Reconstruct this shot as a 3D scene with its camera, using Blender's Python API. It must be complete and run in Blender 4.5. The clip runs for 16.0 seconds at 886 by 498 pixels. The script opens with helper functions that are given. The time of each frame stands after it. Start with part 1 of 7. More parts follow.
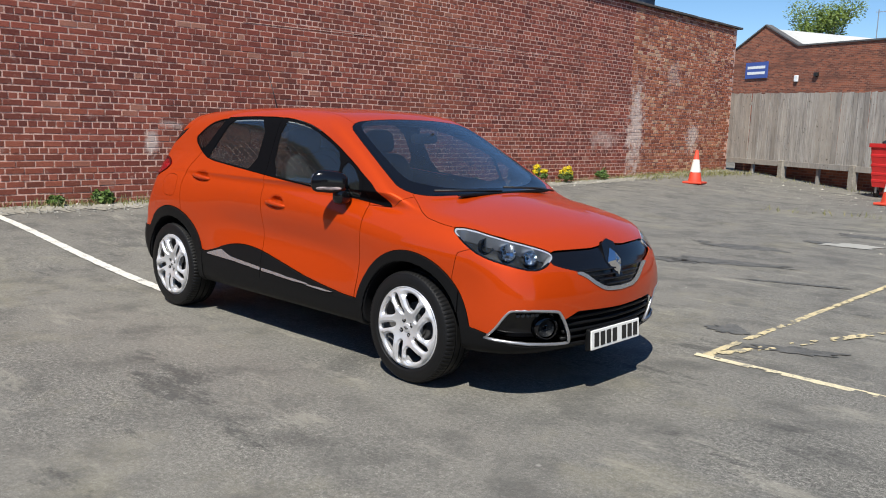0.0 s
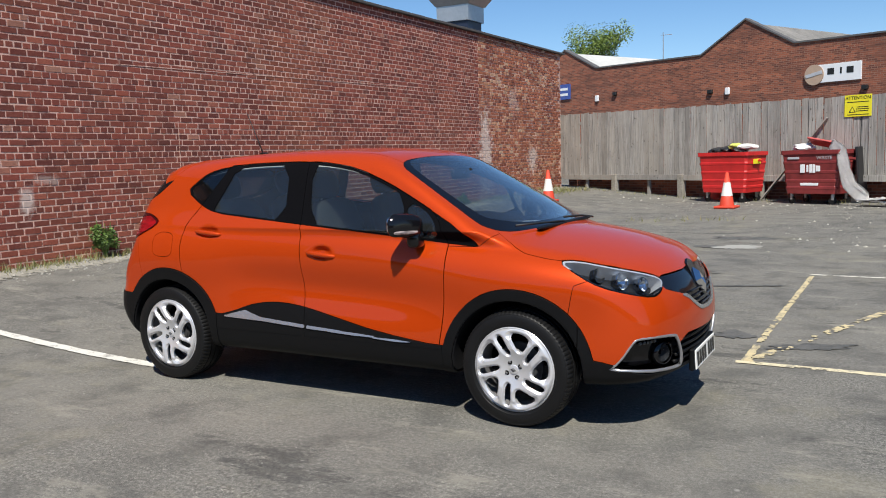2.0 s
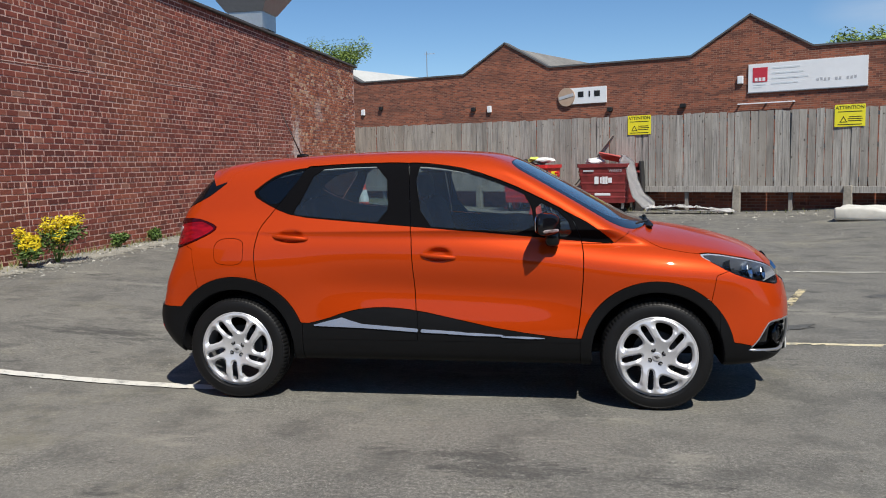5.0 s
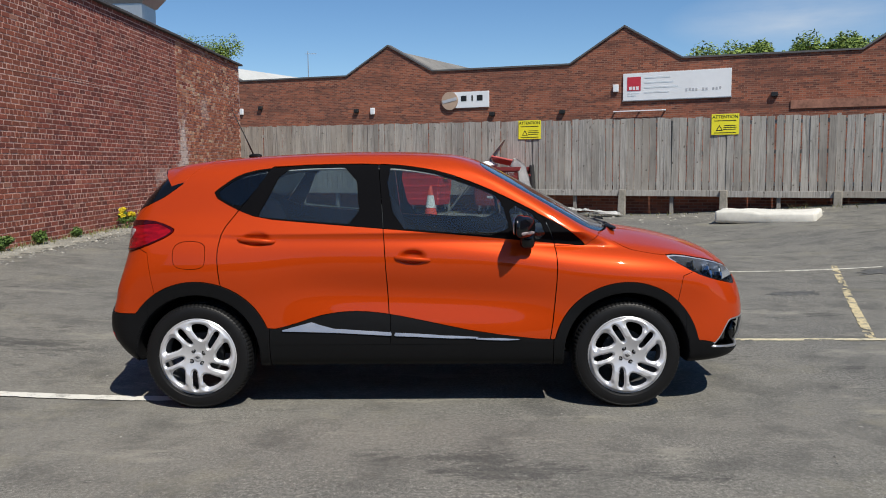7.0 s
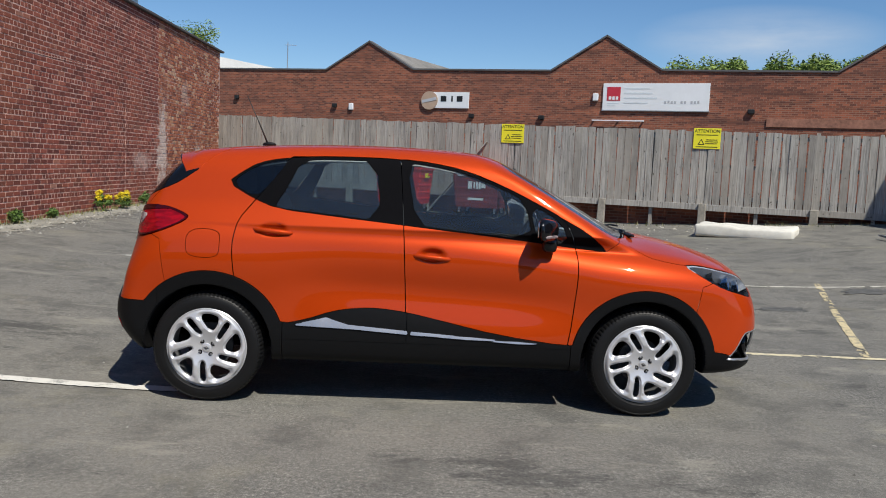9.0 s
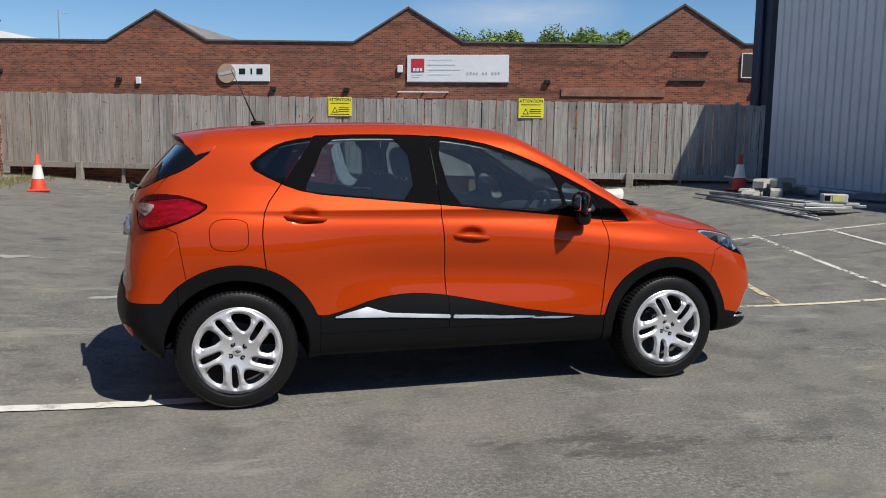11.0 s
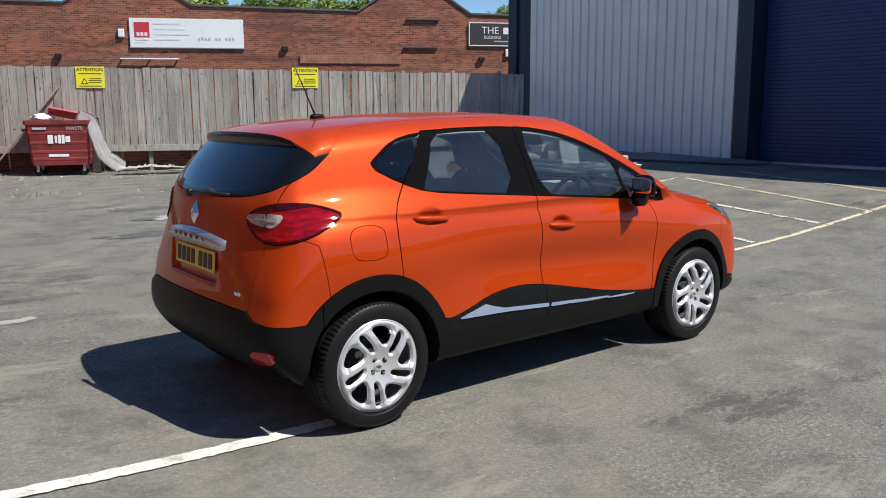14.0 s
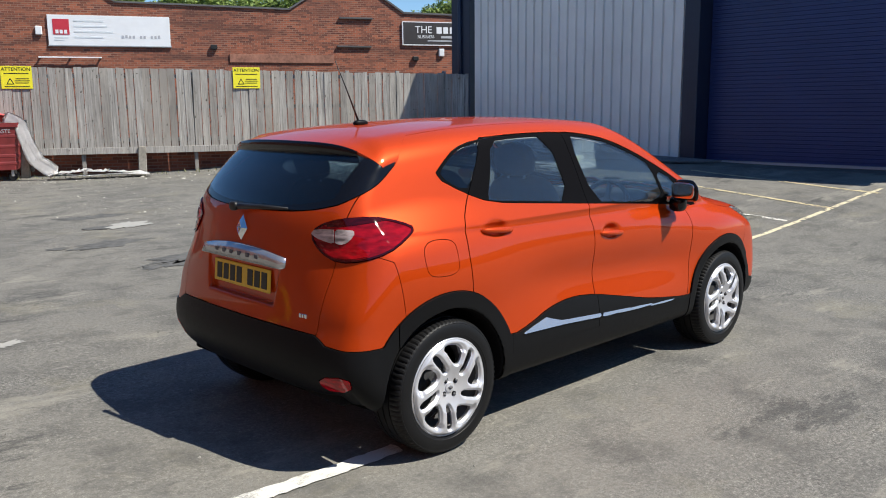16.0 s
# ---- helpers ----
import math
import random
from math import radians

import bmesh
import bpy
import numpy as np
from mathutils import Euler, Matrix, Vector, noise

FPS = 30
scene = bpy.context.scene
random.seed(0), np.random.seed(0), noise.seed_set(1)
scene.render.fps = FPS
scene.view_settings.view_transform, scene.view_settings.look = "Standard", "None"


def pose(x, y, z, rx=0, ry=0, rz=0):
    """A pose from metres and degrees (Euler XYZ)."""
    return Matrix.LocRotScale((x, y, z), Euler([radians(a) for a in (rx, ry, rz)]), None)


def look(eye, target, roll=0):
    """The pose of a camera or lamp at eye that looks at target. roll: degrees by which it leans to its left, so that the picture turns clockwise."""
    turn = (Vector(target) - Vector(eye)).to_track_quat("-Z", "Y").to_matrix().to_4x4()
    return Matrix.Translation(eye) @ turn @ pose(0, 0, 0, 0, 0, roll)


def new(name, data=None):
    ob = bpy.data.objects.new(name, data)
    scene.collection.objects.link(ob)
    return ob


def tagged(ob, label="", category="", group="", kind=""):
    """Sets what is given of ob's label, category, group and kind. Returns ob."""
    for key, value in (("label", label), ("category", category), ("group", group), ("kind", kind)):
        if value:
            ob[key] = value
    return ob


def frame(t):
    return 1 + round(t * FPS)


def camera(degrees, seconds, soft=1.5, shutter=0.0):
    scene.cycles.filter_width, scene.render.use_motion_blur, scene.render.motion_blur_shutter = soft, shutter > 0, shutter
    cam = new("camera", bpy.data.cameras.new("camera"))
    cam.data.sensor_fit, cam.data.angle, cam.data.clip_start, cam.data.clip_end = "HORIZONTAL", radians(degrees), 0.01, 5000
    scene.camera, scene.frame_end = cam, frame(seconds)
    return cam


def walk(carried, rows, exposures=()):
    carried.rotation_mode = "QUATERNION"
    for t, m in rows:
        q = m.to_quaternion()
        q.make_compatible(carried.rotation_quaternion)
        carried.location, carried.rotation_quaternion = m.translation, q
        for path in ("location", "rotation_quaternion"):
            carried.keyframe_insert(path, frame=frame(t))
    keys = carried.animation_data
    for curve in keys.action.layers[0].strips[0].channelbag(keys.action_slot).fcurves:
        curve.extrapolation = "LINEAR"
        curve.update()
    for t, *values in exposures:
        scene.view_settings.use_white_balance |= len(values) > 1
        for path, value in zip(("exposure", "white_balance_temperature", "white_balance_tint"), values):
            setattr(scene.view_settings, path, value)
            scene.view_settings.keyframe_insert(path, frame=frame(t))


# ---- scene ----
cam = camera(56.2, 16.0, soft=1.0)
PATH = [
    (0, (4.569, -4.115, 1.477), (3.227, -2.662, 1.18), 2.0),
    (0.5, (4.23, -4.303, 1.491), (3.005, -2.747, 1.209), 1.9),
    (1, (3.893, -4.528, 1.474), (2.774, -2.888, 1.234), 1.2),
    (1.5, (3.548, -4.742, 1.508), (2.515, -3.043, 1.293), -0.2),
    (2, (3.13, -4.912, 1.495), (2.166, -3.173, 1.273), -1.7),
    (2.5, (2.729, -5.105, 1.483), (1.848, -3.325, 1.247), -2.2),
    (3, (2.357, -5.288, 1.503), (1.584, -3.46, 1.256), -1.8),
    (3.2, (2.219, -5.354, 1.484), (1.485, -3.51, 1.235), -1.8),
    (5.5, (0.612, -5.809, 1.476), (0.386, -3.831, 1.282), -1.3),
    (6, (0.401, -5.818, 1.495), (0.285, -3.83, 1.304), -1.6),
    (6.5, (0.312, -5.807, 1.491), (0.255, -3.818, 1.296), -1.2),
    (7, (0.283, -5.798, 1.483), (0.248, -3.808, 1.279), -0.5),
    (7.5, (0.275, -5.795, 1.483), (0.249, -3.806, 1.267), -0.0),
    (8, (0.248, -5.801, 1.487), (0.218, -3.813, 1.271), 0.6),
    (8.2, (0.216, -5.81, 1.477), (0.185, -3.821, 1.267), 1.1),
    (10.3, (-0.916, -5.492, 1.454), (-0.549, -3.536, 1.255), 3.2),
    (10.5, (-1.091, -5.475, 1.447), (-0.656, -3.534, 1.237), 2.8),
    (11, (-1.519, -5.316, 1.44), (-0.943, -3.418, 1.189), 0.9),
    (11.5, (-1.927, -5.191, 1.466), (-1.215, -3.342, 1.196), -0.7),
    (12, (-2.312, -5.046, 1.516), (-1.471, -3.252, 1.242), -1.4),
    (12.5, (-2.648, -4.829, 1.496), (-1.706, -3.089, 1.199), -0.9),
    (13, (-2.943, -4.603, 1.526), (-1.91, -2.923, 1.194), -0.5),
    (13.5, (-3.246, -4.403, 1.582), (-2.114, -2.793, 1.226), -0.4),
    (14, (-3.503, -4.197, 1.586), (-2.287, -2.644, 1.254), -0.3),
    (14.5, (-3.689, -3.952, 1.637), (-2.387, -2.461, 1.348), -0.6),
    (15, (-3.836, -3.703, 1.621), (-2.439, -2.298, 1.349), -0.9),
    (15.5, (-3.917, -3.59, 1.632), (-2.508, -2.204, 1.326), -1.0),
    (16, (-3.911, -3.554, 1.626), (-2.549, -2.128, 1.29), -0.5),
]
walk(cam, [(t, look(eye, target, roll)) for t, eye, target, roll in PATH], exposures=[(0, 0.40), (3, 0.25), (7, 0.08), (10.5, 0.08), (12.5, 0.20), (16, 0.50)])

# ---- sky, sun ----
SUN_DIR = Vector((0.35, -0.66, 1.0)).normalized()
world = bpy.data.worlds.new("sky")
scene.world = world
world.use_nodes = True
wn, wl = world.node_tree.nodes, world.node_tree.links
wn.clear()
sky = wn.new("ShaderNodeTexSky")
sky.sky_type = "NISHITA"
sky.sun_disc = False
sky.sun_elevation = math.asin(SUN_DIR.z)
sky.sun_rotation = math.atan2(SUN_DIR.x, SUN_DIR.y)
sky.air_density, sky.dust_density, sky.ozone_density = 1.0, 0.0, 3.5
sky.altitude = 1500
wbg = wn.new("ShaderNodeBackground")
wbg.inputs["Strength"].default_value = 0.10
wout = wn.new("ShaderNodeOutputWorld")
hue = wn.new("ShaderNodeHueSaturation")
hue.inputs["Saturation"].default_value = 1.15
wl.new(sky.outputs[0], hue.inputs["Color"])
# one thin streak of cloud, low over the far roofs
sky_dir = wn.new("ShaderNodeTexCoord")
squash = wn.new("ShaderNodeMapping")
squash.inputs["Scale"].default_value = (7.0, 7.0, 34.0)
wisp = wn.new("ShaderNodeTexNoise")
wisp.inputs["Scale"].default_value, wisp.inputs["Detail"].default_value, wisp.inputs["Roughness"].default_value = 1.5, 5.0, 0.6
away = wn.new("ShaderNodeMapping")
away.inputs["Scale"].default_value = (11.0, 11.0, 40.0)
away.inputs["Location"].default_value = (-0.36 * 11.0, -0.921 * 11.0, -0.152 * 40.0)
far = wn.new("ShaderNodeVectorMath")
far.operation = "LENGTH"
core = wn.new("ShaderNodeMapRange")
core.inputs["From Min"].default_value, core.inputs["From Max"].default_value = 1.5, 0.0
core.inputs["To Min"].default_value, core.inputs["To Max"].default_value = 0.0, 0.95
thin = wn.new("ShaderNodeMath")
thin.operation = "MULTIPLY"
veil = wn.new("ShaderNodeMix")
veil.data_type = "RGBA"
veil.inputs[7].default_value = (6.2, 6.7, 7.3, 1)
wl.new(sky_dir.outputs["Generated"], squash.inputs["Vector"])
wl.new(squash.outputs[0], wisp.inputs["Vector"])
wl.new(sky_dir.outputs["Generated"], away.inputs["Vector"])
wl.new(away.outputs[0], far.inputs[0])
wl.new(far.outputs["Value"], core.inputs["Value"])
wl.new(wisp.outputs["Fac"], thin.inputs[0])
wl.new(core.outputs[0], thin.inputs[1])
wl.new(thin.outputs[0], veil.inputs[0])
wl.new(hue.outputs[0], veil.inputs[6])
wl.new(veil.outputs[2], wbg.inputs[0])
wl.new(wbg.outputs[0], wout.inputs[0])
sun_lamp = bpy.data.lights.new("sun", "SUN")
sun_lamp.energy, sun_lamp.angle, sun_lamp.color = 5.0, radians(0.53), (1.0, 0.955, 0.855)
sun = new("sun", sun_lamp)
sun.matrix_world = look((0, 0, 30), Vector((0, 0, 30)) - SUN_DIR)
scene.view_settings.exposure = 0.0


# ---- materials ----
class Mat:
    """A small builder for node materials."""

    def __init__(self, name):
        self.mat = bpy.data.materials.new(name)
        self.mat.use_nodes = True
        self.n, self.l = self.mat.node_tree.nodes, self.mat.node_tree.links
        self.bsdf = self.n["Principled BSDF"]
        self.coord = None

    def set(self, **kw):
        for k, v in kw.items():
            self.bsdf.inputs[k.replace("_", " ").title().replace("Ior", "IOR")].default_value = v
        return self

    def link(self, a, b):
        self.l.new(a, b)

    def place(self):
        if self.coord is None:
            self.coord = self.n.new("ShaderNodeNewGeometry").outputs["Position"]
        return self.coord

    def noise(self, scale, detail=3.0, rough=0.55, stretch=None, seed=0.0):
        t = self.n.new("ShaderNodeTexNoise")
        t.inputs["Scale"].default_value, t.inputs["Detail"].default_value, t.inputs["Roughness"].default_value = scale, detail, rough
        m = self.n.new("ShaderNodeMapping")
        m.inputs["Location"].default_value = (seed, seed * 1.7, seed * 0.6)
        if stretch:
            m.inputs["Scale"].default_value = stretch
        self.link(self.place(), m.inputs["Vector"])
        self.link(m.outputs[0], t.inputs["Vector"])
        return t.outputs["Fac"]

    def ramp(self, fac, stops):
        r = self.n.new("ShaderNodeValToRGB")
        e = r.color_ramp.elements
        while len(e) < len(stops):
            e.new(0.5)
        for el, (p, c) in zip(e, stops):
            el.position, el.color = p, (c if isinstance(c, tuple) else (c, c, c)) + (1,)
        self.link(fac, r.inputs[0])
        return r.outputs[0]

    def mix(self, fac, a, b, blend="MIX"):
        m = self.n.new("ShaderNodeMix")
        m.data_type, m.blend_type = "RGBA", blend
        for sock, v in ((m.inputs[0], fac), (m.inputs[6], a), (m.inputs[7], b)):
            if isinstance(v, (int, float)):
                sock.default_value = v
            elif isinstance(v, tuple):
                sock.default_value = v + (1,)
            else:
                self.link(v, sock)
        return m.outputs[2]

    def math(self, op, a, b=0.0):
        m = self.n.new("ShaderNodeMath")
        m.operation = op
        for sock, v in zip(m.inputs, (a, b)):
            if isinstance(v, (int, float)):
                sock.default_value = v
            else:
                self.link(v, sock)
        return m.outputs[0]

    def colour(self, c):
        if isinstance(c, tuple):
            self.bsdf.inputs["Base Color"].default_value = c + (1,)
        else:
            self.link(c, self.bsdf.inputs["Base Color"])
        return self

    def rough(self, r):
        if isinstance(r, (int, float)):
            self.bsdf.inputs["Roughness"].default_value = r
        else:
            self.link(r, self.bsdf.inputs["Roughness"])
        return self

    def bump(self, height, strength=0.3, distance=0.01):
        b = self.n.new("ShaderNodeBump")
        b.inputs["Strength"].default_value, b.inputs["Distance"].default_value = strength, distance
        self.link(height, b.inputs["Height"])
        self.link(b.outputs[0], self.bsdf.inputs["Normal"])
        return self


def plain(name, c, rough=0.5, metal=0.0, vary=0.12, scale=40.0, bump=0.0, spec=0.5):
    """A plain surface with slight mottling and uneven gloss."""
    m = Mat(name)
    lo, hi = tuple(v * (1 - vary) for v in c), tuple(min(1, v * (1 + vary)) for v in c)
    n = m.noise(scale)
    n2 = m.noise(scale * 0.13, seed=3)
    m.colour(m.ramp(m.math("ADD", m.math("MULTIPLY", n, 0.5), m.math("MULTIPLY", n2, 0.5)), [(0.3, lo), (0.7, hi)]))
    m.rough(m.math("ADD", m.math("MULTIPLY", n2, 0.16), rough - 0.08))
    m.bsdf.inputs["Metallic"].default_value = metal
    m.bsdf.inputs["Specular IOR Level"].default_value = spec
    if bump:
        m.bump(n, bump, 0.002)
    return m.mat


def make_asphalt():
    m = Mat("asphalt")
    grit = m.noise(150, 3, 0.85)
    stone = m.noise(42, 4, 0.85, seed=5)
    patch = m.noise(0.55, 6, 0.6, seed=2)
    wear = m.noise(2.2, 6, 0.72, seed=9)
    mixed = m.math("ADD", m.math("MULTIPLY", stone, 0.5), m.math("MULTIPLY", grit, 0.5))
    base = m.ramp(mixed, [(0.36, (0.020, 0.0195, 0.018)), (0.46, (0.100, 0.097, 0.089)), (0.54, (0.19, 0.184, 0.167)), (0.62, (0.40, 0.385, 0.34)), (0.70, (0.62, 0.60, 0.53))])
    # smooth bound areas, with the stones bare only here and there
    closed = m.ramp(mixed, [(0.38, (0.095, 0.092, 0.085)), (0.5, (0.148, 0.143, 0.131)), (0.62, (0.215, 0.208, 0.188))])
    base = m.mix(m.ramp(m.noise(0.8, 7, 0.75, stretch=(0.7, 1.4, 1), seed=44), [(0.44, 0.30), (0.60, 1.0)]), closed, base)
    c = m.mix(m.ramp(patch, [(0.35, 0.0), (0.7, 0.5)]), base, (0.235, 0.222, 0.19))
    c = m.mix(m.ramp(wear, [(0.47, 0.0), (0.64, 0.62)]), c, (0.078, 0.076, 0.071))
    # bare fretted strips where the binder has worn off
    fret = m.noise(1.3, 7, 0.78, stretch=(0.55, 1.6, 1), seed=14)
    c = m.mix(m.ramp(fret, [(0.56, 0.0), (0.64, 0.5)]), c, (0.30, 0.285, 0.24))
    spots = m.n.new("ShaderNodeTexVoronoi")
    spots.inputs["Scale"].default_value = 1.7
    spots.inputs["Randomness"].default_value = 1.0
    m.link(m.place(), spots.inputs["Vector"])
    c = m.mix(m.ramp(spots.outputs["Distance"], [(0.010, 0.45), (0.030, 0.0)]), c, (0.46, 0.45, 0.41))
    moss = m.noise(0.9, 6, 0.7, seed=21)
    c = m.mix(m.ramp(moss, [(0.54, 0.0), (0.68, 0.35)]), c, (0.26, 0.24, 0.17))
    tar = m.noise(0.9, 7, 0.8, stretch=(0.5, 1.3, 1), seed=31)
    c = m.mix(m.ramp(tar, [(0.585, 0.0), (0.635, 0.62)]), c, (0.045, 0.045, 0.044))
    m.colour(c).rough(m.ramp(stone, [(0.3, 0.95), (0.7, 0.75)]))
    m.bump(m.math("ADD", stone, m.math("MULTIPLY", grit, 0.5)), 0.5, 0.006)
    m.set(specular_ior_level=0.3)
    return m.mat


# lime bloom and old render on the wall: y, z, half width, half height, strength
LIME = [(15.15, 1.5, 0.55, 1.75, 0.85), (18.35, 1.35, 0.5, 0.55, 0.75), (13.7, 1.25, 0.9, 0.3, 0.4), (1.75, 1.1, 0.16, 0.26, 0.8), (2.1, 1.35, 0.25, 0.10, 0.45), (17.0, 3.0, 0.5, 0.5, 0.35)]


def lime_bloom(m, c, white):
    """Pale lime stains with ragged outlines."""
    rag = m.noise(4.5, 6, 0.75, seed=17)
    for y, z, ry, rz, much in LIME:
        p = m.n.new("ShaderNodeMapping")
        p.inputs["Location"].default_value = (0, -y / ry, -z / rz)
        p.inputs["Scale"].default_value = (0, 1 / ry, 1 / rz)
        m.link(m.place(), p.inputs["Vector"])
        d = m.n.new("ShaderNodeVectorMath")
        d.operation = "LENGTH"
        m.link(p.outputs[0], d.inputs[0])
        f = m.math("ADD", d.outputs["Value"], m.math("MULTIPLY", rag, 2.6))
        c = m.mix(m.ramp(m.math("MULTIPLY", f, 0.4), [(0.66, much), (0.86, 0.0)]), c, white)
    return c


RED_BRICK = [(0.0, (0.125, 0.034, 0.028)), (0.25, (0.195, 0.050, 0.038)), (0.55, (0.27, 0.068, 0.048)), (0.8, (0.33, 0.086, 0.058)), (0.975, (0.38, 0.115, 0.075)), (1.0, (0.46, 0.23, 0.165))]
PATCHED_BRICK = [(0.0, (0.18, 0.060, 0.040)), (0.22, (0.34, 0.112, 0.062)), (0.45, (0.45, 0.165, 0.086)), (0.66, (0.37, 0.122, 0.072)), (0.84, (0.54, 0.26, 0.145)), (1.0, (0.64, 0.45, 0.31))]


def make_brick(name, piece, tones):
    """Old dark red northern brick; each brick takes its own tone."""
    m = Mat(name)
    if piece:
        rnd = m.n.new("ShaderNodeObjectInfo").outputs["Random"]
    else:
        rnd = m.n.new("ShaderNodeNewGeometry").outputs["Random Per Island"]
    c = m.ramp(rnd, tones)
    grain = m.noise(160, 4, 0.7)
    face = m.noise(24, 4, 0.7, seed=12)
    soot = m.noise(1.3, 5, 0.6, seed=4)
    warm = m.noise(0.42, 5, 0.65, seed=27)
    c = m.mix(m.ramp(warm, [(0.5, 0.0), (0.66, 0.45)]), c, (0.33, 0.115, 0.06))
    c = m.mix(m.ramp(grain, [(0.35, 0.4), (0.65, 0.0)]), c, (0.11, 0.036, 0.028))
    c = m.mix(m.ramp(face, [(0.52, 0.0), (0.72, 0.35)]), c, (0.36, 0.14, 0.10))
    c = m.mix(m.ramp(soot, [(0.45, 0.0), (0.8, 0.5)]), c, (0.11, 0.045, 0.036))
    band = m.noise(1.6, 6, 0.75, stretch=(1, 0.3, 2.2), seed=33)
    c = m.mix(m.ramp(band, [(0.50, 0.0), (0.66, 0.45)]), c, (0.10, 0.036, 0.030))
    chip = m.noise(48, 5, 0.8, stretch=(1, 0.7, 1.5), seed=19)
    c = m.mix(m.ramp(chip, [(0.56, 0.0), (0.66, 0.6)]), c, (0.095, 0.030, 0.024))
    lime = m.noise(7, 5, 0.7, seed=8)
    c = m.mix(m.ramp(lime, [(0.60, 0.0), (0.76, 0.4)]), c, (0.46, 0.36, 0.31))
    c = lime_bloom(m, c, (0.58, 0.47, 0.42))
    m.colour(c).rough(0.9).bump(m.math("ADD", m.math("MULTIPLY", grain, 0.6), face), 0.6, 0.005)
    m.set(specular_ior_level=0.25)
    return m.mat


def make_mortar():
    m = Mat("mortar")
    n, n2 = m.noise(120, 4, 0.7), m.noise(1.0, 5, 0.65, seed=1)
    c = m.ramp(n, [(0.3, (0.52, 0.315, 0.255)), (0.7, (0.80, 0.53, 0.44))])
    c = m.mix(m.ramp(n2, [(0.45, 0.0), (0.8, 0.6)]), c, (0.30, 0.175, 0.145))
    gone = m.noise(9, 5, 0.8, seed=6)
    c = m.mix(m.ramp(gone, [(0.50, 0.0), (0.60, 0.75)]), c, (0.17, 0.062, 0.046))
    c = lime_bloom(m, c, (0.66, 0.56, 0.51))
    m.colour(c).rough(0.95).bump(n, 0.4, 0.004)
    return m.mat


def make_far_brick():
    """Brickwork seen from far off."""
    m = Mat("brickwork")
    b = m.n.new("ShaderNodeTexBrick")
    b.inputs["Color1"].default_value = (0.36, 0.105, 0.052, 1)
    b.inputs["Color2"].default_value = (0.105, 0.030, 0.020, 1)
    b.inputs["Mortar"].default_value = (0.27, 0.16, 0.115, 1)
    b.inputs["Scale"].default_value = 1.0
    b.inputs["Mortar Size"].default_value = 0.009
    b.inputs["Brick Width"].default_value = 0.225
    b.inputs["Row Height"].default_value = 0.075
    uv = m.n.new("ShaderNodeTexCoord").outputs["Object"]
    sep, com = m.n.new("ShaderNodeSeparateXYZ"), m.n.new("ShaderNodeCombineXYZ")
    m.link(uv, sep.inputs[0])
    m.link(m.math("ADD", sep.outputs[0], sep.outputs[1]), com.inputs[0])
    m.link(sep.outputs[2], com.inputs[1])
    m.link(com.outputs[0], b.inputs["Vector"])
    soot = m.noise(0.5, 5, 0.65, seed=4)
    c = m.mix(m.ramp(soot, [(0.4, 0.0), (0.75, 0.5)]), b.outputs["Color"], (0.14, 0.06, 0.045))
    band = m.noise(1.1, 6, 0.75, stretch=(0.22, 0.22, 2.6), seed=13)
    c = m.mix(m.ramp(band, [(0.48, 0.0), (0.66, 0.7)]), c, (0.075, 0.032, 0.024))
    fresh = m.noise(0.8, 5, 0.7, stretch=(0.4, 0.4, 1.6), seed=19)
    c = m.mix(m.ramp(fresh, [(0.54, 0.0), (0.7, 0.4)]), c, (0.40, 0.14, 0.075))
    m.colour(c).rough(0.9)
    return m.mat


def make_timber(name):
    m = Mat(name)
    rnd = m.n.new("ShaderNodeObjectInfo").outputs["Random"]
    grain = m.noise(30, 6, 0.7, stretch=(1, 1, 0.045))
    blotch = m.noise(2.2, 5, 0.65, stretch=(1, 1, 0.4), seed=6)
    c = m.ramp(grain, [(0.30, (0.12, 0.118, 0.115)), (0.48, (0.29, 0.288, 0.284)), (0.62, (0.41, 0.408, 0.402)), (0.78, (0.58, 0.575, 0.56))])
    c = m.mix(m.ramp(rnd, [(0.0, 0.0), (0.35, 0.08), (0.7, 0.4), (1.0, 0.72)]), c, (0.17, 0.16, 0.15))
    hue = m.n.new("ShaderNodeMath")
    hue.operation = "FRACT"
    m.link(m.math("MULTIPLY", rnd, 7.3), hue.inputs[0])
    c = m.mix(m.ramp(hue.outputs[0], [(0.55, 0.0), (1.0, 0.4)]), c, (0.37, 0.35, 0.32))
    c = m.mix(m.ramp(blotch, [(0.45, 0.0), (0.72, 0.55)]), c, (0.46, 0.445, 0.42))
    knots = m.noise(15, 3, 0.5, stretch=(1, 1, 0.7), seed=11)
    c = m.mix(m.ramp(knots, [(0.67, 0.0), (0.73, 0.85)]), c, (0.06, 0.05, 0.04))
    c = m.mix(1.0, c, (1.0, 0.965, 0.915), "MULTIPLY")
    m.colour(c).rough(0.88).bump(grain, 0.6, 0.006)
    return m.mat


def make_paint():
    """Metallic orange under clear lacquer."""
    m = Mat("orange_paint")
    flake = m.noise(1400, 2, 0.6)
    m.colour(m.ramp(flake, [(0.35, (0.40, 0.037, 0.002)), (0.65, (0.51, 0.050, 0.003))]))
    m.set(metallic=0.24, roughness=0.42, specular_ior_level=0.06, coat_weight=0.65, coat_roughness=0.03, coat_ior=1.5)
    return m.mat


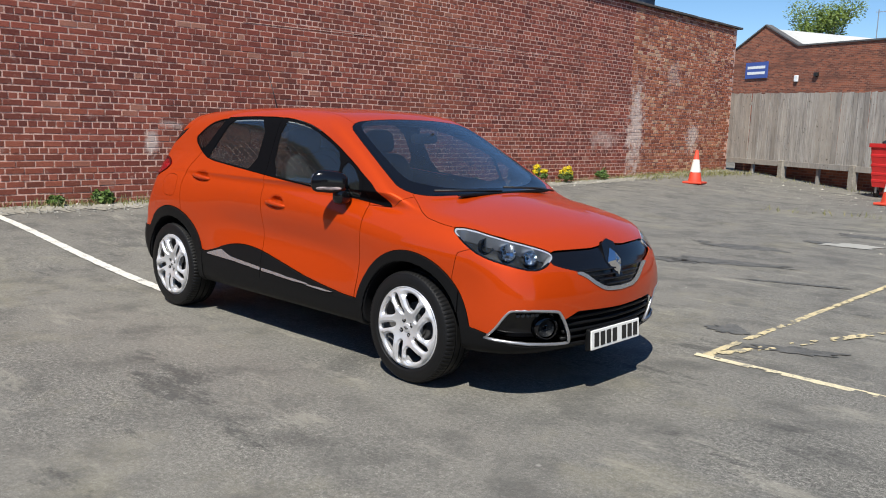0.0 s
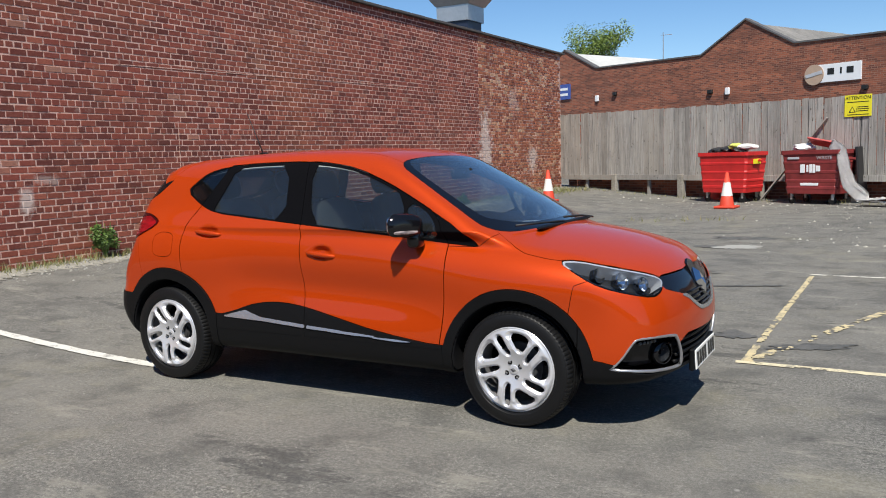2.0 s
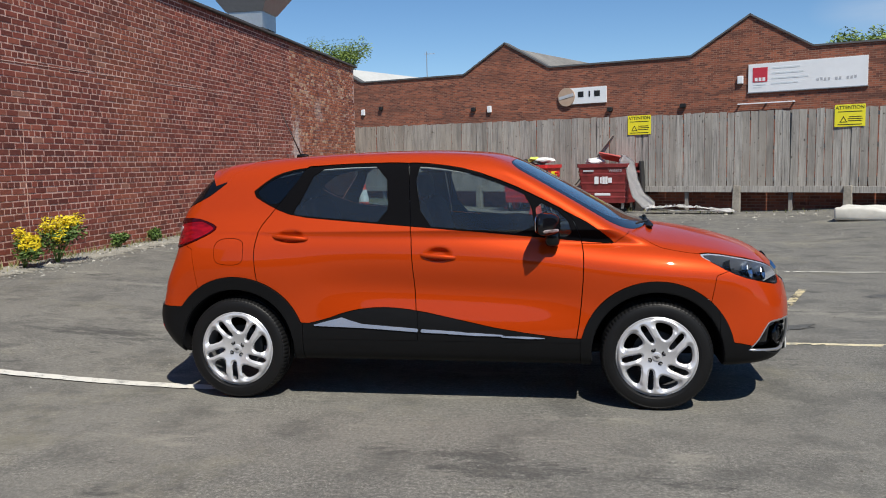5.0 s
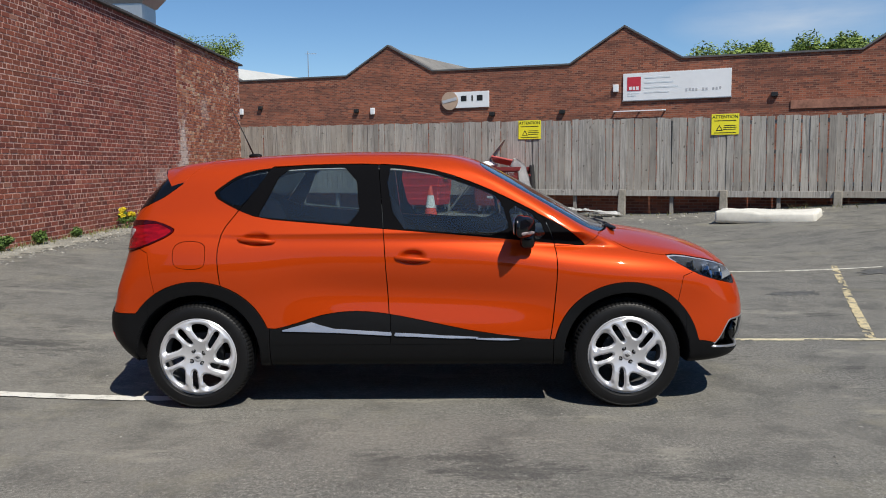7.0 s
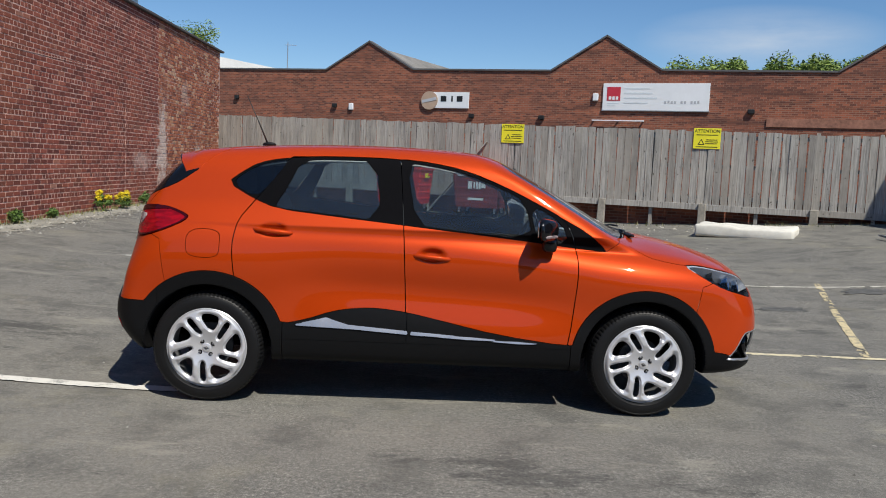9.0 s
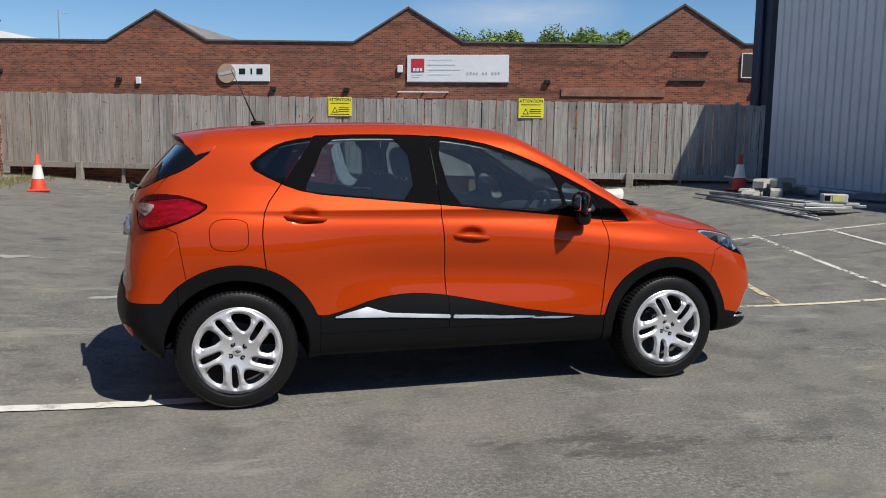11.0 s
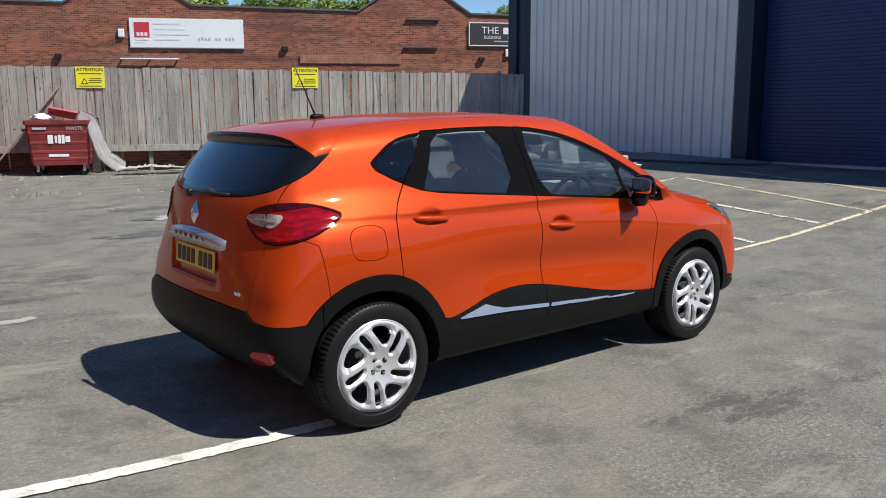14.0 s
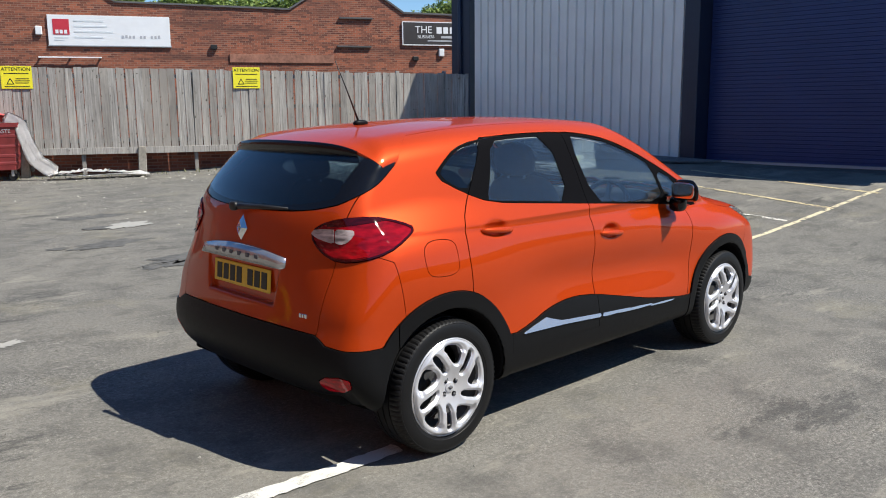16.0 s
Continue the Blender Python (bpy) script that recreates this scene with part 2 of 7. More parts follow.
def make_glass(name, tint, gloss=1.0, dust_haze=0.0):
    """Tinted car glass under a dusty film that also paints in milky sky haze: light passes through, the surface mirrors
    more at a slant.
    """
    m = Mat(name)
    m.n.remove(m.bsdf)
    tr, gl, mx = m.n.new("ShaderNodeBsdfTransparent"), m.n.new("ShaderNodeBsdfGlossy"), m.n.new("ShaderNodeMixShader")
    fr = m.n.new("ShaderNodeLayerWeight")
    fr.inputs["Blend"].default_value = 0.5
    f5 = m.math("ADD", m.math("MULTIPLY", m.math("POWER", fr.outputs["Facing"], 4.0), 0.9), 0.04)
    tr.inputs["Color"].default_value = tint + (1,)
    gl.inputs["Roughness"].default_value = 0.0
    m.link(m.math("MULTIPLY", f5, gloss), mx.inputs[0])
    m.link(tr.outputs[0], mx.inputs[1])
    m.link(gl.outputs[0], mx.inputs[2])
    # pale diffuse film: a dusty surface, plus reflected sky haze put into the colour
    df, film = m.n.new("ShaderNodeBsdfDiffuse"), m.n.new("ShaderNodeMixShader")
    df.inputs["Color"].default_value = (0.55, 0.57, 0.58, 1)
    m.link(m.math("MULTIPLY", m.ramp(m.noise(3.0, 4, 0.6), [(0.3, 0.5), (0.7, 1.0)]), dust_haze), film.inputs[0])
    m.link(mx.outputs[0], film.inputs[1])
    m.link(df.outputs[0], film.inputs[2])
    m.link(film.outputs[0], m.n["Material Output"].inputs["Surface"])
    return m.mat


def make_leaf(name, a, b):
    m = Mat(name)
    rnd = m.n.new("ShaderNodeNewGeometry").outputs["Random Per Island"]
    m.colour(m.ramp(rnd, [(0.0, a), (1.0, b)])).rough(0.6)
    return m.mat


M = {}
M["asphalt"] = make_asphalt()
M["brick_piece"], M["brick"] = make_brick("brick_piece", True, RED_BRICK), make_brick("brick", False, RED_BRICK)
M["brick_old"] = make_brick("brick_weathered", False, PATCHED_BRICK)
M["mortar"] = make_mortar()
M["brickwork"] = make_far_brick()
M["timber"] = make_timber("weathered_timber")
M["paint"] = make_paint()
M["cladding"] = plain("black_plastic", (0.0055, 0.0057, 0.0063), 0.48, scale=300, bump=0.15, spec=0.14)
M["gloss_black"] = plain("gloss_black", (0.005, 0.005, 0.006), 0.10, spec=0.4)
M["pillar"] = plain("satin_black_trim", (0.004, 0.004, 0.005), 0.75, spec=0.03)
M["liner"] = plain("dark_liner", (0.008, 0.008, 0.009), 0.95, spec=0.1)
M["fabric"] = plain("seat_fabric", (0.032, 0.033, 0.037), 0.9, scale=200, bump=0.4)
M["trim_grey"] = plain("grey_trim", (0.10, 0.10, 0.105), 0.7)
M["headlining"] = plain("pale_headlining", (0.45, 0.45, 0.44), 0.9)
M["rubber"] = plain("tyre_rubber", (0.0065, 0.0065, 0.007), 0.5, scale=90, bump=0.3, spec=0.25)
M["alloy"] = plain("silver_wheel_paint", (0.60, 0.60, 0.62), 0.30, 0.45, 0.05)
M["chrome"] = plain("chrome", (0.78, 0.79, 0.80), 0.10, 1.0, 0.03)
M["bright"] = plain("bright_trim", (0.46, 0.46, 0.47), 0.24, 0.75, 0.03)
M["lamp_chrome"] = plain("lamp_chrome", (0.55, 0.57, 0.60), 0.12, 1.0, 0.2)
M["satin"] = plain("satin_silver", (0.50, 0.50, 0.52), 0.34, 0.8, 0.04)
M["glass"] = make_glass("car_glass", (0.80, 0.85, 0.86), 1.3, 0.016)
M["glass_dark"] = make_glass("rear_door_glass", (0.74, 0.81, 0.84), 1.4, 0.016)
M["privacy"] = make_glass("privacy_glass", (0.36, 0.42, 0.46), 1.3, 0.006)
M["lens"] = make_glass("clear_lens", (0.96, 0.97, 0.98), 0.3, 0.0)


def make_lens(name, c, vary):
    """Clear moulded lamp plastic, polished, with flutes behind it."""
    m = Mat(name)
    n = m.noise(16, 2, 0.5, stretch=(1, 1, 3.0))
    m.colour(m.ramp(n, [(0.35, tuple(v * (1 - vary) for v in c)), (0.65, tuple(v * (1 + vary) for v in c))]))
    m.set(roughness=0.03, specular_ior_level=0.45)
    return m.mat


M["red_lens"] = make_lens("red_lens", (0.22, 0.002, 0.006), 0.35)
M["red_bright"] = make_lens("bright_red_lens", (0.34, 0.003, 0.008), 0.4)
M["rose_lens"] = make_lens("rose_clear_lens", (0.26, 0.19, 0.185), 0.5)
M["pale_lens"] = make_lens("pale_clear_lens", (0.27, 0.225, 0.225), 0.6)
M["lamp_inside"] = plain("dark_lamp_housing", (0.012, 0.013, 0.015), 0.5, spec=0.12)
M["smoked"] = make_lens("smoked_red_lens", (0.035, 0.0012, 0.002), 0.3)
M["plate_white"] = plain("white_plate", (0.78, 0.78, 0.76), 0.35, vary=0.04)
M["plate_yellow"] = plain("yellow_plate", (0.72, 0.47, 0.03), 0.35, vary=0.04)
M["black"] = plain("black_print", (0.012, 0.012, 0.012), 0.5)


def make_line(name, c, under=(0.15, 0.148, 0.142), wear=0.42):
    """Worn road paint through which the asphalt shows."""
    m = Mat(name)
    n, g = m.noise(9, 6, 0.75, seed=3), m.noise(150, 3, 0.7)
    f = m.math("ADD", m.math("MULTIPLY", n, 0.65), m.math("MULTIPLY", g, 0.35))
    m.colour(m.mix(m.ramp(f, [(wear, 0.0), (wear + 0.13, 0.95)]), c, under)).rough(0.85).bump(g, 0.4, 0.004)
    return m.mat


M["white_line"] = make_line("white_road_paint", (0.66, 0.64, 0.58), wear=0.51)
M["white_worn"] = make_line("worn_white_road_paint", (0.64, 0.61, 0.54), wear=0.50)
M["yellow_line"] = make_line("yellow_road_paint", (0.60, 0.50, 0.29), wear=0.47)
M["pale_line"] = make_line("faded_yellow_road_paint", (0.66, 0.58, 0.39), wear=0.50)
M["dark_tar"] = make_line("dark_tar", (0.060, 0.060, 0.058), (0.12, 0.118, 0.112))
M["spur"] = plain("weathered_concrete", (0.27, 0.25, 0.215), 0.95, vary=0.35, scale=18)
M["pale_patch"] = plain("pale_concrete", (0.33, 0.325, 0.30), 0.9, scale=30)
M["debris"] = plain("dusty_gravel", (0.27, 0.255, 0.215), 0.95, vary=0.45, scale=25)
M["shed_grey"] = plain("grey_profiled_sheet", (0.76, 0.75, 0.73), 0.5, 0.0, 0.08, 1.5)
M["shed_navy"] = plain("navy_painted_steel", (0.014, 0.021, 0.045), 0.45, scale=6)
M["door_navy"] = plain("navy_shutter", (0.016, 0.032, 0.12), 0.42, scale=1.2, vary=0.2)
M["coping"] = plain("dark_coping", (0.075, 0.07, 0.07), 0.85, scale=12)
M["verge"] = plain("grey_parapet_coping", (0.10, 0.098, 0.10), 0.8, scale=9)
M["roof_pale"] = plain("pale_sheet_roof", (0.50, 0.50, 0.48), 0.7, scale=4)
M["slate"] = plain("grey_roof_tiles", (0.20, 0.19, 0.175), 0.85, vary=0.4, scale=6)
M["steel"] = plain("galvanised_steel", (0.46, 0.47, 0.48), 0.4, 0.75, 0.1, 8)
M["sign_white"] = plain("white_sign", (0.74, 0.75, 0.77), 0.5, vary=0.05, scale=4)
M["sign_red"] = plain("red_sign", (0.50, 0.03, 0.05), 0.5)
M["sign_yellow"] = plain("yellow_sign", (0.80, 0.72, 0.03), 0.5, vary=0.05)
M["sign_blue"] = plain("blue_sign", (0.05, 0.09, 0.32), 0.5)
M["sign_dark"] = plain("dark_sign", (0.04, 0.035, 0.035), 0.5)
M["sign_grey"] = plain("grey_print", (0.42, 0.43, 0.46), 0.6)
M["sign_pale"] = plain("pale_grey_print", (0.62, 0.66, 0.69), 0.6)
M["tan"] = plain("tan_roundel", (0.42, 0.30, 0.22), 0.6)
M["bin_red"] = plain("red_bin_paint", (0.52, 0.022, 0.022), 0.42, vary=0.2, scale=6)
M["bin_maroon"] = plain("faded_maroon_bin_paint", (0.22, 0.030, 0.030), 0.5, vary=0.4, scale=5)
M["cone_red"] = plain("orange_red_cone", (0.62, 0.060, 0.028), 0.6, scale=12)
M["cone_white"] = plain("white_cone_sleeve", (0.75, 0.74, 0.70), 0.6, scale=12)
M["mattress"] = plain("dirty_white_fabric", (0.66, 0.64, 0.58), 0.95, vary=0.2, scale=5)
M["film"] = plain("pale_plastic_sheet", (0.82, 0.81, 0.80), 0.30, vary=0.15, scale=8)
M["leaf"] = make_leaf("green_leaf", (0.035, 0.07, 0.012), (0.12, 0.20, 0.035))
M["tree_leaf"] = make_leaf("fresh_tree_leaf", (0.07, 0.12, 0.02), (0.23, 0.31, 0.06))
M["leaf_dry"] = make_leaf("dry_grass", (0.09, 0.11, 0.03), (0.28, 0.25, 0.11))
M["flower"] = make_leaf("yellow_flower", (0.65, 0.48, 0.01), (0.85, 0.68, 0.02))
M["bark"] = plain("bark", (0.09, 0.065, 0.045), 0.95)


# ---- mesh helpers ----
def part(name, bm, material, parent=None, label="", smooth=False):
    """Links a bmesh (or mesh) as one object under a thing or a part."""
    if isinstance(bm, bpy.types.Mesh):
        me = bm
    else:
        me = bpy.data.meshes.new(name)
        bmesh.ops.recalc_face_normals(bm, faces=bm.faces)
        bm.to_mesh(me)
        bm.free()
    if smooth:
        me.shade_smooth()
    if material is not None and not me.materials:
        me.materials.append(material)
    ob = new(name, me)
    if parent is not None:
        ob.parent = parent
    if label:
        ob["label"] = label
    return ob


def box_bm(size, at=(0, 0, 0), bevel=0.0, bm=None, turn=None, segments=1):
    bm = bm or bmesh.new()
    m = Matrix.Translation(at)
    if turn is not None:
        m = m @ turn
    r = bmesh.ops.create_cube(bm, size=1, matrix=m @ Matrix.Diagonal((*size, 1)))
    if bevel:
        vs = set(r["verts"])
        es = [e for e in bm.edges if e.verts[0] in vs and e.verts[1] in vs]
        bmesh.ops.bevel(bm, geom=es, offset=bevel, segments=segments, affect="EDGES", profile=0.6)
    return bm


def cyl_bm(r1, r2, depth, m=Matrix(), segs=24, bm=None, caps=True):
    bm = bm or bmesh.new()
    bmesh.ops.create_cone(bm, cap_ends=caps, segments=segs, radius1=r1, radius2=r2, depth=depth, matrix=m)
    return bm


def prism_bm(outline, depth, bm=None, m=Matrix(), bevel=0.0):
    """A flat outline in its x-y plane, pulled up by depth along z."""
    bm = bm or bmesh.new()
    lo = [bm.verts.new(m @ Vector((x, y, 0))) for x, y in outline]
    hi = [bm.verts.new(m @ Vector((x, y, depth))) for x, y in outline]
    n = len(outline)
    fs = [bm.faces.new(lo[::-1]), bm.faces.new(hi)]
    for i in range(n):
        fs.append(bm.faces.new((lo[i], lo[(i + 1) % n], hi[(i + 1) % n], hi[i])))
    if bevel:
        bmesh.ops.bevel(bm, geom=list({e for e in fs[1].edges}), offset=bevel, segments=2, affect="EDGES")
    return bm


def lathe_bm(profile, segs=48, bm=None, m=Matrix()):
    """Turns (radius, height) points round z."""
    bm = bm or bmesh.new()
    rings = [[bm.verts.new(m @ Vector((r * math.cos(2 * math.pi * i / segs), r * math.sin(2 * math.pi * i / segs), h))) for i in range(segs)] for r, h in profile]
    for a, b in zip(rings, rings[1:]):
        for i in range(segs):
            bm.faces.new((a[i], a[(i + 1) % segs], b[(i + 1) % segs], b[i]))
    return bm


def tube_bm(points, r, segs=8, bm=None):
    bm = bm or bmesh.new()
    pts = [Vector(p) for p in points]
    rings = []
    for i, p in enumerate(pts):
        d = (pts[min(i + 1, len(pts) - 1)] - pts[max(i - 1, 0)]).normalized()
        s = d.orthogonal().normalized()
        u = d.cross(s)
        rr = r[i] if isinstance(r, (list, tuple)) else r
        rings.append([bm.verts.new(p + rr * (math.cos(2 * math.pi * k / segs) * s + math.sin(2 * math.pi * k / segs) * u)) for k in range(segs)])
    for a, b in zip(rings, rings[1:]):
        k0 = min(range(segs), key=lambda k: (a[0].co - b[k].co).length)
        for k in range(segs):
            bm.faces.new((a[k], a[(k + 1) % segs], b[(k + k0 + 1) % segs], b[(k + k0) % segs]))
    bm.faces.new(rings[0][::-1])
    bm.faces.new(rings[-1])
    return bm


def raw_mesh(name, verts, faces, material):
    me = bpy.data.meshes.new(name)
    me.from_pydata(verts, [], faces)
    me.update()
    me.materials.append(material)
    return me


def thing(name, label, category, group="", at=None, kind=""):
    e = new(name)
    if at is not None:
        e.matrix_basis = at
    return tagged(e, label, category, group, kind)


def text_mesh(s, size, align="CENTER"):
    cu = bpy.data.curves.new("text", "FONT")
    cu.body, cu.size, cu.align_x, cu.align_y, cu.extrude = s, size, align, "CENTER", 0.002
    ob = bpy.data.objects.new("text", cu)
    scene.collection.objects.link(ob)
    me = bpy.data.meshes.new_from_object(ob.evaluated_get(bpy.context.evaluated_depsgraph_get()))
    bpy.data.objects.remove(ob)
    return me


# ---- ground ----
def ease(t):
    t = min(max(t, 0.0), 1.0)
    return t * t * (3 - 2 * t)


def ground_z(x, y):
    """The yard dips gently towards its middle."""
    return 0.25 * ease((-x - 1.5) / 5.1) + 0.44 * ease((x - 4.0) / 7.8) + 0.15 * ease((y + 0.485 * x - 8) / 9.5)


def steps(*spans):
    out = []
    for a, b, n in spans:
        out += [a + (b - a) * i / n for i in range(n)]
    return out + [spans[-1][1]]


def build_ground():
    xs = steps((-1500, -60, 8), (-60, -10, 10), (-10, 16, 104), (16, 60, 10), (60, 1500, 8))
    ys = steps((-1500, -60, 8), (-60, -12, 10), (-12, 24, 120), (24, 60, 10), (60, 1500, 8))
    verts = [(x, y, ground_z(x, y) + (0.006 * noise.noise((x * 0.8, y * 0.8, 0)) if abs(x) < 12 and -10 < y < 20 else 0)) for y in ys for x in xs]
    nx = len(xs)
    faces = [(j * nx + i, j * nx + i + 1, (j + 1) * nx + i + 1, (j + 1) * nx + i) for j in range(len(ys) - 1) for i in range(nx - 1)]
    me = raw_mesh("ground", verts, faces, M["asphalt"])
    me.shade_smooth()
    return tagged(new("ground", me), "grey worn asphalt of the yard with pale chippings", "ground", kind="structure")


ground = build_ground()


def strip(name, a, b, width, mat, label, z=0.008, worn=None, ragged=0.006):
    """A painted line draped over the ground from a to b, flaked away where worn (0 to 1)."""
    a, b = Vector((*a, 0)), Vector((*b, 0))
    d = b - a
    side = Vector((-d.y, d.x, 0)).normalized() * width
    n, m = max(2, int(d.length / 0.035)), 4
    verts, faces = [], []
    rnd = random.Random(round(a.x * 100 + b.y * 37))
    for i in range(n + 1):
        for j in range(m + 1):
            q = a + d * ((i + rnd.uniform(-0.3, 0.3)) / n) + side * (j / m - 0.5)
            q += side * rnd.uniform(-1, 1) * ragged / width
            verts.append((q.x, q.y, ground_z(q.x, q.y) + z))
            if i and j:
                flake = 0.5 + 0.55 * noise.noise((q.x * 2.6, q.y * 2.6, a.x)) + 0.75 * noise.noise((q.x * 17, q.y * 17, a.y))
                if worn is None or flake > worn:
                    k = i * (m + 1) + j
                    faces.append((k, k - 1, k - m - 2, k - m - 1))
    return tagged(new(name, raw_mesh(name, verts, faces, mat)), label, "road marking", kind="structure")


white, yellow = "white painted bay line worn thin on asphalt", "yellow painted bay line worn thin on asphalt"
strip("bay_line_1", (-6.6, -0.58), (-1.45, -0.65), 0.10, M["white_line"], white)
strip("bay_line_2", (2.14, 1.06), (9.6, 0.93), 0.075, M["pale_line"], yellow, 0.005, 0.12)
strip("bay_line_3", (2.2, 1.10), (2.26, 5.35), 0.055, M["yellow_line"], yellow, 0.005, 0.30)
strip("bay_line_4", (2.2, 5.5), (9.2, 5.05), 0.07, M["white_worn"], white, 0.005, 0.20)
strip("bay_line_5", (2.22, 1.10), (3.25, 3.9), 0.08, M["yellow_line"], yellow, 0.006, 0.40)
strip("bay_line_6", (3.74, 1.10), (5.45, 5.6), 0.08, M["yellow_line"], yellow, 0.005, 0.30)
strip("bay_line_7", (5.25, 1.10), (6.7, 5.4), 0.07, M["white_worn"], white, 0.006, 0.40)
strip("bay_line_8", (6.75, 1.10), (7.87, 5.16), 0.07, M["white_worn"], white, 0.006, 0.34)
strip("bay_line_9", (7.8, 0.95), (9.23, 4.92), 0.08, M["yellow_line"], yellow, 0.005, 0.22)
strip("bay_line_10", (9.15, 0.8), (10.4, 4.6), 0.08, M["yellow_line"], yellow, 0.005, 0.22)


def blotch(name, x, y, rx, ry, mat, label, turn=0.0, z=0.005, seed=1):
    """A stain or patch with an uneven outline on the ground."""
    rnd = random.Random(seed)
    n = 64
    rr = [1 + 0.55 * noise.noise((math.cos(k * 6.283 / n) * 1.5 + seed * 3.1, math.sin(k * 6.283 / n) * 1.5, seed)) + 0.5 * noise.noise((math.cos(k * 6.283 / n) * 5 + seed, math.sin(k * 6.283 / n) * 5, seed)) + rnd.uniform(-0.14, 0.14) for k in range(n)]
    verts = [(x, y, ground_z(x, y) + z)]
    for k in range(n):
        u, v = rr[k] * rx * math.cos(k * 6.283 / n), rr[k] * ry * math.sin(k * 6.283 / n)
        px, py = x + u * math.cos(turn) - v * math.sin(turn), y + u * math.sin(turn) + v * math.cos(turn)
        verts.append((px, py, ground_z(px, py) + z))
    faces = [(0, 1 + k, 1 + (k + 1) % n) for k in range(n)]
    return tagged(new(name, raw_mesh(name, verts, faces, mat)), label, "stain", kind="structure")


# ---- old brick wall ----
WALL_X, WALL_END, WALL_START, PIER_Y = -6.6, 20.75, -9.0, 14.95
COURSE, PITCH = 0.0865, 0.238


def build_brick_wall():
    holder = thing("wall_west", "tall old red brick boundary wall with pale mortar", "wall", kind="structure")
    core = box_bm((0.34, WALL_END - WALL_START, 4.62), (WALL_X - 0.17, (WALL_END + WALL_START) / 2, 2.31))
    part("wall_core", core, M["mortar"], holder, "pale crumbling mortar joints")
    box = [(-0.5, -0.5), (0.5, -0.5), (0.5, 0.5), (-0.5, 0.5)]
    rnd = random.Random(7)
    heaps = {"brick": ([], []), "brick_old": ([], [])}
    shared = {}
    singles = 0
    rows = int(4.6 / COURSE)
    for r in range(rows):
        z = 0.05 + (r + 0.5) * COURSE
        header = r % 4 == 2
        pitch = PITCH / 2 if header else PITCH
        y = WALL_START + (0.0 if r % 2 else PITCH / 2) * (0.5 if header else 1) + rnd.uniform(-0.01, 0.01)
        while y + pitch < WALL_END:
            ln = pitch - rnd.uniform(0.012, 0.020)
            ht = COURSE - rnd.uniform(0.013, 0.019)
            out = 0.0035 + rnd.uniform(-0.0015, 0.0025)
            old = y > PIER_Y + 0.45
            if old:
                out += rnd.uniform(-0.001, 0.008)
            cy, cz = y + pitch / 2, z + rnd.uniform(-0.002, 0.002)
            if 1.9 < cy < 4.3 and 1.3 < cz < 2.9 and singles < 290:
                key = header
                if key not in shared:
                    b = box_bm((0.05, pitch - 0.014, COURSE - 0.014), (0, 0, 0), 0.004)
                    me = bpy.data.meshes.new("brick")
                    bmesh.ops.recalc_face_normals(b, faces=b.faces)
                    b.to_mesh(me)
                    b.free()
                    me.materials.append(M["brick_piece"])
                    shared[key] = me
                ob = new("brick", shared[key])
                ob.parent = holder
                ob.location = (WALL_X + out - 0.025, cy, cz)
                ob.rotation_euler = (rnd.uniform(-0.01, 0.01), 0, rnd.uniform(-0.012, 0.012))
                singles += 1
            else:
                vs, fs = heaps["brick_old" if old else "brick"]
                k = len(vs)
                e = 0.003
                for x, g in ((WALL_X - 0.03, 0.0), (WALL_X + out - e, 0.0), (WALL_X + out, e)):
                    for u, v in box:
                        vs.append((x, cy + u * ln - math.copysign(g + rnd.uniform(-0.001, 0.004), u), cz + v * ht - math.copysign(g + rnd.uniform(-0.001, 0.003), v)))
                for q in (0, 4):
                    for i in range(4):
                        j = (i + 1) % 4
                        fs.append((k + q + i, k + q + j, k + q + 4 + j, k + q + 4 + i))
                fs.append((k + 8, k + 9, k + 10, k + 11))
            y += pitch
    for nm, (vs, fs) in heaps.items():
        ob = new("brickwork", raw_mesh("brickwork", vs, fs, M[nm]))
        ob.parent = holder
        tagged(ob, "weathered patchy red bricks" if nm == "brick_old" else "dark red bricks in pale mortar", kind="stuff")
    # pier bonded into the wall
    pier = bmesh.new()
    for r in range(rows):
        z = 0.05 + (r + 0.5) * COURSE
        cuts = (-0.345, -0.115, 0.115, 0.345) if r % 2 else (-0.345, -0.23, 0.0, 0.23, 0.345)
        for u0, u1 in zip(cuts, cuts[1:]):
            box_bm((0.05, u1 - u0 - rnd.uniform(0.011, 0.018), COURSE - rnd.uniform(0.012, 0.018)), (WALL_X - 0.019 + rnd.uniform(-0.003, 0.004), PIER_Y + 0.2 + (u0 + u1) / 2, z), 0.003, pier)
    part("pier", pier, M["brick_old"], holder, "lime-stained patched brick pier")
    part("pier_core", box_bm((0.04, 0.70, 4.55), (WALL_X - 0.0185, PIER_Y + 0.2, 2.3)), M["mortar"], holder)
    # repointed joints: a long level line and two upright ones
    m = Matrix.Translation((WALL_X + 0.003, 8.4, 3.01)) @ Matrix.Rotation(0.018, 4, "X")
    part("repointed_joint", box_bm((0.008, 10.2, 0.011), (0, 0, 0), 0.0, None), M["mortar"], holder, "long pale repointed mortar joint").matrix_basis = m
    for y, z0, z1 in ((4.39, 0.35, 2.15), (12.61, 0.1, 2.55)):
        part("upright_joint", box_bm((0.008, 0.011, z1 - z0), (WALL_X + 0.002, y, (z0 + z1) / 2)), M["mortar"], holder, "pale upright mortar joint")
    cop = bmesh.new()
    y = WALL_START
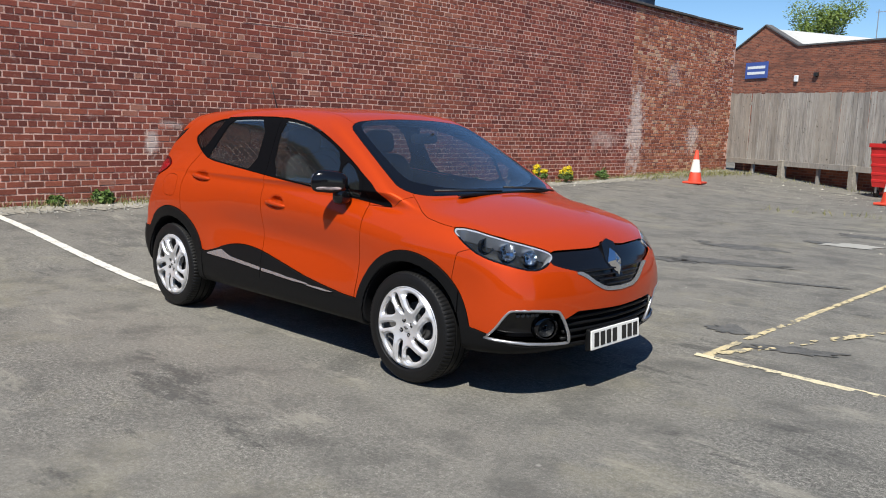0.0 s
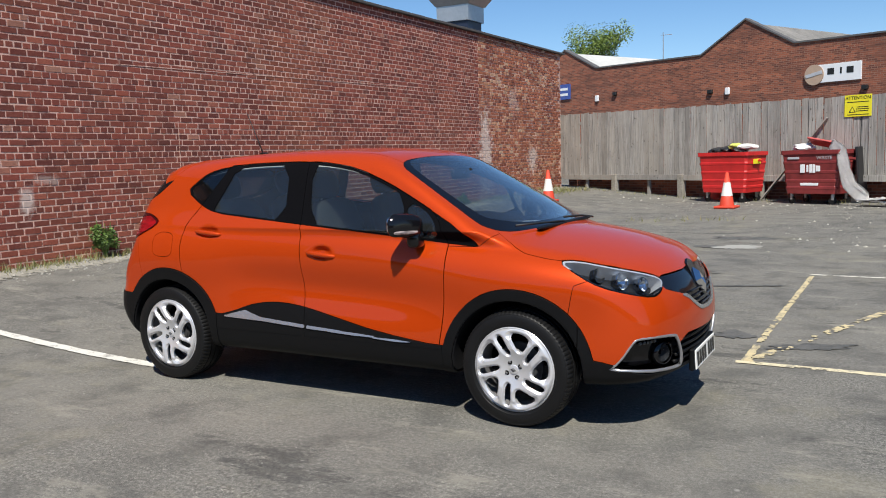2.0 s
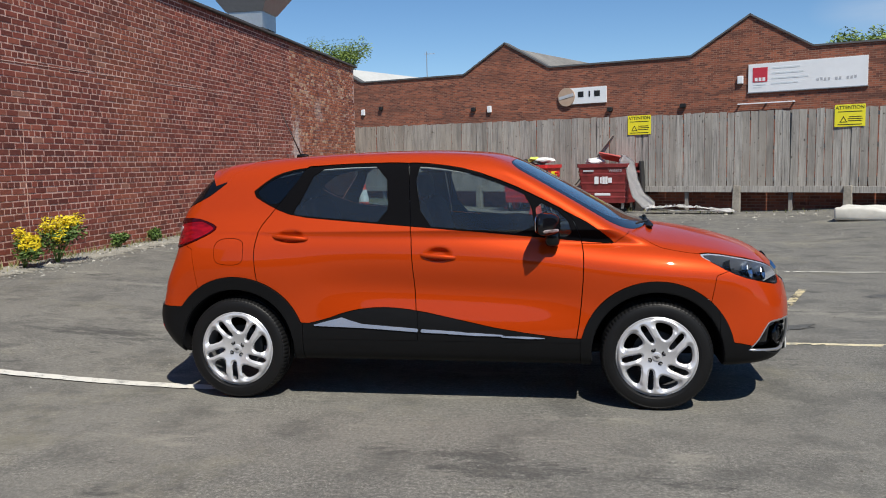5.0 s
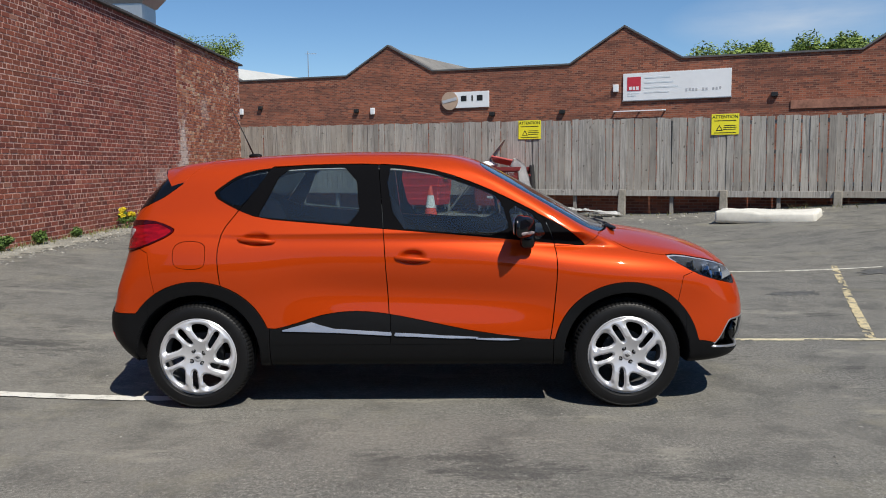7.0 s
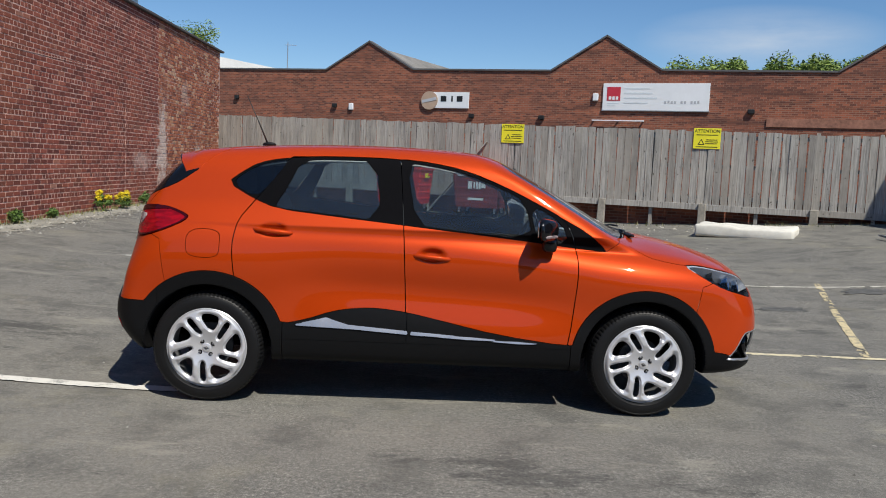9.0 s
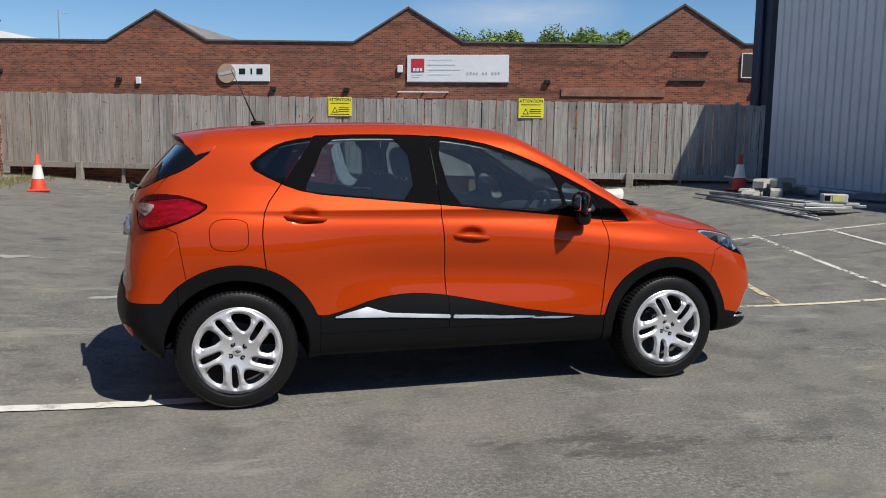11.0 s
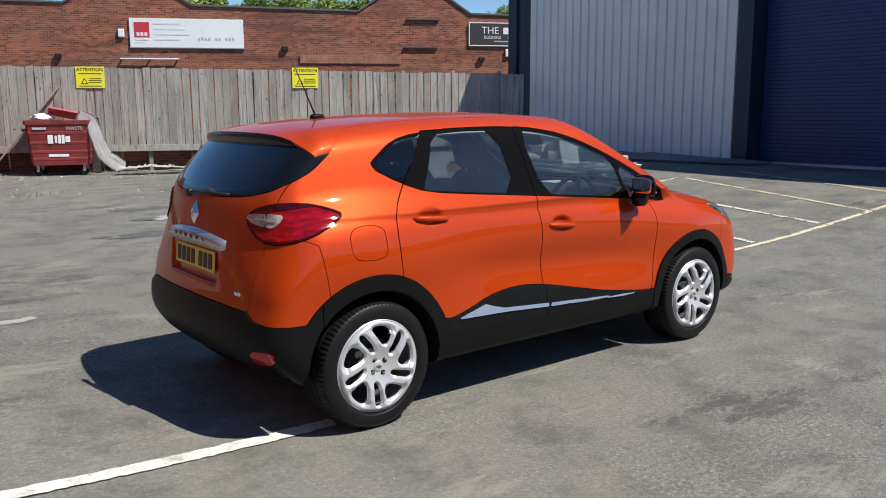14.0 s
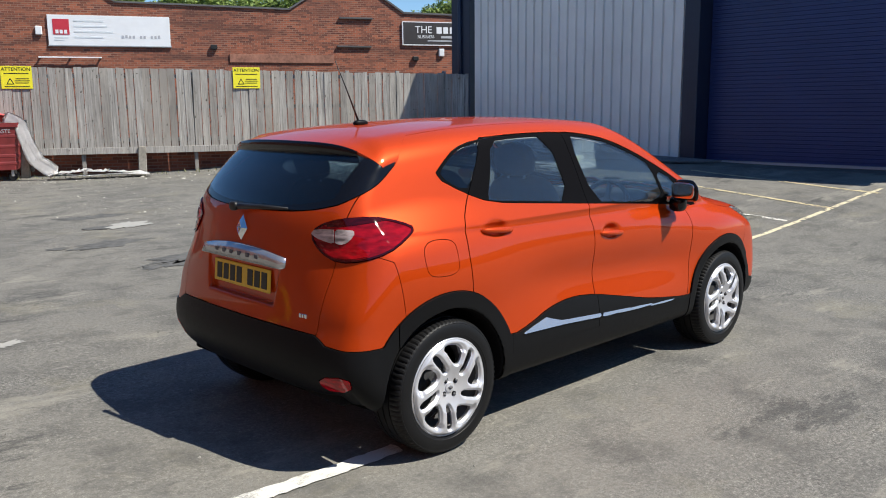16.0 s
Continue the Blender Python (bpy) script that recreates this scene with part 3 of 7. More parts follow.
    while y < WALL_END - 0.1:
        box_bm((0.46, 0.58, 0.055), (WALL_X - 0.15, y + 0.3, 4.66 + rnd.uniform(-0.004, 0.004)), 0.006, cop)
        y += 0.6
    part("coping", cop, M["coping"], holder, "dark weathered coping stones")


build_brick_wall()

# ---- timber fence ----
FX, FY = -0.485, 17.55  # y = FY + FX * x
F_DIR = Vector((1, FX, 0)).normalized()
F_OUT = Vector((FX, -1, 0)).normalized()  # towards the yard


def fence_at(x, out=0.0):
    p = Vector((x, FY + FX * x, 0)) + F_OUT * out
    return p


F_TURN = Matrix.Rotation(math.atan2(FX, 1), 4, "Z")


def build_fence():
    holder = thing("fence", "weathered grey close-board timber fence on raised posts", "fence")
    rnd = random.Random(5)
    x, x1 = -6.52, 11.75
    step = 0.183 / math.hypot(1, FX)
    shared = []
    for k in range(8):
        # a sawn board, cupped and worn, its top cut not quite square
        bm = bmesh.new()
        rings = []
        tilt, cup = rnd.uniform(-0.012, 0.012), rnd.uniform(0.001, 0.004)
        for q in range(7):
            zz = q / 6
            bow = rnd.uniform(-0.002, 0.002)
            row = []
            for u, v in ((-0.085, 0.008), (-0.083, -0.009), (0.0, -0.010 + cup), (0.083, -0.009), (0.085, 0.008), (0.0, 0.009 + cup)):
                row.append(bm.verts.new((u + bow, v, zz + (tilt * u / 0.085 * 0.5 if q == 6 else 0))))
            rings.append(row)
        for a, b in zip(rings, rings[1:]):
            for i in range(6):
                bm.faces.new((a[i], a[(i + 1) % 6], b[(i + 1) % 6], b[i]))
        bm.faces.new(rings[0][::-1])
        bm.faces.new(rings[-1])
        bmesh.ops.recalc_face_normals(bm, faces=bm.faces)
        me = bpy.data.meshes.new("board")
        bm.to_mesh(me)
        bm.free()
        me.materials.append(M["timber"])
        shared.append(me)
    while x < x1:
        top = 2.70 - 0.012 * (x + 6.5) + rnd.uniform(-0.016, 0.016)
        low = 0.70 + rnd.uniform(-0.01, 0.01)
        ob = new("board", shared[rnd.randrange(8)])
        ob.parent = holder
        p = fence_at(x, 0.02 + rnd.uniform(-0.006, 0.006))
        wide = rnd.uniform(0.99, 1.09) if x < 0 else rnd.uniform(0.94, 1.05)
        ob.matrix_basis = Matrix.Translation((p.x, p.y, low)) @ F_TURN @ pose(0, 0, 0, rnd.uniform(-0.4, 0.4), rnd.uniform(-0.45, 0.45), rnd.uniform(-3, 3)) @ Matrix.Diagonal((wide, 1, top - low, 1))
        x += step * rnd.uniform(0.97, 1.03)
    for z in (0.95, 1.7, 2.4):
        a, b = fence_at(-6.5, -0.03), fence_at(11.7, -0.03)
        bm = box_bm(((b - a).length, 0.04, 0.09), (0, 0, 0), 0.004)
        r = part("rail", bm, M["timber"], holder)
        r.matrix_basis = Matrix.Translation((*((a + b) / 2).xy, z)) @ F_TURN
    # bottom boards, butted end to end between the thick posts
    ends = [-6.5, -4.46, -2.23, 0.0, 2.23, 4.46, 6.69, 8.92, 11.7]
    for x0, x1 in zip(ends, ends[1:]):
        a, b = fence_at(x0, 0.045), fence_at(x1, 0.045)
        r = part("gravel_board", box_bm(((b - a).length - 0.006, 0.03, 0.15), (0, 0, 0), 0.004), M["timber"], holder, "grey bottom board")
        r.matrix_basis = Matrix.Translation((*((a + b) / 2).xy, 0.71 + rnd.uniform(-0.008, 0.008))) @ F_TURN @ pose(0, 0, 0, 0, rnd.uniform(-0.15, 0.15), 0)
    for k in range(16):
        x = -5.575 + 1.115 * k
        thick = k % 2 == 1
        p = fence_at(x, -0.06 + rnd.uniform(-0.01, 0.02))
        g = ground_z(p.x, p.y) - 0.05
        if thick:
            # tapered concrete spur that carries the timber post
            q = fence_at(x, 0.03)
            bm = box_bm((0.17, 0.13, 0.80 - g), (0, 0, (0.80 - g) / 2), 0.012)
            for v in bm.verts:
                v.co.x *= 1.12 - 0.2 * v.co.z
            sp = part("concrete_spur", bm, M["spur"], holder, "pale concrete spur post")
            sp.matrix_basis = Matrix.Translation((q.x, q.y - 0.03, g)) @ F_TURN @ pose(0, 0, 0, 0, rnd.uniform(-2, 2), 0)
        bm = box_bm((0.085, 0.085, 2.55 - g), (0, 0, (2.55 - g) / 2), 0.005)
        ob = part("post", bm, M["timber"], holder)
        ob.matrix_basis = Matrix.Translation((p.x, p.y, g)) @ F_TURN @ pose(0, 0, 0, 0, rnd.uniform(-1, 1), 0)


build_fence()

# low brick footing wall behind the fence
a, b = fence_at(-6.7, -0.55), fence_at(12.0, -0.55)
ob = part("wall_footing", box_bm(((b - a).length, 0.22, 0.95), (0, 0, 0)), M["brickwork"])
ob.matrix_basis = Matrix.Translation((*((a + b) / 2).xy, 0.47)) @ F_TURN
tagged(ob, "low dark brick footing wall behind the fence", "wall", kind="structure")

# ---- gabled brick building beyond the fence ----
B_Y = 31.5


def build_far_building():
    holder = thing("brick_building", "long red brick building with gabled parapet beyond the fence", "building", at=Matrix.Translation((0, B_Y, 0)) @ F_TURN)
    s = math.hypot(1, FX)
    peaks = [-12.7, -2.83, 7.01, 16.73, 26.5]
    outline = [(-24 * s, 0), (-24 * s, 5.70)]
    for p in peaks:
        eave = 5.62 - 0.012 * (p + 3)
        outline += [((p - 2.05) * s, eave), (p * s, 6.86), ((p + 2.05) * s, eave - 0.02)]
    outline += [(34 * s, 5.3), (34 * s, 0)]
    up = Matrix(((1, 0, 0, 0), (0, 0, 1, 0), (0, 1, 0, 0), (0, 0, 0, 1)))
    part("facade", prism_bm(outline, 0.3, m=up), M["brickwork"], holder, "red brick facade with stepped gables")
    cop = bmesh.new()
    pts = outline[1:-1]
    for (x0, z0), (x1, z1) in zip(pts, pts[1:]):
        d = Vector((x1 - x0, 0, z1 - z0))
        m = Matrix.Rotation(-math.atan2(d.z, d.x), 4, "Y")
        box_bm((d.length + 0.04, 0.38, 0.065), ((x0 + x1) / 2, 0.13, (z0 + z1) / 2 + 0.03), 0.0, cop, m)
    part("coping", cop, M["verge"], holder, "dark grey parapet coping")
    for p in peaks:
        roof = bmesh.new()
        h0, h1 = 5.45, 6.74
        w = 2.1 * s
        for sgn in (-1, 1):
            q = [(p * s, 0.3, h1), (p * s + sgn * w, 0.3, h0), (p * s + sgn * w, 16, h0), (p * s, 16, h1)]
            lo = [roof.verts.new(v) for v in q]
            hi = [roof.verts.new((v[0], v[1], v[2] - 0.12)) for v in q]
            roof.faces.new(lo)
            roof.faces.new(hi[::-1])
            for i in range(4):
                roof.faces.new((lo[i], hi[i], hi[(i + 1) % 4], lo[(i + 1) % 4]))
        part("roof", roof, M["roof_pale"] if p < -10 else M["slate"], holder, "pale sheet roof" if p < -10 else "grey tiled pitched roof")
    back = box_bm((58 * s, 15.5, 5.2), (5 * s, 8.2, 2.6))
    part("hall", back, M["brickwork"], holder)
    # brick ledges and slots of the east gable
    for x0, x1, z in ((16.42, 17.62, 5.13), (16.32, 17.56, 4.04)):
        part("ledge", box_bm(((x1 - x0) * s, 0.10, 0.07), ((x0 + x1) / 2 * s, -0.05, z), 0.006), M["coping"], holder)
    part("band", box_bm((3.6 * s, 0.05, 0.32), (14.4 * s, -0.025, 3.55), 0.006), plain("pale_brick_band", (0.27, 0.125, 0.085), 0.9, vary=0.5, scale=9), holder, "patched pale brick band")
    return holder, s


far_building, BS = build_far_building()


def on_far_wall(x, z, out=0.04):
    p = Vector((x, B_Y + FX * x, z)) + F_OUT * out
    return Matrix.Translation(p) @ F_TURN @ pose(0, 0, 0, 90, 0, 0)


# ---- steel shed ----
SHED_X, SHED_Y0, SHED_Y1, DOOR_Y0, DOOR_Y1 = 11.8, -1.9, 12.42, -1.2, 5.27


def build_shed():
    holder = thing("steel_shed", "grey profiled steel shed with a navy roller door", "shed")
    # ribbed wall: trapezoid profile pulled up
    pts = []
    y = DOOR_Y1 + 0.35
    while y < SHED_Y1 - 0.80:
        pts += [(y, 0.0), (y + 0.035, 0.0), (y + 0.05, -0.05), (y + 0.235, -0.05)]
        y += 0.25
    z0, z1 = 0.42, 6.0
    verts, faces = [], []
    for yy, dx in pts:
        for dz in (z0, z1):
            verts.append((SHED_X + dx, yy, dz))
            verts.append((SHED_X + dx + 0.012, yy, dz))
    for i in range(len(pts) - 1):
        k = 4 * i
        faces += [(k, k + 4, k + 6, k + 2), (k + 1, k + 3, k + 7, k + 5)]
    me = raw_mesh("cladding", verts, faces, M["shed_grey"])
    part("cladding", me, None, holder, "grey ribbed wall sheeting")
    part("plinth", box_bm((0.3, DOOR_Y1 - SHED_Y1 + 0.3, 0.3), (SHED_X + 0.14, (DOOR_Y1 + 0.3 + SHED_Y1) / 2, 0.36)), M["coping"], holder)
    part("corner_trim", box_bm((0.22, 0.66, 5.9), (SHED_X + 0.05, SHED_Y1 - 0.31, 3.1), 0.01), M["shed_navy"], holder, "dark navy corner flashing")
    part("downpipe", cyl_bm(0.055, 0.055, 5.4, Matrix.Translation((SHED_X - 0.09, SHED_Y1 - 0.32, 3.1)), 14), M["shed_navy"], holder, "dark navy downpipe", True)
    for z in (1.3, 3.0, 4.6):
        part("pipe_clip", box_bm((0.05, 0.2, 0.04), (SHED_X - 0.06, SHED_Y1 - 0.32, z), 0.004), M["shed_navy"], holder)
    part("door_jamb", box_bm((0.62, 0.34, 5.6), (SHED_X + 0.2, DOOR_Y1 + 0.17, 3.2), 0.012), M["shed_navy"], holder, "navy steel door jamb")
    part("door_jamb", box_bm((0.62, 0.34, 5.6), (SHED_X + 0.2, DOOR_Y0 - 0.17, 3.2), 0.012), M["shed_navy"], holder, "navy steel door jamb")
    door = part("roller_door", box_bm((0.06, DOOR_Y1 - DOOR_Y0, 5.0), (SHED_X + 0.42, (DOOR_Y0 + DOOR_Y1) / 2, 2.95)), M["door_navy"], holder, "closed navy roller shutter door")
    slat = bpy.data.meshes.new("slat")
    bm = box_bm((0.03, DOOR_Y1 - DOOR_Y0 - 0.02, 0.0765), (0, 0, 0), 0.004)
    bm.to_mesh(slat)
    bm.free()
    slat.materials.append(M["door_navy"])
    for k in range(60):
        ob = new("slat", slat)
        ob.parent = door
        ob.location = (SHED_X + 0.385, (DOOR_Y0 + DOOR_Y1) / 2, 0.52 + k * 0.078)
    part("bottom_rail", box_bm((0.07, DOOR_Y1 - DOOR_Y0 - 0.02, 0.07), (SHED_X + 0.37, (DOOR_Y0 + DOOR_Y1) / 2, 0.47), 0.01), M["steel"], holder, "galvanised bottom rail of the shutter")
    part("lintel", box_bm((0.3, DOOR_Y1 - DOOR_Y0 + 0.7, 0.8), (SHED_X + 0.05, (DOOR_Y0 + DOOR_Y1) / 2, 5.6), 0.01), M["shed_navy"], holder)
    part("threshold", box_bm((1.15, DOOR_Y1 - DOOR_Y0 + 0.4, 0.10), (SHED_X + 0.05, (DOOR_Y0 + DOOR_Y1) / 2, 0.40), 0.02), M["dark_tar"], holder, "dark concrete threshold")
    part("south_wall", box_bm((0.2, DOOR_Y0 - 0.34 - SHED_Y0, 5.9), (SHED_X + 0.1, (SHED_Y0 + DOOR_Y0 - 0.34) / 2, 3.0)), M["shed_grey"], holder)
    part("end_wall", box_bm((16, 0.2, 5.6), (SHED_X + 8.1, SHED_Y1, 3.0)), M["shed_grey"], holder)
    part("end_wall", box_bm((16, 0.2, 5.6), (SHED_X + 8.1, SHED_Y0, 3.0)), M["shed_grey"], holder)
    part("gutter", box_bm((0.22, SHED_Y1 - SHED_Y0 + 0.6, 0.16), (SHED_X - 0.12, (SHED_Y0 + SHED_Y1) / 2, 5.55), 0.03), M["shed_navy"], holder, "dark eaves gutter")
    roof = bmesh.new()
    q = [(SHED_X - 0.2, SHED_Y1 + 0.35, 5.6), (SHED_X - 0.2, SHED_Y0 - 0.35, 5.6), (SHED_X + 9, SHED_Y0 - 0.35, 7.6), (SHED_X + 9, SHED_Y1 + 0.35, 7.6)]
    lo = [roof.verts.new(v) for v in q]
    hi = [roof.verts.new((v[0], v[1], v[2] + 0.12)) for v in q]
    roof.faces.new(lo[::-1])
    roof.faces.new(hi)
    for i in range(4):
        roof.faces.new((lo[i], lo[(i + 1) % 4], hi[(i + 1) % 4], hi[i]))
    part("roof", roof, M["roof_pale"], holder, "pale sheet roof")


build_shed()

# ---- unseen plain wall added behind the camera to darken the car's reflections ----
ob = part("wall_south", box_bm((70, 0.4, 4.2), (0, -22.0, 2.1)), M["brickwork"])
tagged(ob, "unseen plain brick wall added behind the camera for darker reflections", "wall", kind="structure")
ob = part("coping_south", box_bm((70, 0.6, 0.15), (0, -22.0, 4.27)), M["coping"])
tagged(ob, "dark coping of the added unseen wall", "coping", kind="structure")


# ---- the car: one smooth shell, cut into its panels ----
def spline(pts, lo, hi, n=1500):
    """A natural cubic through (x, y) points, as a fast smooth function."""
    x, y = np.array([p[0] for p in pts], float), np.array([p[1] for p in pts], float)
    k = len(x)
    h = np.diff(x)
    a, r = np.eye(k), np.zeros(k)
    for i in range(1, k - 1):
        a[i, i - 1:i + 2] = h[i - 1], 2 * (h[i - 1] + h[i]), h[i]
        r[i] = 6 * ((y[i + 1] - y[i]) / h[i] - (y[i] - y[i - 1]) / h[i - 1])
    c = np.linalg.solve(a, r)
    t = np.linspace(lo, hi, n)
    u = np.clip(t, x[0], x[-1])
    i = np.clip(np.searchsorted(x, u) - 1, 0, k - 2)
    d0, d1, hh = u - x[i], x[i + 1] - u, h[i]
    v = (c[i] * d1**3 + c[i + 1] * d0**3) / (6 * hh) + (y[i] / hh - c[i] * hh / 6) * d1 + (y[i + 1] / hh - c[i + 1] * hh / 6) * d0
    return lambda q: np.interp(q, t, v)


def smax(a, b, k):
    h = np.clip(0.5 + 0.5 * (a - b) / k, 0, 1)
    return b + (a - b) * h + k * h * (1 - h)


def smin(a, b, k):
    return -smax(-a, -b, k)


SIDE_W = spline([(0.1, 0.72), (0.2, 0.80), (0.32, 0.848), (0.45, 0.858), (0.56, 0.850), (0.68, 0.846), (0.80, 0.850), (0.90, 0.846), (0.98, 0.832), (1.08, 0.805), (1.2, 0.76), (1.6, 0.5)], 0, 1.7)
DECK = spline([(-2.1, 1.10), (-1.7, 1.19), (-1.3, 1.25), (-0.9, 1.24), (-0.3, 1.22), (0.4, 1.17), (1.0, 1.09), (1.25, 1.068), (1.5, 1.033), (1.7, 0.992), (1.9, 0.93), (2.05, 0.865), (2.2, 0.78)], -2.2, 2.4)
NOSE_X = spline([(0.15, 2.03), (0.25, 2.10), (0.36, 2.15), (0.5, 2.165), (0.6, 2.16), (0.7, 2.135), (0.8, 2.10), (0.9, 2.05), (1.0, 1.97), (1.6, 1.5)], 0, 1.7)
TAIL_X = spline([(0.15, -1.66), (0.25, -1.765), (0.36, -1.875), (0.48, -1.94), (0.58, -1.938), (0.66, -1.918), (0.78, -1.90), (0.92, -1.885), (1.04, -1.862), (1.13, -1.838), (1.2, -1.805), (1.3, -1.728), (1.42, -1.615), (1.6, -1.45)], 0, 1.7)
ROOF_Z = spline([(-2.2, 1.36), (-1.7, 1.462), (-1.3, 1.522), (-1.0, 1.548), (-0.6, 1.566), (-0.25, 1.570), (0.1, 1.560), (0.4, 1.532), (0.8, 1.46), (1.4, 1.30)], -2.3, 2.4)
WHEEL_X, WHEEL_Z, WHEEL_Y, TYRE_R = 1.303, 0.326, 0.766, 0.327


def body_field(x, y, z):
    """Below zero inside the car's body, above it outside."""
    a = np.abs(y)
    w = SIDE_W(z)
    w = w + 0.026 * np.exp(-((x - 1.28) / 0.40) ** 2 - ((z - 0.74) / 0.22) ** 2)
    w = w + 0.026 * np.exp(-((x + 1.28) / 0.45) ** 2 - ((z - 0.84) / 0.26) ** 2)
    w = w - 0.027 * np.exp(-((x - 0.05) / 0.80) ** 4 - ((z - 0.70 + 0.05 * x) / 0.125) ** 2)
    w = w - 0.075 * np.clip((x - 1.2) / 0.8, 0, 2) ** 2 - (0.075 - 0.035 * np.clip((1.0 - z) / 0.3, 0, 1)) * np.clip((-x - 1.2) / 0.75, 0, 2) ** 2
    side = a - w
    top = (z - DECK(x) + 0.15 * a * a) * 0.97
    front = (x - NOSE_X(z) + 0.24 * a**2 + 0.30 * a**6) * 0.9
    wide = np.clip((1.0 - z) / 0.3, 0, 1)
    wide = wide * wide * (3 - 2 * wide)
    rear_plan = (0.19 - 0.09 * wide) * a**2 + (0.30 - 0.14 * wide) * a**6
    rear = (TAIL_X(z) + rear_plan - x) * 0.92
    floor_ = 0.265 - z + 0.03 * np.clip(np.abs(x) - 1.6, 0, 1)
    low = smax(side, top, 0.17)
    low = smax(low, front, 0.13)
    low = smax(low, floor_, 0.06)
    cw = 0.812 - 0.40 * (z - 1.06) - 1.3 * np.clip(1.07 - z, 0, 1) - 0.35 * np.clip(z - 1.3, 0, 1) ** 2 - 0.10 * np.clip(-x - 0.75, 0, 2) ** 2
    cab = smax((a - cw) * 0.93, z - ROOF_Z(x) + 0.075 * a**2, 0.11)
    screen = (z - 1.388 + 0.545 * (x + 0.25 * a**2 + 0.10 * a**6 - 0.668) + 0.05 * (x - 0.8) ** 2) * 0.88
    cab = smax(smax(cab, screen, 0.05), 0.92 - z, 0.05)
    for hx, hz in ((-0.935, 1.028), (0.01, 0.912)):
        low = low + 0.030 * np.exp(-(((x - hx) / 0.068) ** 2 + ((z - hz - 0.016) / 0.034) ** 2) ** 2)
    f = smin(low, cab, 0.06)
    f = smax(f, rear, 0.08)
    dent = np.maximum(np.maximum(a - 0.31 - 0.15 * (z - 0.83), np.abs(z - 0.828) - 0.095), x + 1.866)
    f = smax(f, -dent, 0.014)
    for s in (-1, 1):
        r = np.hypot(x - s * WHEEL_X, z - WHEEL_Z)
        well = np.maximum(r - 0.378, 0.50 - a)
        f = smax(f, -well, 0.008)
    return f


class Sheet:
    """A triangle sheet with its normals."""

    def __init__(self, v, n, t):
        self.v, self.n, self.t = v, n, t


def clip_sheet(s, g):
    """The part of the sheet where g, given at each corner, is below zero."""
    ins = g < 0
    k = ins[s.t].sum(1)
    t = [s.t[k == 3]]
    v, n = s.v, s.n
    mixed = s.t[(k == 1) | (k == 2)]
    if len(mixed):
        m = ins[mixed]
        lone = np.where(m.sum(1) == 1, m.argmax(1), (~m).argmax(1))
        rows = np.arange(len(mixed))
        a, b, c = mixed[rows, lone], mixed[rows, (lone + 1) % 3], mixed[rows, (lone + 2) % 3]
        e = np.vstack([np.column_stack([a, b]), np.column_stack([a, c])])
        es, inv = np.unique(np.sort(e, 1), axis=0, return_inverse=True)
        inv = inv.reshape(-1)
        p, q = es[:, 0], es[:, 1]
        u = (g[p] / (g[p] - g[q]))[:, None]
        base = len(v)
        v = np.vstack([v, v[p] + u * (v[q] - v[p])])
        nn = n[p] + u * (n[q] - n[p])
        n = np.vstack([n, nn / np.linalg.norm(nn, axis=1)[:, None]])
        ab, ac = base + inv[:len(mixed)], base + inv[len(mixed):]
        one = ins[a]
        t.append(np.column_stack([a, ab, ac])[one])
        t.append(np.column_stack([ab, b, c])[~one])
        t.append(np.column_stack([ab, c, ac])[~one])
    t = np.vstack(t)
    used, inv = np.unique(t, return_inverse=True)
    return Sheet(v[used], n[used], inv.reshape(-1, 3))


def field_normal(p):
    e = 0.004
    g = np.column_stack([body_field(*(p + d).T) - body_field(*(p - d).T) for d in np.eye(3) * e])
    return g / np.linalg.norm(g, axis=1)[:, None], np.linalg.norm(g, axis=1) / (2 * e)


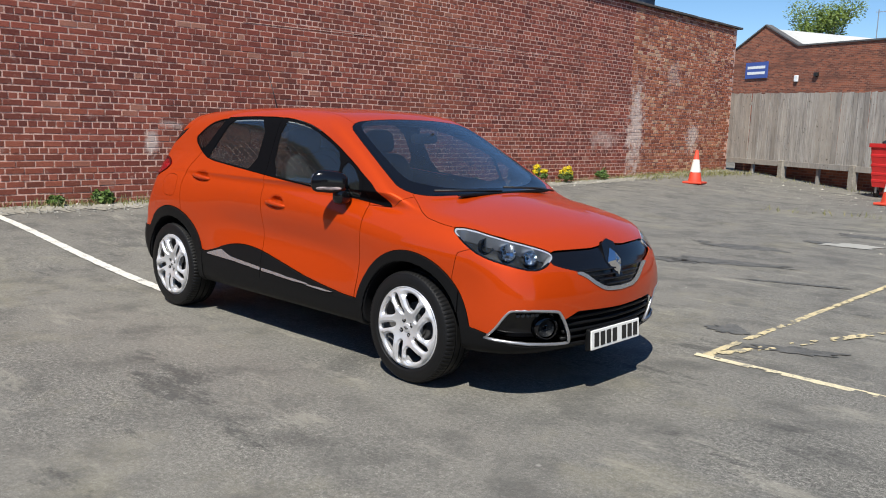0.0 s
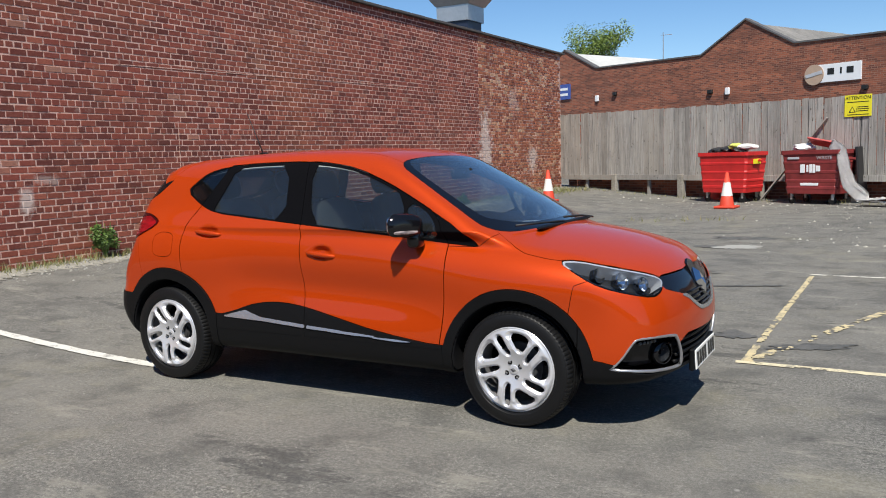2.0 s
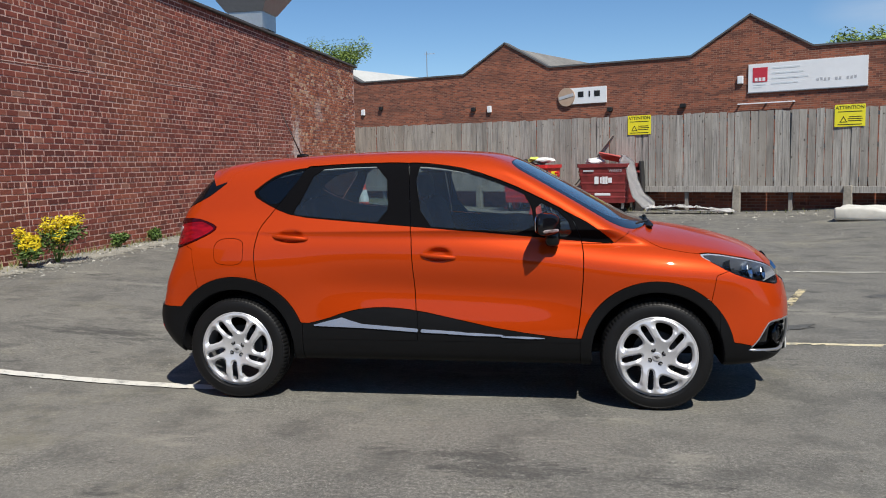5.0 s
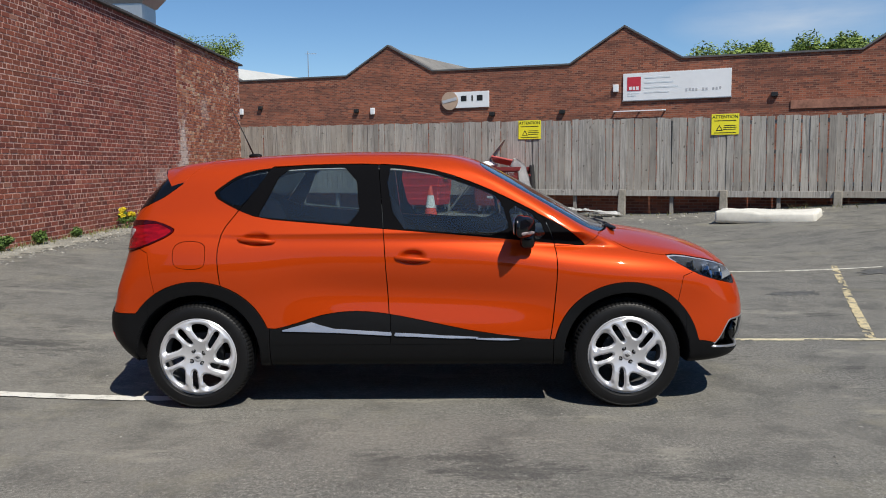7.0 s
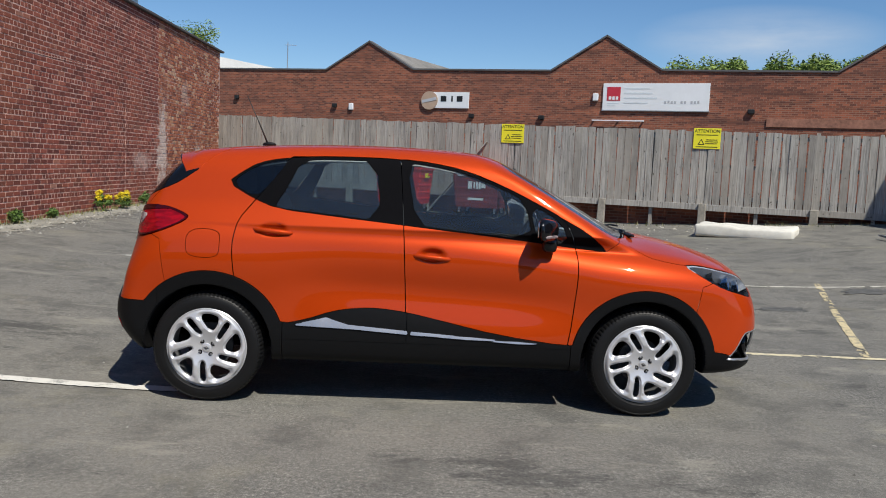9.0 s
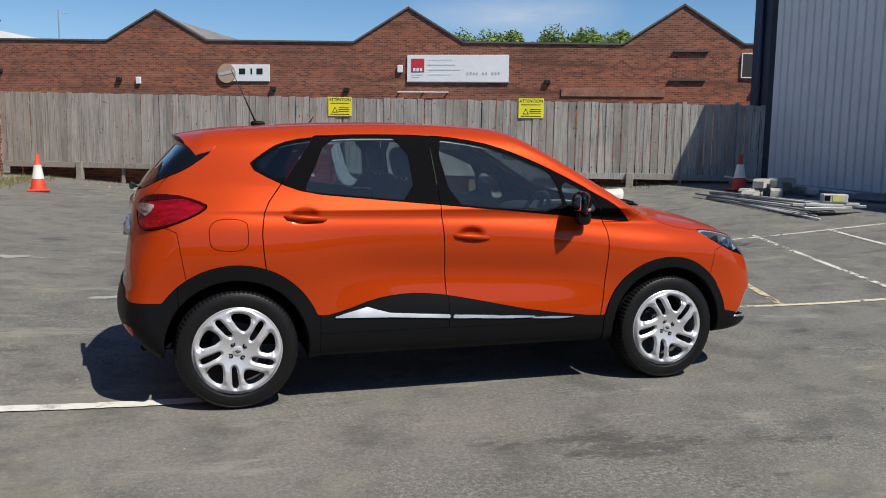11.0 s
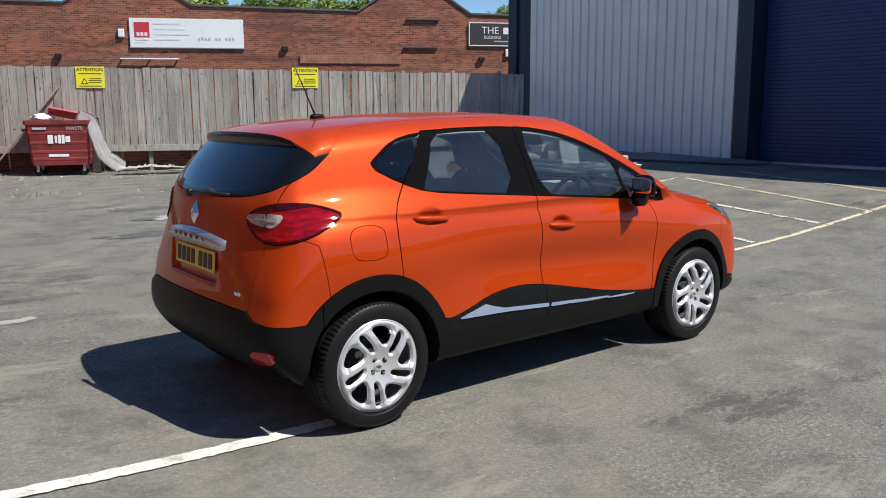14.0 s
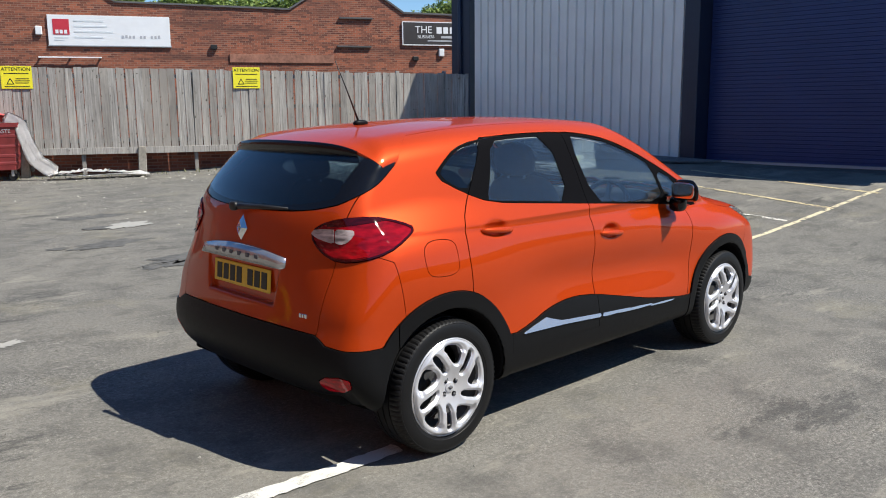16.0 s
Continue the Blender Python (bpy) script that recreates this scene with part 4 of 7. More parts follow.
def shell_half(h=0.0145):
    """The right half of the body surface."""
    xs, ys, zs = np.arange(-2.06, 2.26, h), np.arange(-0.97, 0.03, h), np.arange(0.14, 1.63, h)
    f = body_field(xs[:, None, None], ys[None, :, None], zs[None, None, :])
    f = np.broadcast_to(f, (len(xs), len(ys), len(zs)))
    s = f < 0
    cell = np.zeros(tuple(d - 1 for d in f.shape), int)
    for i in (0, 1):
        for j in (0, 1):
            for k in (0, 1):
                cell += s[i:i + cell.shape[0], j:j + cell.shape[1], k:k + cell.shape[2]]
    active = (cell > 0) & (cell < 8)
    idx = -np.ones(cell.shape, int)
    idx[active] = np.arange(active.sum())
    i, j, k = np.nonzero(active)
    p = np.column_stack([xs[i], ys[j], zs[k]]) + h / 2
    for _ in range(6):
        n, size = field_normal(p)
        d = body_field(*p.T) / np.maximum(size, 0.3)
        p = p - n * np.clip(d, -h, h)[:, None]
    n, _ = field_normal(p)
    quads = []
    for ax in range(3):
        sl = [slice(1, -1)] * 3
        sl[ax] = slice(None)
        lo, hi = list(sl), list(sl)
        lo[ax], hi[ax] = slice(None, -1), slice(1, None)
        a, b = s[tuple(lo)], s[tuple(hi)]
        for flip, hit in ((False, a & ~b), (True, ~a & b)):
            q = np.array(np.nonzero(hit)).T
            o = np.ones(3, int)
            o[ax] = 0
            q = q + o
            u, w = (ax + 1) % 3, (ax + 2) % 3
            du, dw = np.zeros(3, int), np.zeros(3, int)
            du[u], dw[w] = 1, 1
            c = [idx[tuple((q + d).T)] for d in (-du - dw, -dw, 0 * du, -du)]
            c = np.column_stack(c[::-1] if flip else c)
            quads.append(c)
    q = np.vstack(quads)
    q = q[(q >= 0).all(1)]
    # split each quad along its shorter diagonal
    d0 = np.linalg.norm(p[q[:, 0]] - p[q[:, 2]], axis=1)
    d1 = np.linalg.norm(p[q[:, 1]] - p[q[:, 3]], axis=1)
    m = d0 <= d1
    t = np.vstack([q[m][:, [0, 1, 2]], q[m][:, [0, 2, 3]], q[~m][:, [0, 1, 3]], q[~m][:, [1, 2, 3]]])
    sh = Sheet(p, n, t)
    return clip_sheet(sh, sh.v[:, 1].copy())


def soft(outline, rounds=2):
    """Rounds the corners of an outline."""
    p = np.array(outline, float)
    for _ in range(rounds):
        q = np.roll(p, -1, 0)
        p = np.column_stack([0.75 * p + 0.25 * q, 0.25 * p + 0.75 * q]).reshape(-1, 2)
    return p


def outline_field(u, w, outline):
    """Distance to an outline, below zero inside."""
    p = np.asarray(outline, float)
    q = np.roll(p, -1, 0)
    best = np.full(u.shape, 1e9)
    inside = np.zeros(u.shape, bool)
    for (ax, ay), (bx, by) in zip(p, q):
        ex, ey = bx - ax, by - ay
        t = np.clip(((u - ax) * ex + (w - ay) * ey) / (ex * ex + ey * ey + 1e-12), 0, 1)
        best = np.minimum(best, (u - ax - t * ex) ** 2 + (w - ay - t * ey) ** 2)
        if ey != 0:
            cross = (ay > w) != (by > w)
            inside ^= cross & (u < ax + (w - ay) * ex / ey)
    d = np.sqrt(best)
    return np.where(inside, -d, d)


def side_of(s, outline, rounds=2):
    return outline_field(s.v[:, 0], s.v[:, 2], soft(outline, rounds) if rounds else outline)


def front_of(s, outline, rounds=2):
    return outline_field(-s.v[:, 1], s.v[:, 2], soft(outline, rounds) if rounds else outline)


def top_of(s, outline, rounds=2):
    return outline_field(s.v[:, 0], -s.v[:, 1], soft(outline, rounds) if rounds else outline)


def corner_of(s, outline, end=1, rounds=1):
    return outline_field(end * 0.6 * s.v[:, 0] + 0.8 * s.v[:, 1], s.v[:, 2], soft(outline, rounds))


def cut(s, make, gap=0.0035):
    """Splits a sheet into the region where make(sheet) is below zero and the rest, with a gap between."""
    g = make(s)
    return clip_sheet(s, g + gap / 2), clip_sheet(s, -g + gap / 2)


def mirror(s):
    return Sheet(s.v * (1, -1, 1), s.n * (1, -1, 1), s.t[:, ::-1])


def both(s):
    """A sheet and its mirror image, welded along the middle."""
    m = mirror(s)
    v = np.vstack([s.v, m.v])
    n = np.vstack([s.n, m.n])
    t = np.vstack([s.t, m.t + len(s.v)])
    key = np.round(v, 5)
    key[np.abs(key[:, 1]) < 3e-5, 1] = 0
    _, first, inv = np.unique(key, axis=0, return_index=True, return_inverse=True)
    n = n.copy()
    mid = np.abs(v[:, 1]) < 3e-5
    n[mid, 1] = 0
    return Sheet(v[first], n[first], inv.reshape(-1)[t])


def main_piece(s, least=0.12):
    """Drops stray slivers that a cut left over."""
    e = np.vstack([s.t[:, [0, 1]], s.t[:, [1, 2]], s.t[:, [2, 0]]])
    lab = np.arange(len(s.v))
    while True:
        new_lab = lab.copy()
        np.minimum.at(new_lab, e[:, 0], lab[e[:, 1]])
        np.minimum.at(new_lab, e[:, 1], lab[e[:, 0]])
        new_lab = new_lab[new_lab]
        if (new_lab == lab).all():
            break
        lab = new_lab
    tl = lab[s.t[:, 0]]
    ids, cnt = np.unique(tl, return_counts=True)
    keep = ids[cnt > least * cnt.max()]
    t = s.t[np.isin(tl, keep)]
    used, inv = np.unique(t, return_inverse=True)
    return Sheet(s.v[used], s.n[used], inv.reshape(-1, 3))


def sheet_mesh(name, s, mat, thick=0.004, out=0.0):
    if len(s.t):
        s = main_piece(s, 0.004 if name == "side_frame" else 0.12)
    t = s.t[(s.t[:, 0] != s.t[:, 1]) & (s.t[:, 1] != s.t[:, 2]) & (s.t[:, 0] != s.t[:, 2])]
    _, once = np.unique(np.sort(t, 1), axis=0, return_index=True)
    t = t[np.sort(once)]
    if len(t) == 0:
        print("empty sheet", name)
        return bpy.data.meshes.new(name)
    v, n = s.v + s.n * out, s.n
    k = len(v)
    e = np.vstack([t[:, [0, 1]], t[:, [1, 2]], t[:, [2, 0]]])
    key = np.sort(e, 1)
    _, inv, cnt = np.unique(key, axis=0, return_inverse=True, return_counts=True)
    rim = e[cnt[inv.reshape(-1)] == 1]
    inner = v - n * thick
    verts = np.vstack([v, inner, v[rim[:, 0]], v[rim[:, 1]], inner[rim[:, 0]], inner[rim[:, 1]]])
    r = len(rim)
    i = np.arange(r) + 2 * k
    q1 = np.column_stack([i + r, i, i + 2 * r])
    q2 = np.column_stack([i + r, i + 2 * r, i + 3 * r])
    tris = np.vstack([t, t[:, ::-1] + k, q1, q2])
    edge = verts[2 * k:2 * k + r] - verts[2 * k + r:2 * k + 2 * r]
    rn = np.cross(edge, n[rim[:, 0]])
    rn /= np.linalg.norm(rn, axis=1)[:, None] + 1e-12
    mid = -rn
    norms = np.vstack([n, -n, mid, mid, mid, mid])
    me = bpy.data.meshes.new(name)
    me.vertices.add(len(verts))
    me.vertices.foreach_set("co", verts.astype(np.float32).ravel())
    me.loops.add(3 * len(tris))
    me.loops.foreach_set("vertex_index", tris.astype(np.int32).ravel())
    me.polygons.add(len(tris))
    me.polygons.foreach_set("loop_start", np.arange(0, 3 * len(tris), 3, dtype=np.int32))
    me.update(calc_edges=True)
    me.shade_smooth()
    if not me.validate():
        me.normals_split_custom_set_from_vertices(norms.astype(np.float32).tolist())
    else:
        print("mended", name)
    me.materials.append(mat)
    return me


car = thing("car", "orange compact crossover car with black cladding, parked on asphalt", "car")


def panel(name, s, mat, label="", thick=0.004, out=0.0, parent=None):
    """One panel across the middle."""
    return part(name, sheet_mesh(name, both(s), mat, thick, out), None, parent or car, label)


def panels(name, s, mat, label="", thick=0.004, out=0.0, parent=None):
    """The panel and its twin on the other side."""
    par = parent if isinstance(parent, tuple) else (parent or car,) * 2
    return (part(name, sheet_mesh(name, s, mat, thick, out), None, par[0], label), part(name, sheet_mesh(name, mirror(s), mat, thick, out), None, par[1], label))


# outlines in side view: (x, z)
DLO = [(-1.235, 1.305), (-1.16, 1.365), (-1.06, 1.43), (-0.91, 1.464), (-0.62, 1.484), (-0.27, 1.487), (-0.02, 1.473), (0.19, 1.435), (0.43, 1.348), (0.62, 1.258), (0.80, 1.166), (0.932, 1.098), (1.062, 0.992), (1.05, 0.983), (0.82, 1.005), (0.59, 1.028), (0.115, 1.073), (-0.29, 1.107), (-0.60, 1.133), (-0.92, 1.162), (-1.075, 1.218)]
QUARTER_GLASS = [(-1.205, 1.305), (-1.15, 1.355), (-1.05, 1.418), (-0.93, 1.448), (-0.872, 1.455), (-0.985, 1.30), (-1.06, 1.222)]
REAR_GLASS_SIDE = [(-0.80, 1.453), (-0.62, 1.466), (-0.345, 1.470), (-0.305, 1.118), (-0.60, 1.143), (-0.915, 1.170), (-0.935, 1.18), (-0.87, 1.29)]
FRONT_GLASS_SIDE = [(-0.165, 1.465), (-0.02, 1.456), (0.19, 1.418), (0.42, 1.333), (0.555, 1.27), (0.605, 1.038), (0.115, 1.084), (-0.09, 1.100)]
LIGHT_GLASS = [(0.585, 1.252), (0.775, 1.158), (0.825, 1.018), (0.632, 1.036)]
WINDSCREEN = [(1.31, -0.3), (1.30, 0.0), (1.29, 0.2), (1.235, 0.46), (1.17, 0.62), (1.07, 0.71), (0.98, 0.705), (0.62, 0.63), (0.43, 0.575), (0.435, 0.3), (0.445, 0.0), (0.445, -0.3)]
REAR_SCREEN = [(-1.36, 1.43), (-1.405, 1.388), (-1.466, 1.343), (-1.53, 1.297), (-1.59, 1.266), (-1.67, 1.233), (-1.74, 1.195), (-1.79, 1.168), (-1.84, 1.152), (-2.2, 1.145), (-2.2, 1.7), (-1.36, 1.7)]
HEADLIGHT = [(0.303, 0.922), (0.395, 0.926), (0.527, 0.893), (0.707, 0.852), (0.80, 0.825), (0.834, 0.80), (0.80, 0.765), (0.77, 0.743), (0.702, 0.725), (0.565, 0.752), (0.428, 0.791), (0.352, 0.847)]  # along the corner: 0.6 x - 0.8 |y|, z
TAIL_LIGHT = [(0.692, 1.065), (0.653, 1.115), (0.545, 1.149), (0.406, 1.155), (0.30, 1.125), (0.232, 1.092), (0.262, 1.046), (0.319, 0.998), (0.43, 0.966), (0.546, 0.958), (0.63, 0.992)]


def build_body():
    s = shell_half()
    liner = s
    # wheel wells
    well = lambda q: np.minimum(np.hypot(q.v[:, 0] - WHEEL_X, q.v[:, 2] - WHEEL_Z), np.hypot(q.v[:, 0] + WHEEL_X, q.v[:, 2] - WHEEL_Z)) - 0.386
    w, s = cut(s, lambda q: np.maximum(well(q), np.minimum(0.49 + q.v[:, 1], 0) * 0 - 1), 0.0)
    for piece in cut(w, lambda q: q.v[:, 0], 0.0):
        panels("wheel_arch_liner", piece, M["liner"], "black wheel arch liner")
    # glass
    g, s = cut(s, lambda q: np.maximum(top_of(q, WINDSCREEN), 1.0 - q.v[:, 2]))
    band = lambda q: -top_of(q, [(1.24, -0.3), (1.22, 0.2), (1.15, 0.42), (1.07, 0.56), (1.0, 0.625), (0.62, 0.565), (0.45, 0.51), (0.43, 0.3), (0.42, -0.3)])
    frit, g = cut(g, band, 0.0)
    screen = panel("windscreen", g, M["glass"], "tinted laminated windscreen", 0.005)
    panel("screen_border", frit, M["gloss_black"], "black windscreen border", 0.005, parent=screen)
    g, s = cut(s, lambda q: np.maximum(np.maximum(side_of(q, REAR_SCREEN, 1), q.v[:, 0] + 1.36), q.v[:, 2] - 1.47 + 0.36 * (q.v[:, 0] + 1.66)))
    inner = lambda q: -np.maximum(side_of(q, REAR_SCREEN, 1) + 0.02, np.maximum(-q.v[:, 1] - 0.56, q.v[:, 2] - 1.425))
    frit, g = cut(g, inner, 0.0)
    screen = panel("rear_window", g, M["privacy"], "dark tinted rear window", 0.005)
    panel("screen_border", frit, M["gloss_black"], "black rear window border", 0.005, parent=screen)
    dlo, s = cut(s, lambda q: np.maximum(side_of(q, DLO, 1), q.v[:, 1] + 0.42))
    body = s
    q_glass, dlo = cut(dlo, lambda q: side_of(q, QUARTER_GLASS, 1), 0.002)
    panels("quarter_window", q_glass, M["privacy"], "dark tinted quarter window", 0.005, -0.002)
    door_line = lambda q: side_of(q, REAR_DOOR, 1)
    f_line = lambda q: side_of(q, FRONT_DOOR, 1)
    r_trim, dlo = cut(dlo, door_line, 0.004)
    f_trim, dlo = cut(dlo, f_line, 0.004)
    for piece in cut(dlo, lambda q: q.v[:, 0], 0.0):
        panels("window_surround", piece, M["pillar"], "black window surround", 0.005)
    # lamps
    lamp, s = cut(s, lambda q: np.maximum(corner_of(q, HEADLIGHT), 1.4 - q.v[:, 0]))
    lamps = panels("headlight", lamp, M["lens"], "clear headlight with chrome reflectors", 0.004)
    back = Sheet(lamp.v - lamp.n * 0.085, lamp.n, lamp.t)
    panels("headlight_housing", back, M["lamp_inside"], "", 0.004, parent=lamps)
    rim, _ = cut(lamp, lambda q: -(corner_of(q, HEADLIGHT) + 0.009), 0.0)
    brow, rim = cut(rim, lambda q: 0.885 - 0.245 * (0.6 * q.v[:, 0] + 0.8 * q.v[:, 1] - 0.33) - q.v[:, 2], 0.0)
    panels("headlight_brow", brow, M["alloy"], "chrome strip along the headlight top", 0.085, -0.005, parent=lamps)
    panels("headlight_rim", rim, M["gloss_black"], "black lower rim of the headlight", 0.085, -0.005, parent=lamps)
    tail, s = cut(s, lambda q: np.maximum(corner_of(q, TAIL_LIGHT, -1), q.v[:, 0] + 1.3))
    tails = panels("tail_light", tail, M["red_lens"], "red wraparound tail light", 0.01, 0.004)
    edge, _ = cut(tail, lambda q: -(corner_of(q, TAIL_LIGHT, -1) + 0.010), 0.0)
    panels("smoked_border", edge, M["smoked"], "dark smoked lens border", 0.006, 0.007, parent=tails)
    crown, _ = cut(tail, lambda q: np.maximum(corner_of(q, TAIL_LIGHT, -1) + 0.010, 1.122 - 0.09 * (0.6 * -q.v[:, 0] + 0.8 * q.v[:, 1] - 0.45) - q.v[:, 2]), 0.0)
    panels("smoked_crown", crown, M["smoked"], "dark smoked top of the lens", 0.006, 0.0065, parent=tails)
    guide, _ = cut(tail, lambda q: np.maximum(np.maximum(corner_of(q, TAIL_LIGHT, -1) + 0.016, q.v[:, 2] - 1.018), 0.40 - (-0.6 * q.v[:, 0] + 0.8 * q.v[:, 1])), 0.0)
    panels("light_guide", guide, M["red_bright"], "bright red lower lens", 0.006, 0.0062, parent=tails)
    for nm, mat, lab, pts in (("indicator_lens", "rose_lens", "rose-tinted clear indicator lens", [(0.695, 1.083), (0.66, 1.094), (0.62, 1.099), (0.566, 1.100), (0.563, 1.040), (0.60, 1.045), (0.65, 1.058)]), ("reversing_lens", "pale_lens", "clear reversing light lens", [(0.560, 1.100), (0.53, 1.101), (0.478, 1.097), (0.470, 1.085), (0.485, 1.062), (0.505, 1.044), (0.53, 1.036), (0.557, 1.040)])):
        c, _ = cut(tail, lambda q: corner_of(q, pts, -1, 0), 0.0)
        panels(nm, c, M[mat], lab, 0.006, 0.008, parent=tails)
    # grille band and lower mouth
    grille, s = cut(s, lambda q: np.maximum(front_of(q, GRILLE, 1), 1.6 - q.v[:, 0]))
    panel("grille", grille, M["gloss_black"], "gloss black upper grille", 0.01, -0.012)
    mouth, s = cut(s, lambda q: np.maximum(front_of(q, MOUTH, 1), 1.6 - q.v[:, 0]))
    panel("lower_grille", mouth, M["liner"], "black slatted lower grille", 0.01, -0.05)
    fog, s = cut(s, lambda q: np.maximum(front_of(q, FOG, 1), 1.6 - q.v[:, 0]))
    panels("fog_lamp_recess", fog, M["gloss_black"], "black fog lamp recess", 0.006, -0.075)
    # black cladding round the foot of the car
    clad = lambda q: np.minimum(np.minimum(np.hypot(q.v[:, 0] + WHEEL_X, q.v[:, 2] - WHEEL_Z) - 0.462, np.hypot(q.v[:, 0] - WHEEL_X, q.v[:, 2] - WHEEL_Z) - 0.445), np.minimum(side_of(q, SKIRT, 1), np.maximum(front_of(q, REAR_FOOT, 1), q.v[:, 0] + 1.62)))
    c, s = cut(s, clad)
    sill, c = cut(c, lambda q: np.maximum(np.abs(q.v[:, 0] + 0.0) - 0.86, 0.30 - q.v[:, 2] + 0 * q.v[:, 0] - 0.2))
    rear_c, c = cut(c, lambda q: q.v[:, 0] + 1.60)
    front_c, c = cut(c, lambda q: 1.66 - q.v[:, 0])
    refl, rear_c = cut(rear_c, lambda q: front_of(q, [(0.63, 0.462), (0.79, 0.485), (0.785, 0.41), (0.64, 0.398)], 1))
    panels("rear_reflector", refl, M["red_bright"], "red bumper reflector", 0.012, 0.010)
    foot, rear_c = cut(rear_c, lambda q: np.maximum(q.v[:, 2] - 0.375 - 0.10 * np.clip(-q.v[:, 1] - 0.45, 0, 1), -q.v[:, 1] - 0.78))
    panel("rear_bumper_skirt", rear_c, M["cladding"], "black plastic lower rear bumper", 0.03, 0.008)
    panel("rear_diffuser", foot, M["cladding"], "black plastic diffuser under the rear bumper", 0.012, -0.014)
    panel("front_bumper_skirt", front_c, M["cladding"], "black plastic lower front bumper", 0.012, 0.006)
    ra, c = cut(c, lambda q: q.v[:, 0])
    panels("wheel_arch_trim", ra, M["cladding"], "black plastic wheel arch trim", 0.03, 0.012)
    panels("wheel_arch_trim", c, M["cladding"], "black plastic wheel arch trim", 0.03, 0.012)
    low, up = cut(sill, lambda q: q.v[:, 2] - 0.40, 0.0)
    panels("sill", low, M["cladding"], "black plastic sill", 0.02, 0.008)
    d1, d2 = cut(up, lambda q: q.v[:, 0] + 0.125)
    panels("door_cladding", d1, M["cladding"], "black door cladding", 0.012, 0.010)
    panels("door_cladding", d2, M["cladding"], "black door cladding", 0.012, 0.010)
    for pts in ([(-0.785, 0.484), (-0.60, 0.530), (-0.555, 0.514), (-0.47, 0.491), (-0.118, 0.467), (-0.118, 0.446), (-0.45, 0.466), (-0.78, 0.476)], [(-0.102, 0.466), (0.74, 0.418), (0.742, 0.407), (-0.102, 0.445)]):
        bar, _ = cut(sill, lambda q: outline_field(q.v[:, 0], q.v[:, 2], pts), 0.0)
        bar.n = bar.n + np.array((0.0, 0.0, 0.36))
        bar.n /= np.linalg.norm(bar.n, axis=1)[:, None]
        panels("chrome_strip", bar, M["bright"], "bright chrome strip on the door cladding", 0.010, 0.019)
    edge, _ = cut(body, lambda q: np.maximum(np.maximum(np.abs(front_of(q, GRILLE, 1) - 0.002) - 0.011, q.v[:, 2] - 0.71), np.maximum(1.85 - q.v[:, 0], -q.v[:, 1] - 0.37)), 0.0)
    panel("grille_trim", edge, M["bright"], "satin silver grille edging", 0.01, 0.004)
    # painted panels
    hood, s = cut(s, lambda q: np.maximum(top_of(q, BONNET, 1), 0.80 - q.v[:, 2]))
    panel("bonnet", hood, M["paint"], "glossy orange bonnet")
    gate, s = cut(s, lambda q: np.maximum(front_of(q, [(-0.3, 1.6), (0.645, 1.6), (0.645, 1.24), (0.648, 1.16), (0.645, 0.94), (0.62, 0.77), (0.61, 0.6), (-0.3, 0.6)], 1), q.v[:, 0] + 1.55))
    panel("tailgate", gate, M["paint"], "glossy orange tailgate")
    rd, s = cut(s, lambda q: np.maximum(side_of(q, REAR_DOOR, 1), q.v[:, 1] + 0.5), 0.006)
    fd, s = cut(s, lambda q: np.maximum(side_of(q, FRONT_DOOR, 1), q.v[:, 1] + 0.5), 0.006)
    rdo = panels("rear_door", rd, M["paint"], "orange rear door")
    fdo = panels("front_door", fd, M["paint"], "orange front door")
    gl, tr = cut(r_trim, lambda q: side_of(q, REAR_GLASS_SIDE, 1), 0.002)
    panels("window", gl, M["glass_dark"], "tinted rear door window", 0.005, -0.003, parent=rdo)
    panels("window_frame", tr, M["pillar"], "black window frame", 0.006, parent=rdo)
    gl, tr = cut(f_trim, lambda q: side_of(q, FRONT_GLASS_SIDE, 1), 0.002)
    panels("window", gl, M["glass"], "tinted front door window", 0.005, -0.003, parent=fdo)
    gl, tr = cut(tr, lambda q: side_of(q, LIGHT_GLASS, 1), 0.002)
    panels("quarter_light", gl, M["glass"], "small fixed quarter light", 0.005, -0.003, parent=fdo)
    panels("window_frame", tr, M["pillar"], "black window frame", 0.006, parent=fdo)
    flap, s = cut(s, lambda q: np.maximum(side_of(q, [(-1.435, 1.03), (-1.245, 1.03), (-1.238, 0.95), (-1.243, 0.865), (-1.40, 0.865), (-1.44, 0.90)], 2), q.v[:, 1] + 0.5))
    panels("fuel_flap", flap, M["paint"], "orange fuel filler flap")
    nose, s = cut(s, lambda q: np.maximum(side_of(q, [(1.615, 0.30), (1.60, 0.60), (1.64, 0.80), (1.75, 0.84), (2.6, 0.9), (2.6, 0.2)], 0), 1.4 - q.v[:, 0]))
    panel("front_bumper", nose, M["paint"], "orange painted front bumper")
    bump, s = cut(s, lambda q: np.maximum(side_of(q, [(-1.52, 0.5), (-1.565, 0.75), (-1.60, 0.96), (-1.75, 1.02), (-2.4, 1.02), (-2.4, 0.4), (-1.52, 0.4)], 0), q.v[:, 0] + 1.4))
    panels("rear_bumper_side", bump, M["paint"], "orange painted rear bumper side")
    floor_, s = cut(s, lambda q: q.v[:, 2] - 0.30, 0.0)
    panel("underbody", floor_, M["liner"], "dark underbody", 0.01)
    fen, s = cut(s, lambda q: np.maximum(side_of(q, [(0.80, 0.3), (0.80, 0.985), (1.06, 0.985), (1.22, 1.10), (2.3, 1.2), (2.3, 0.3)], 0), q.v[:, 1] + 0.05))
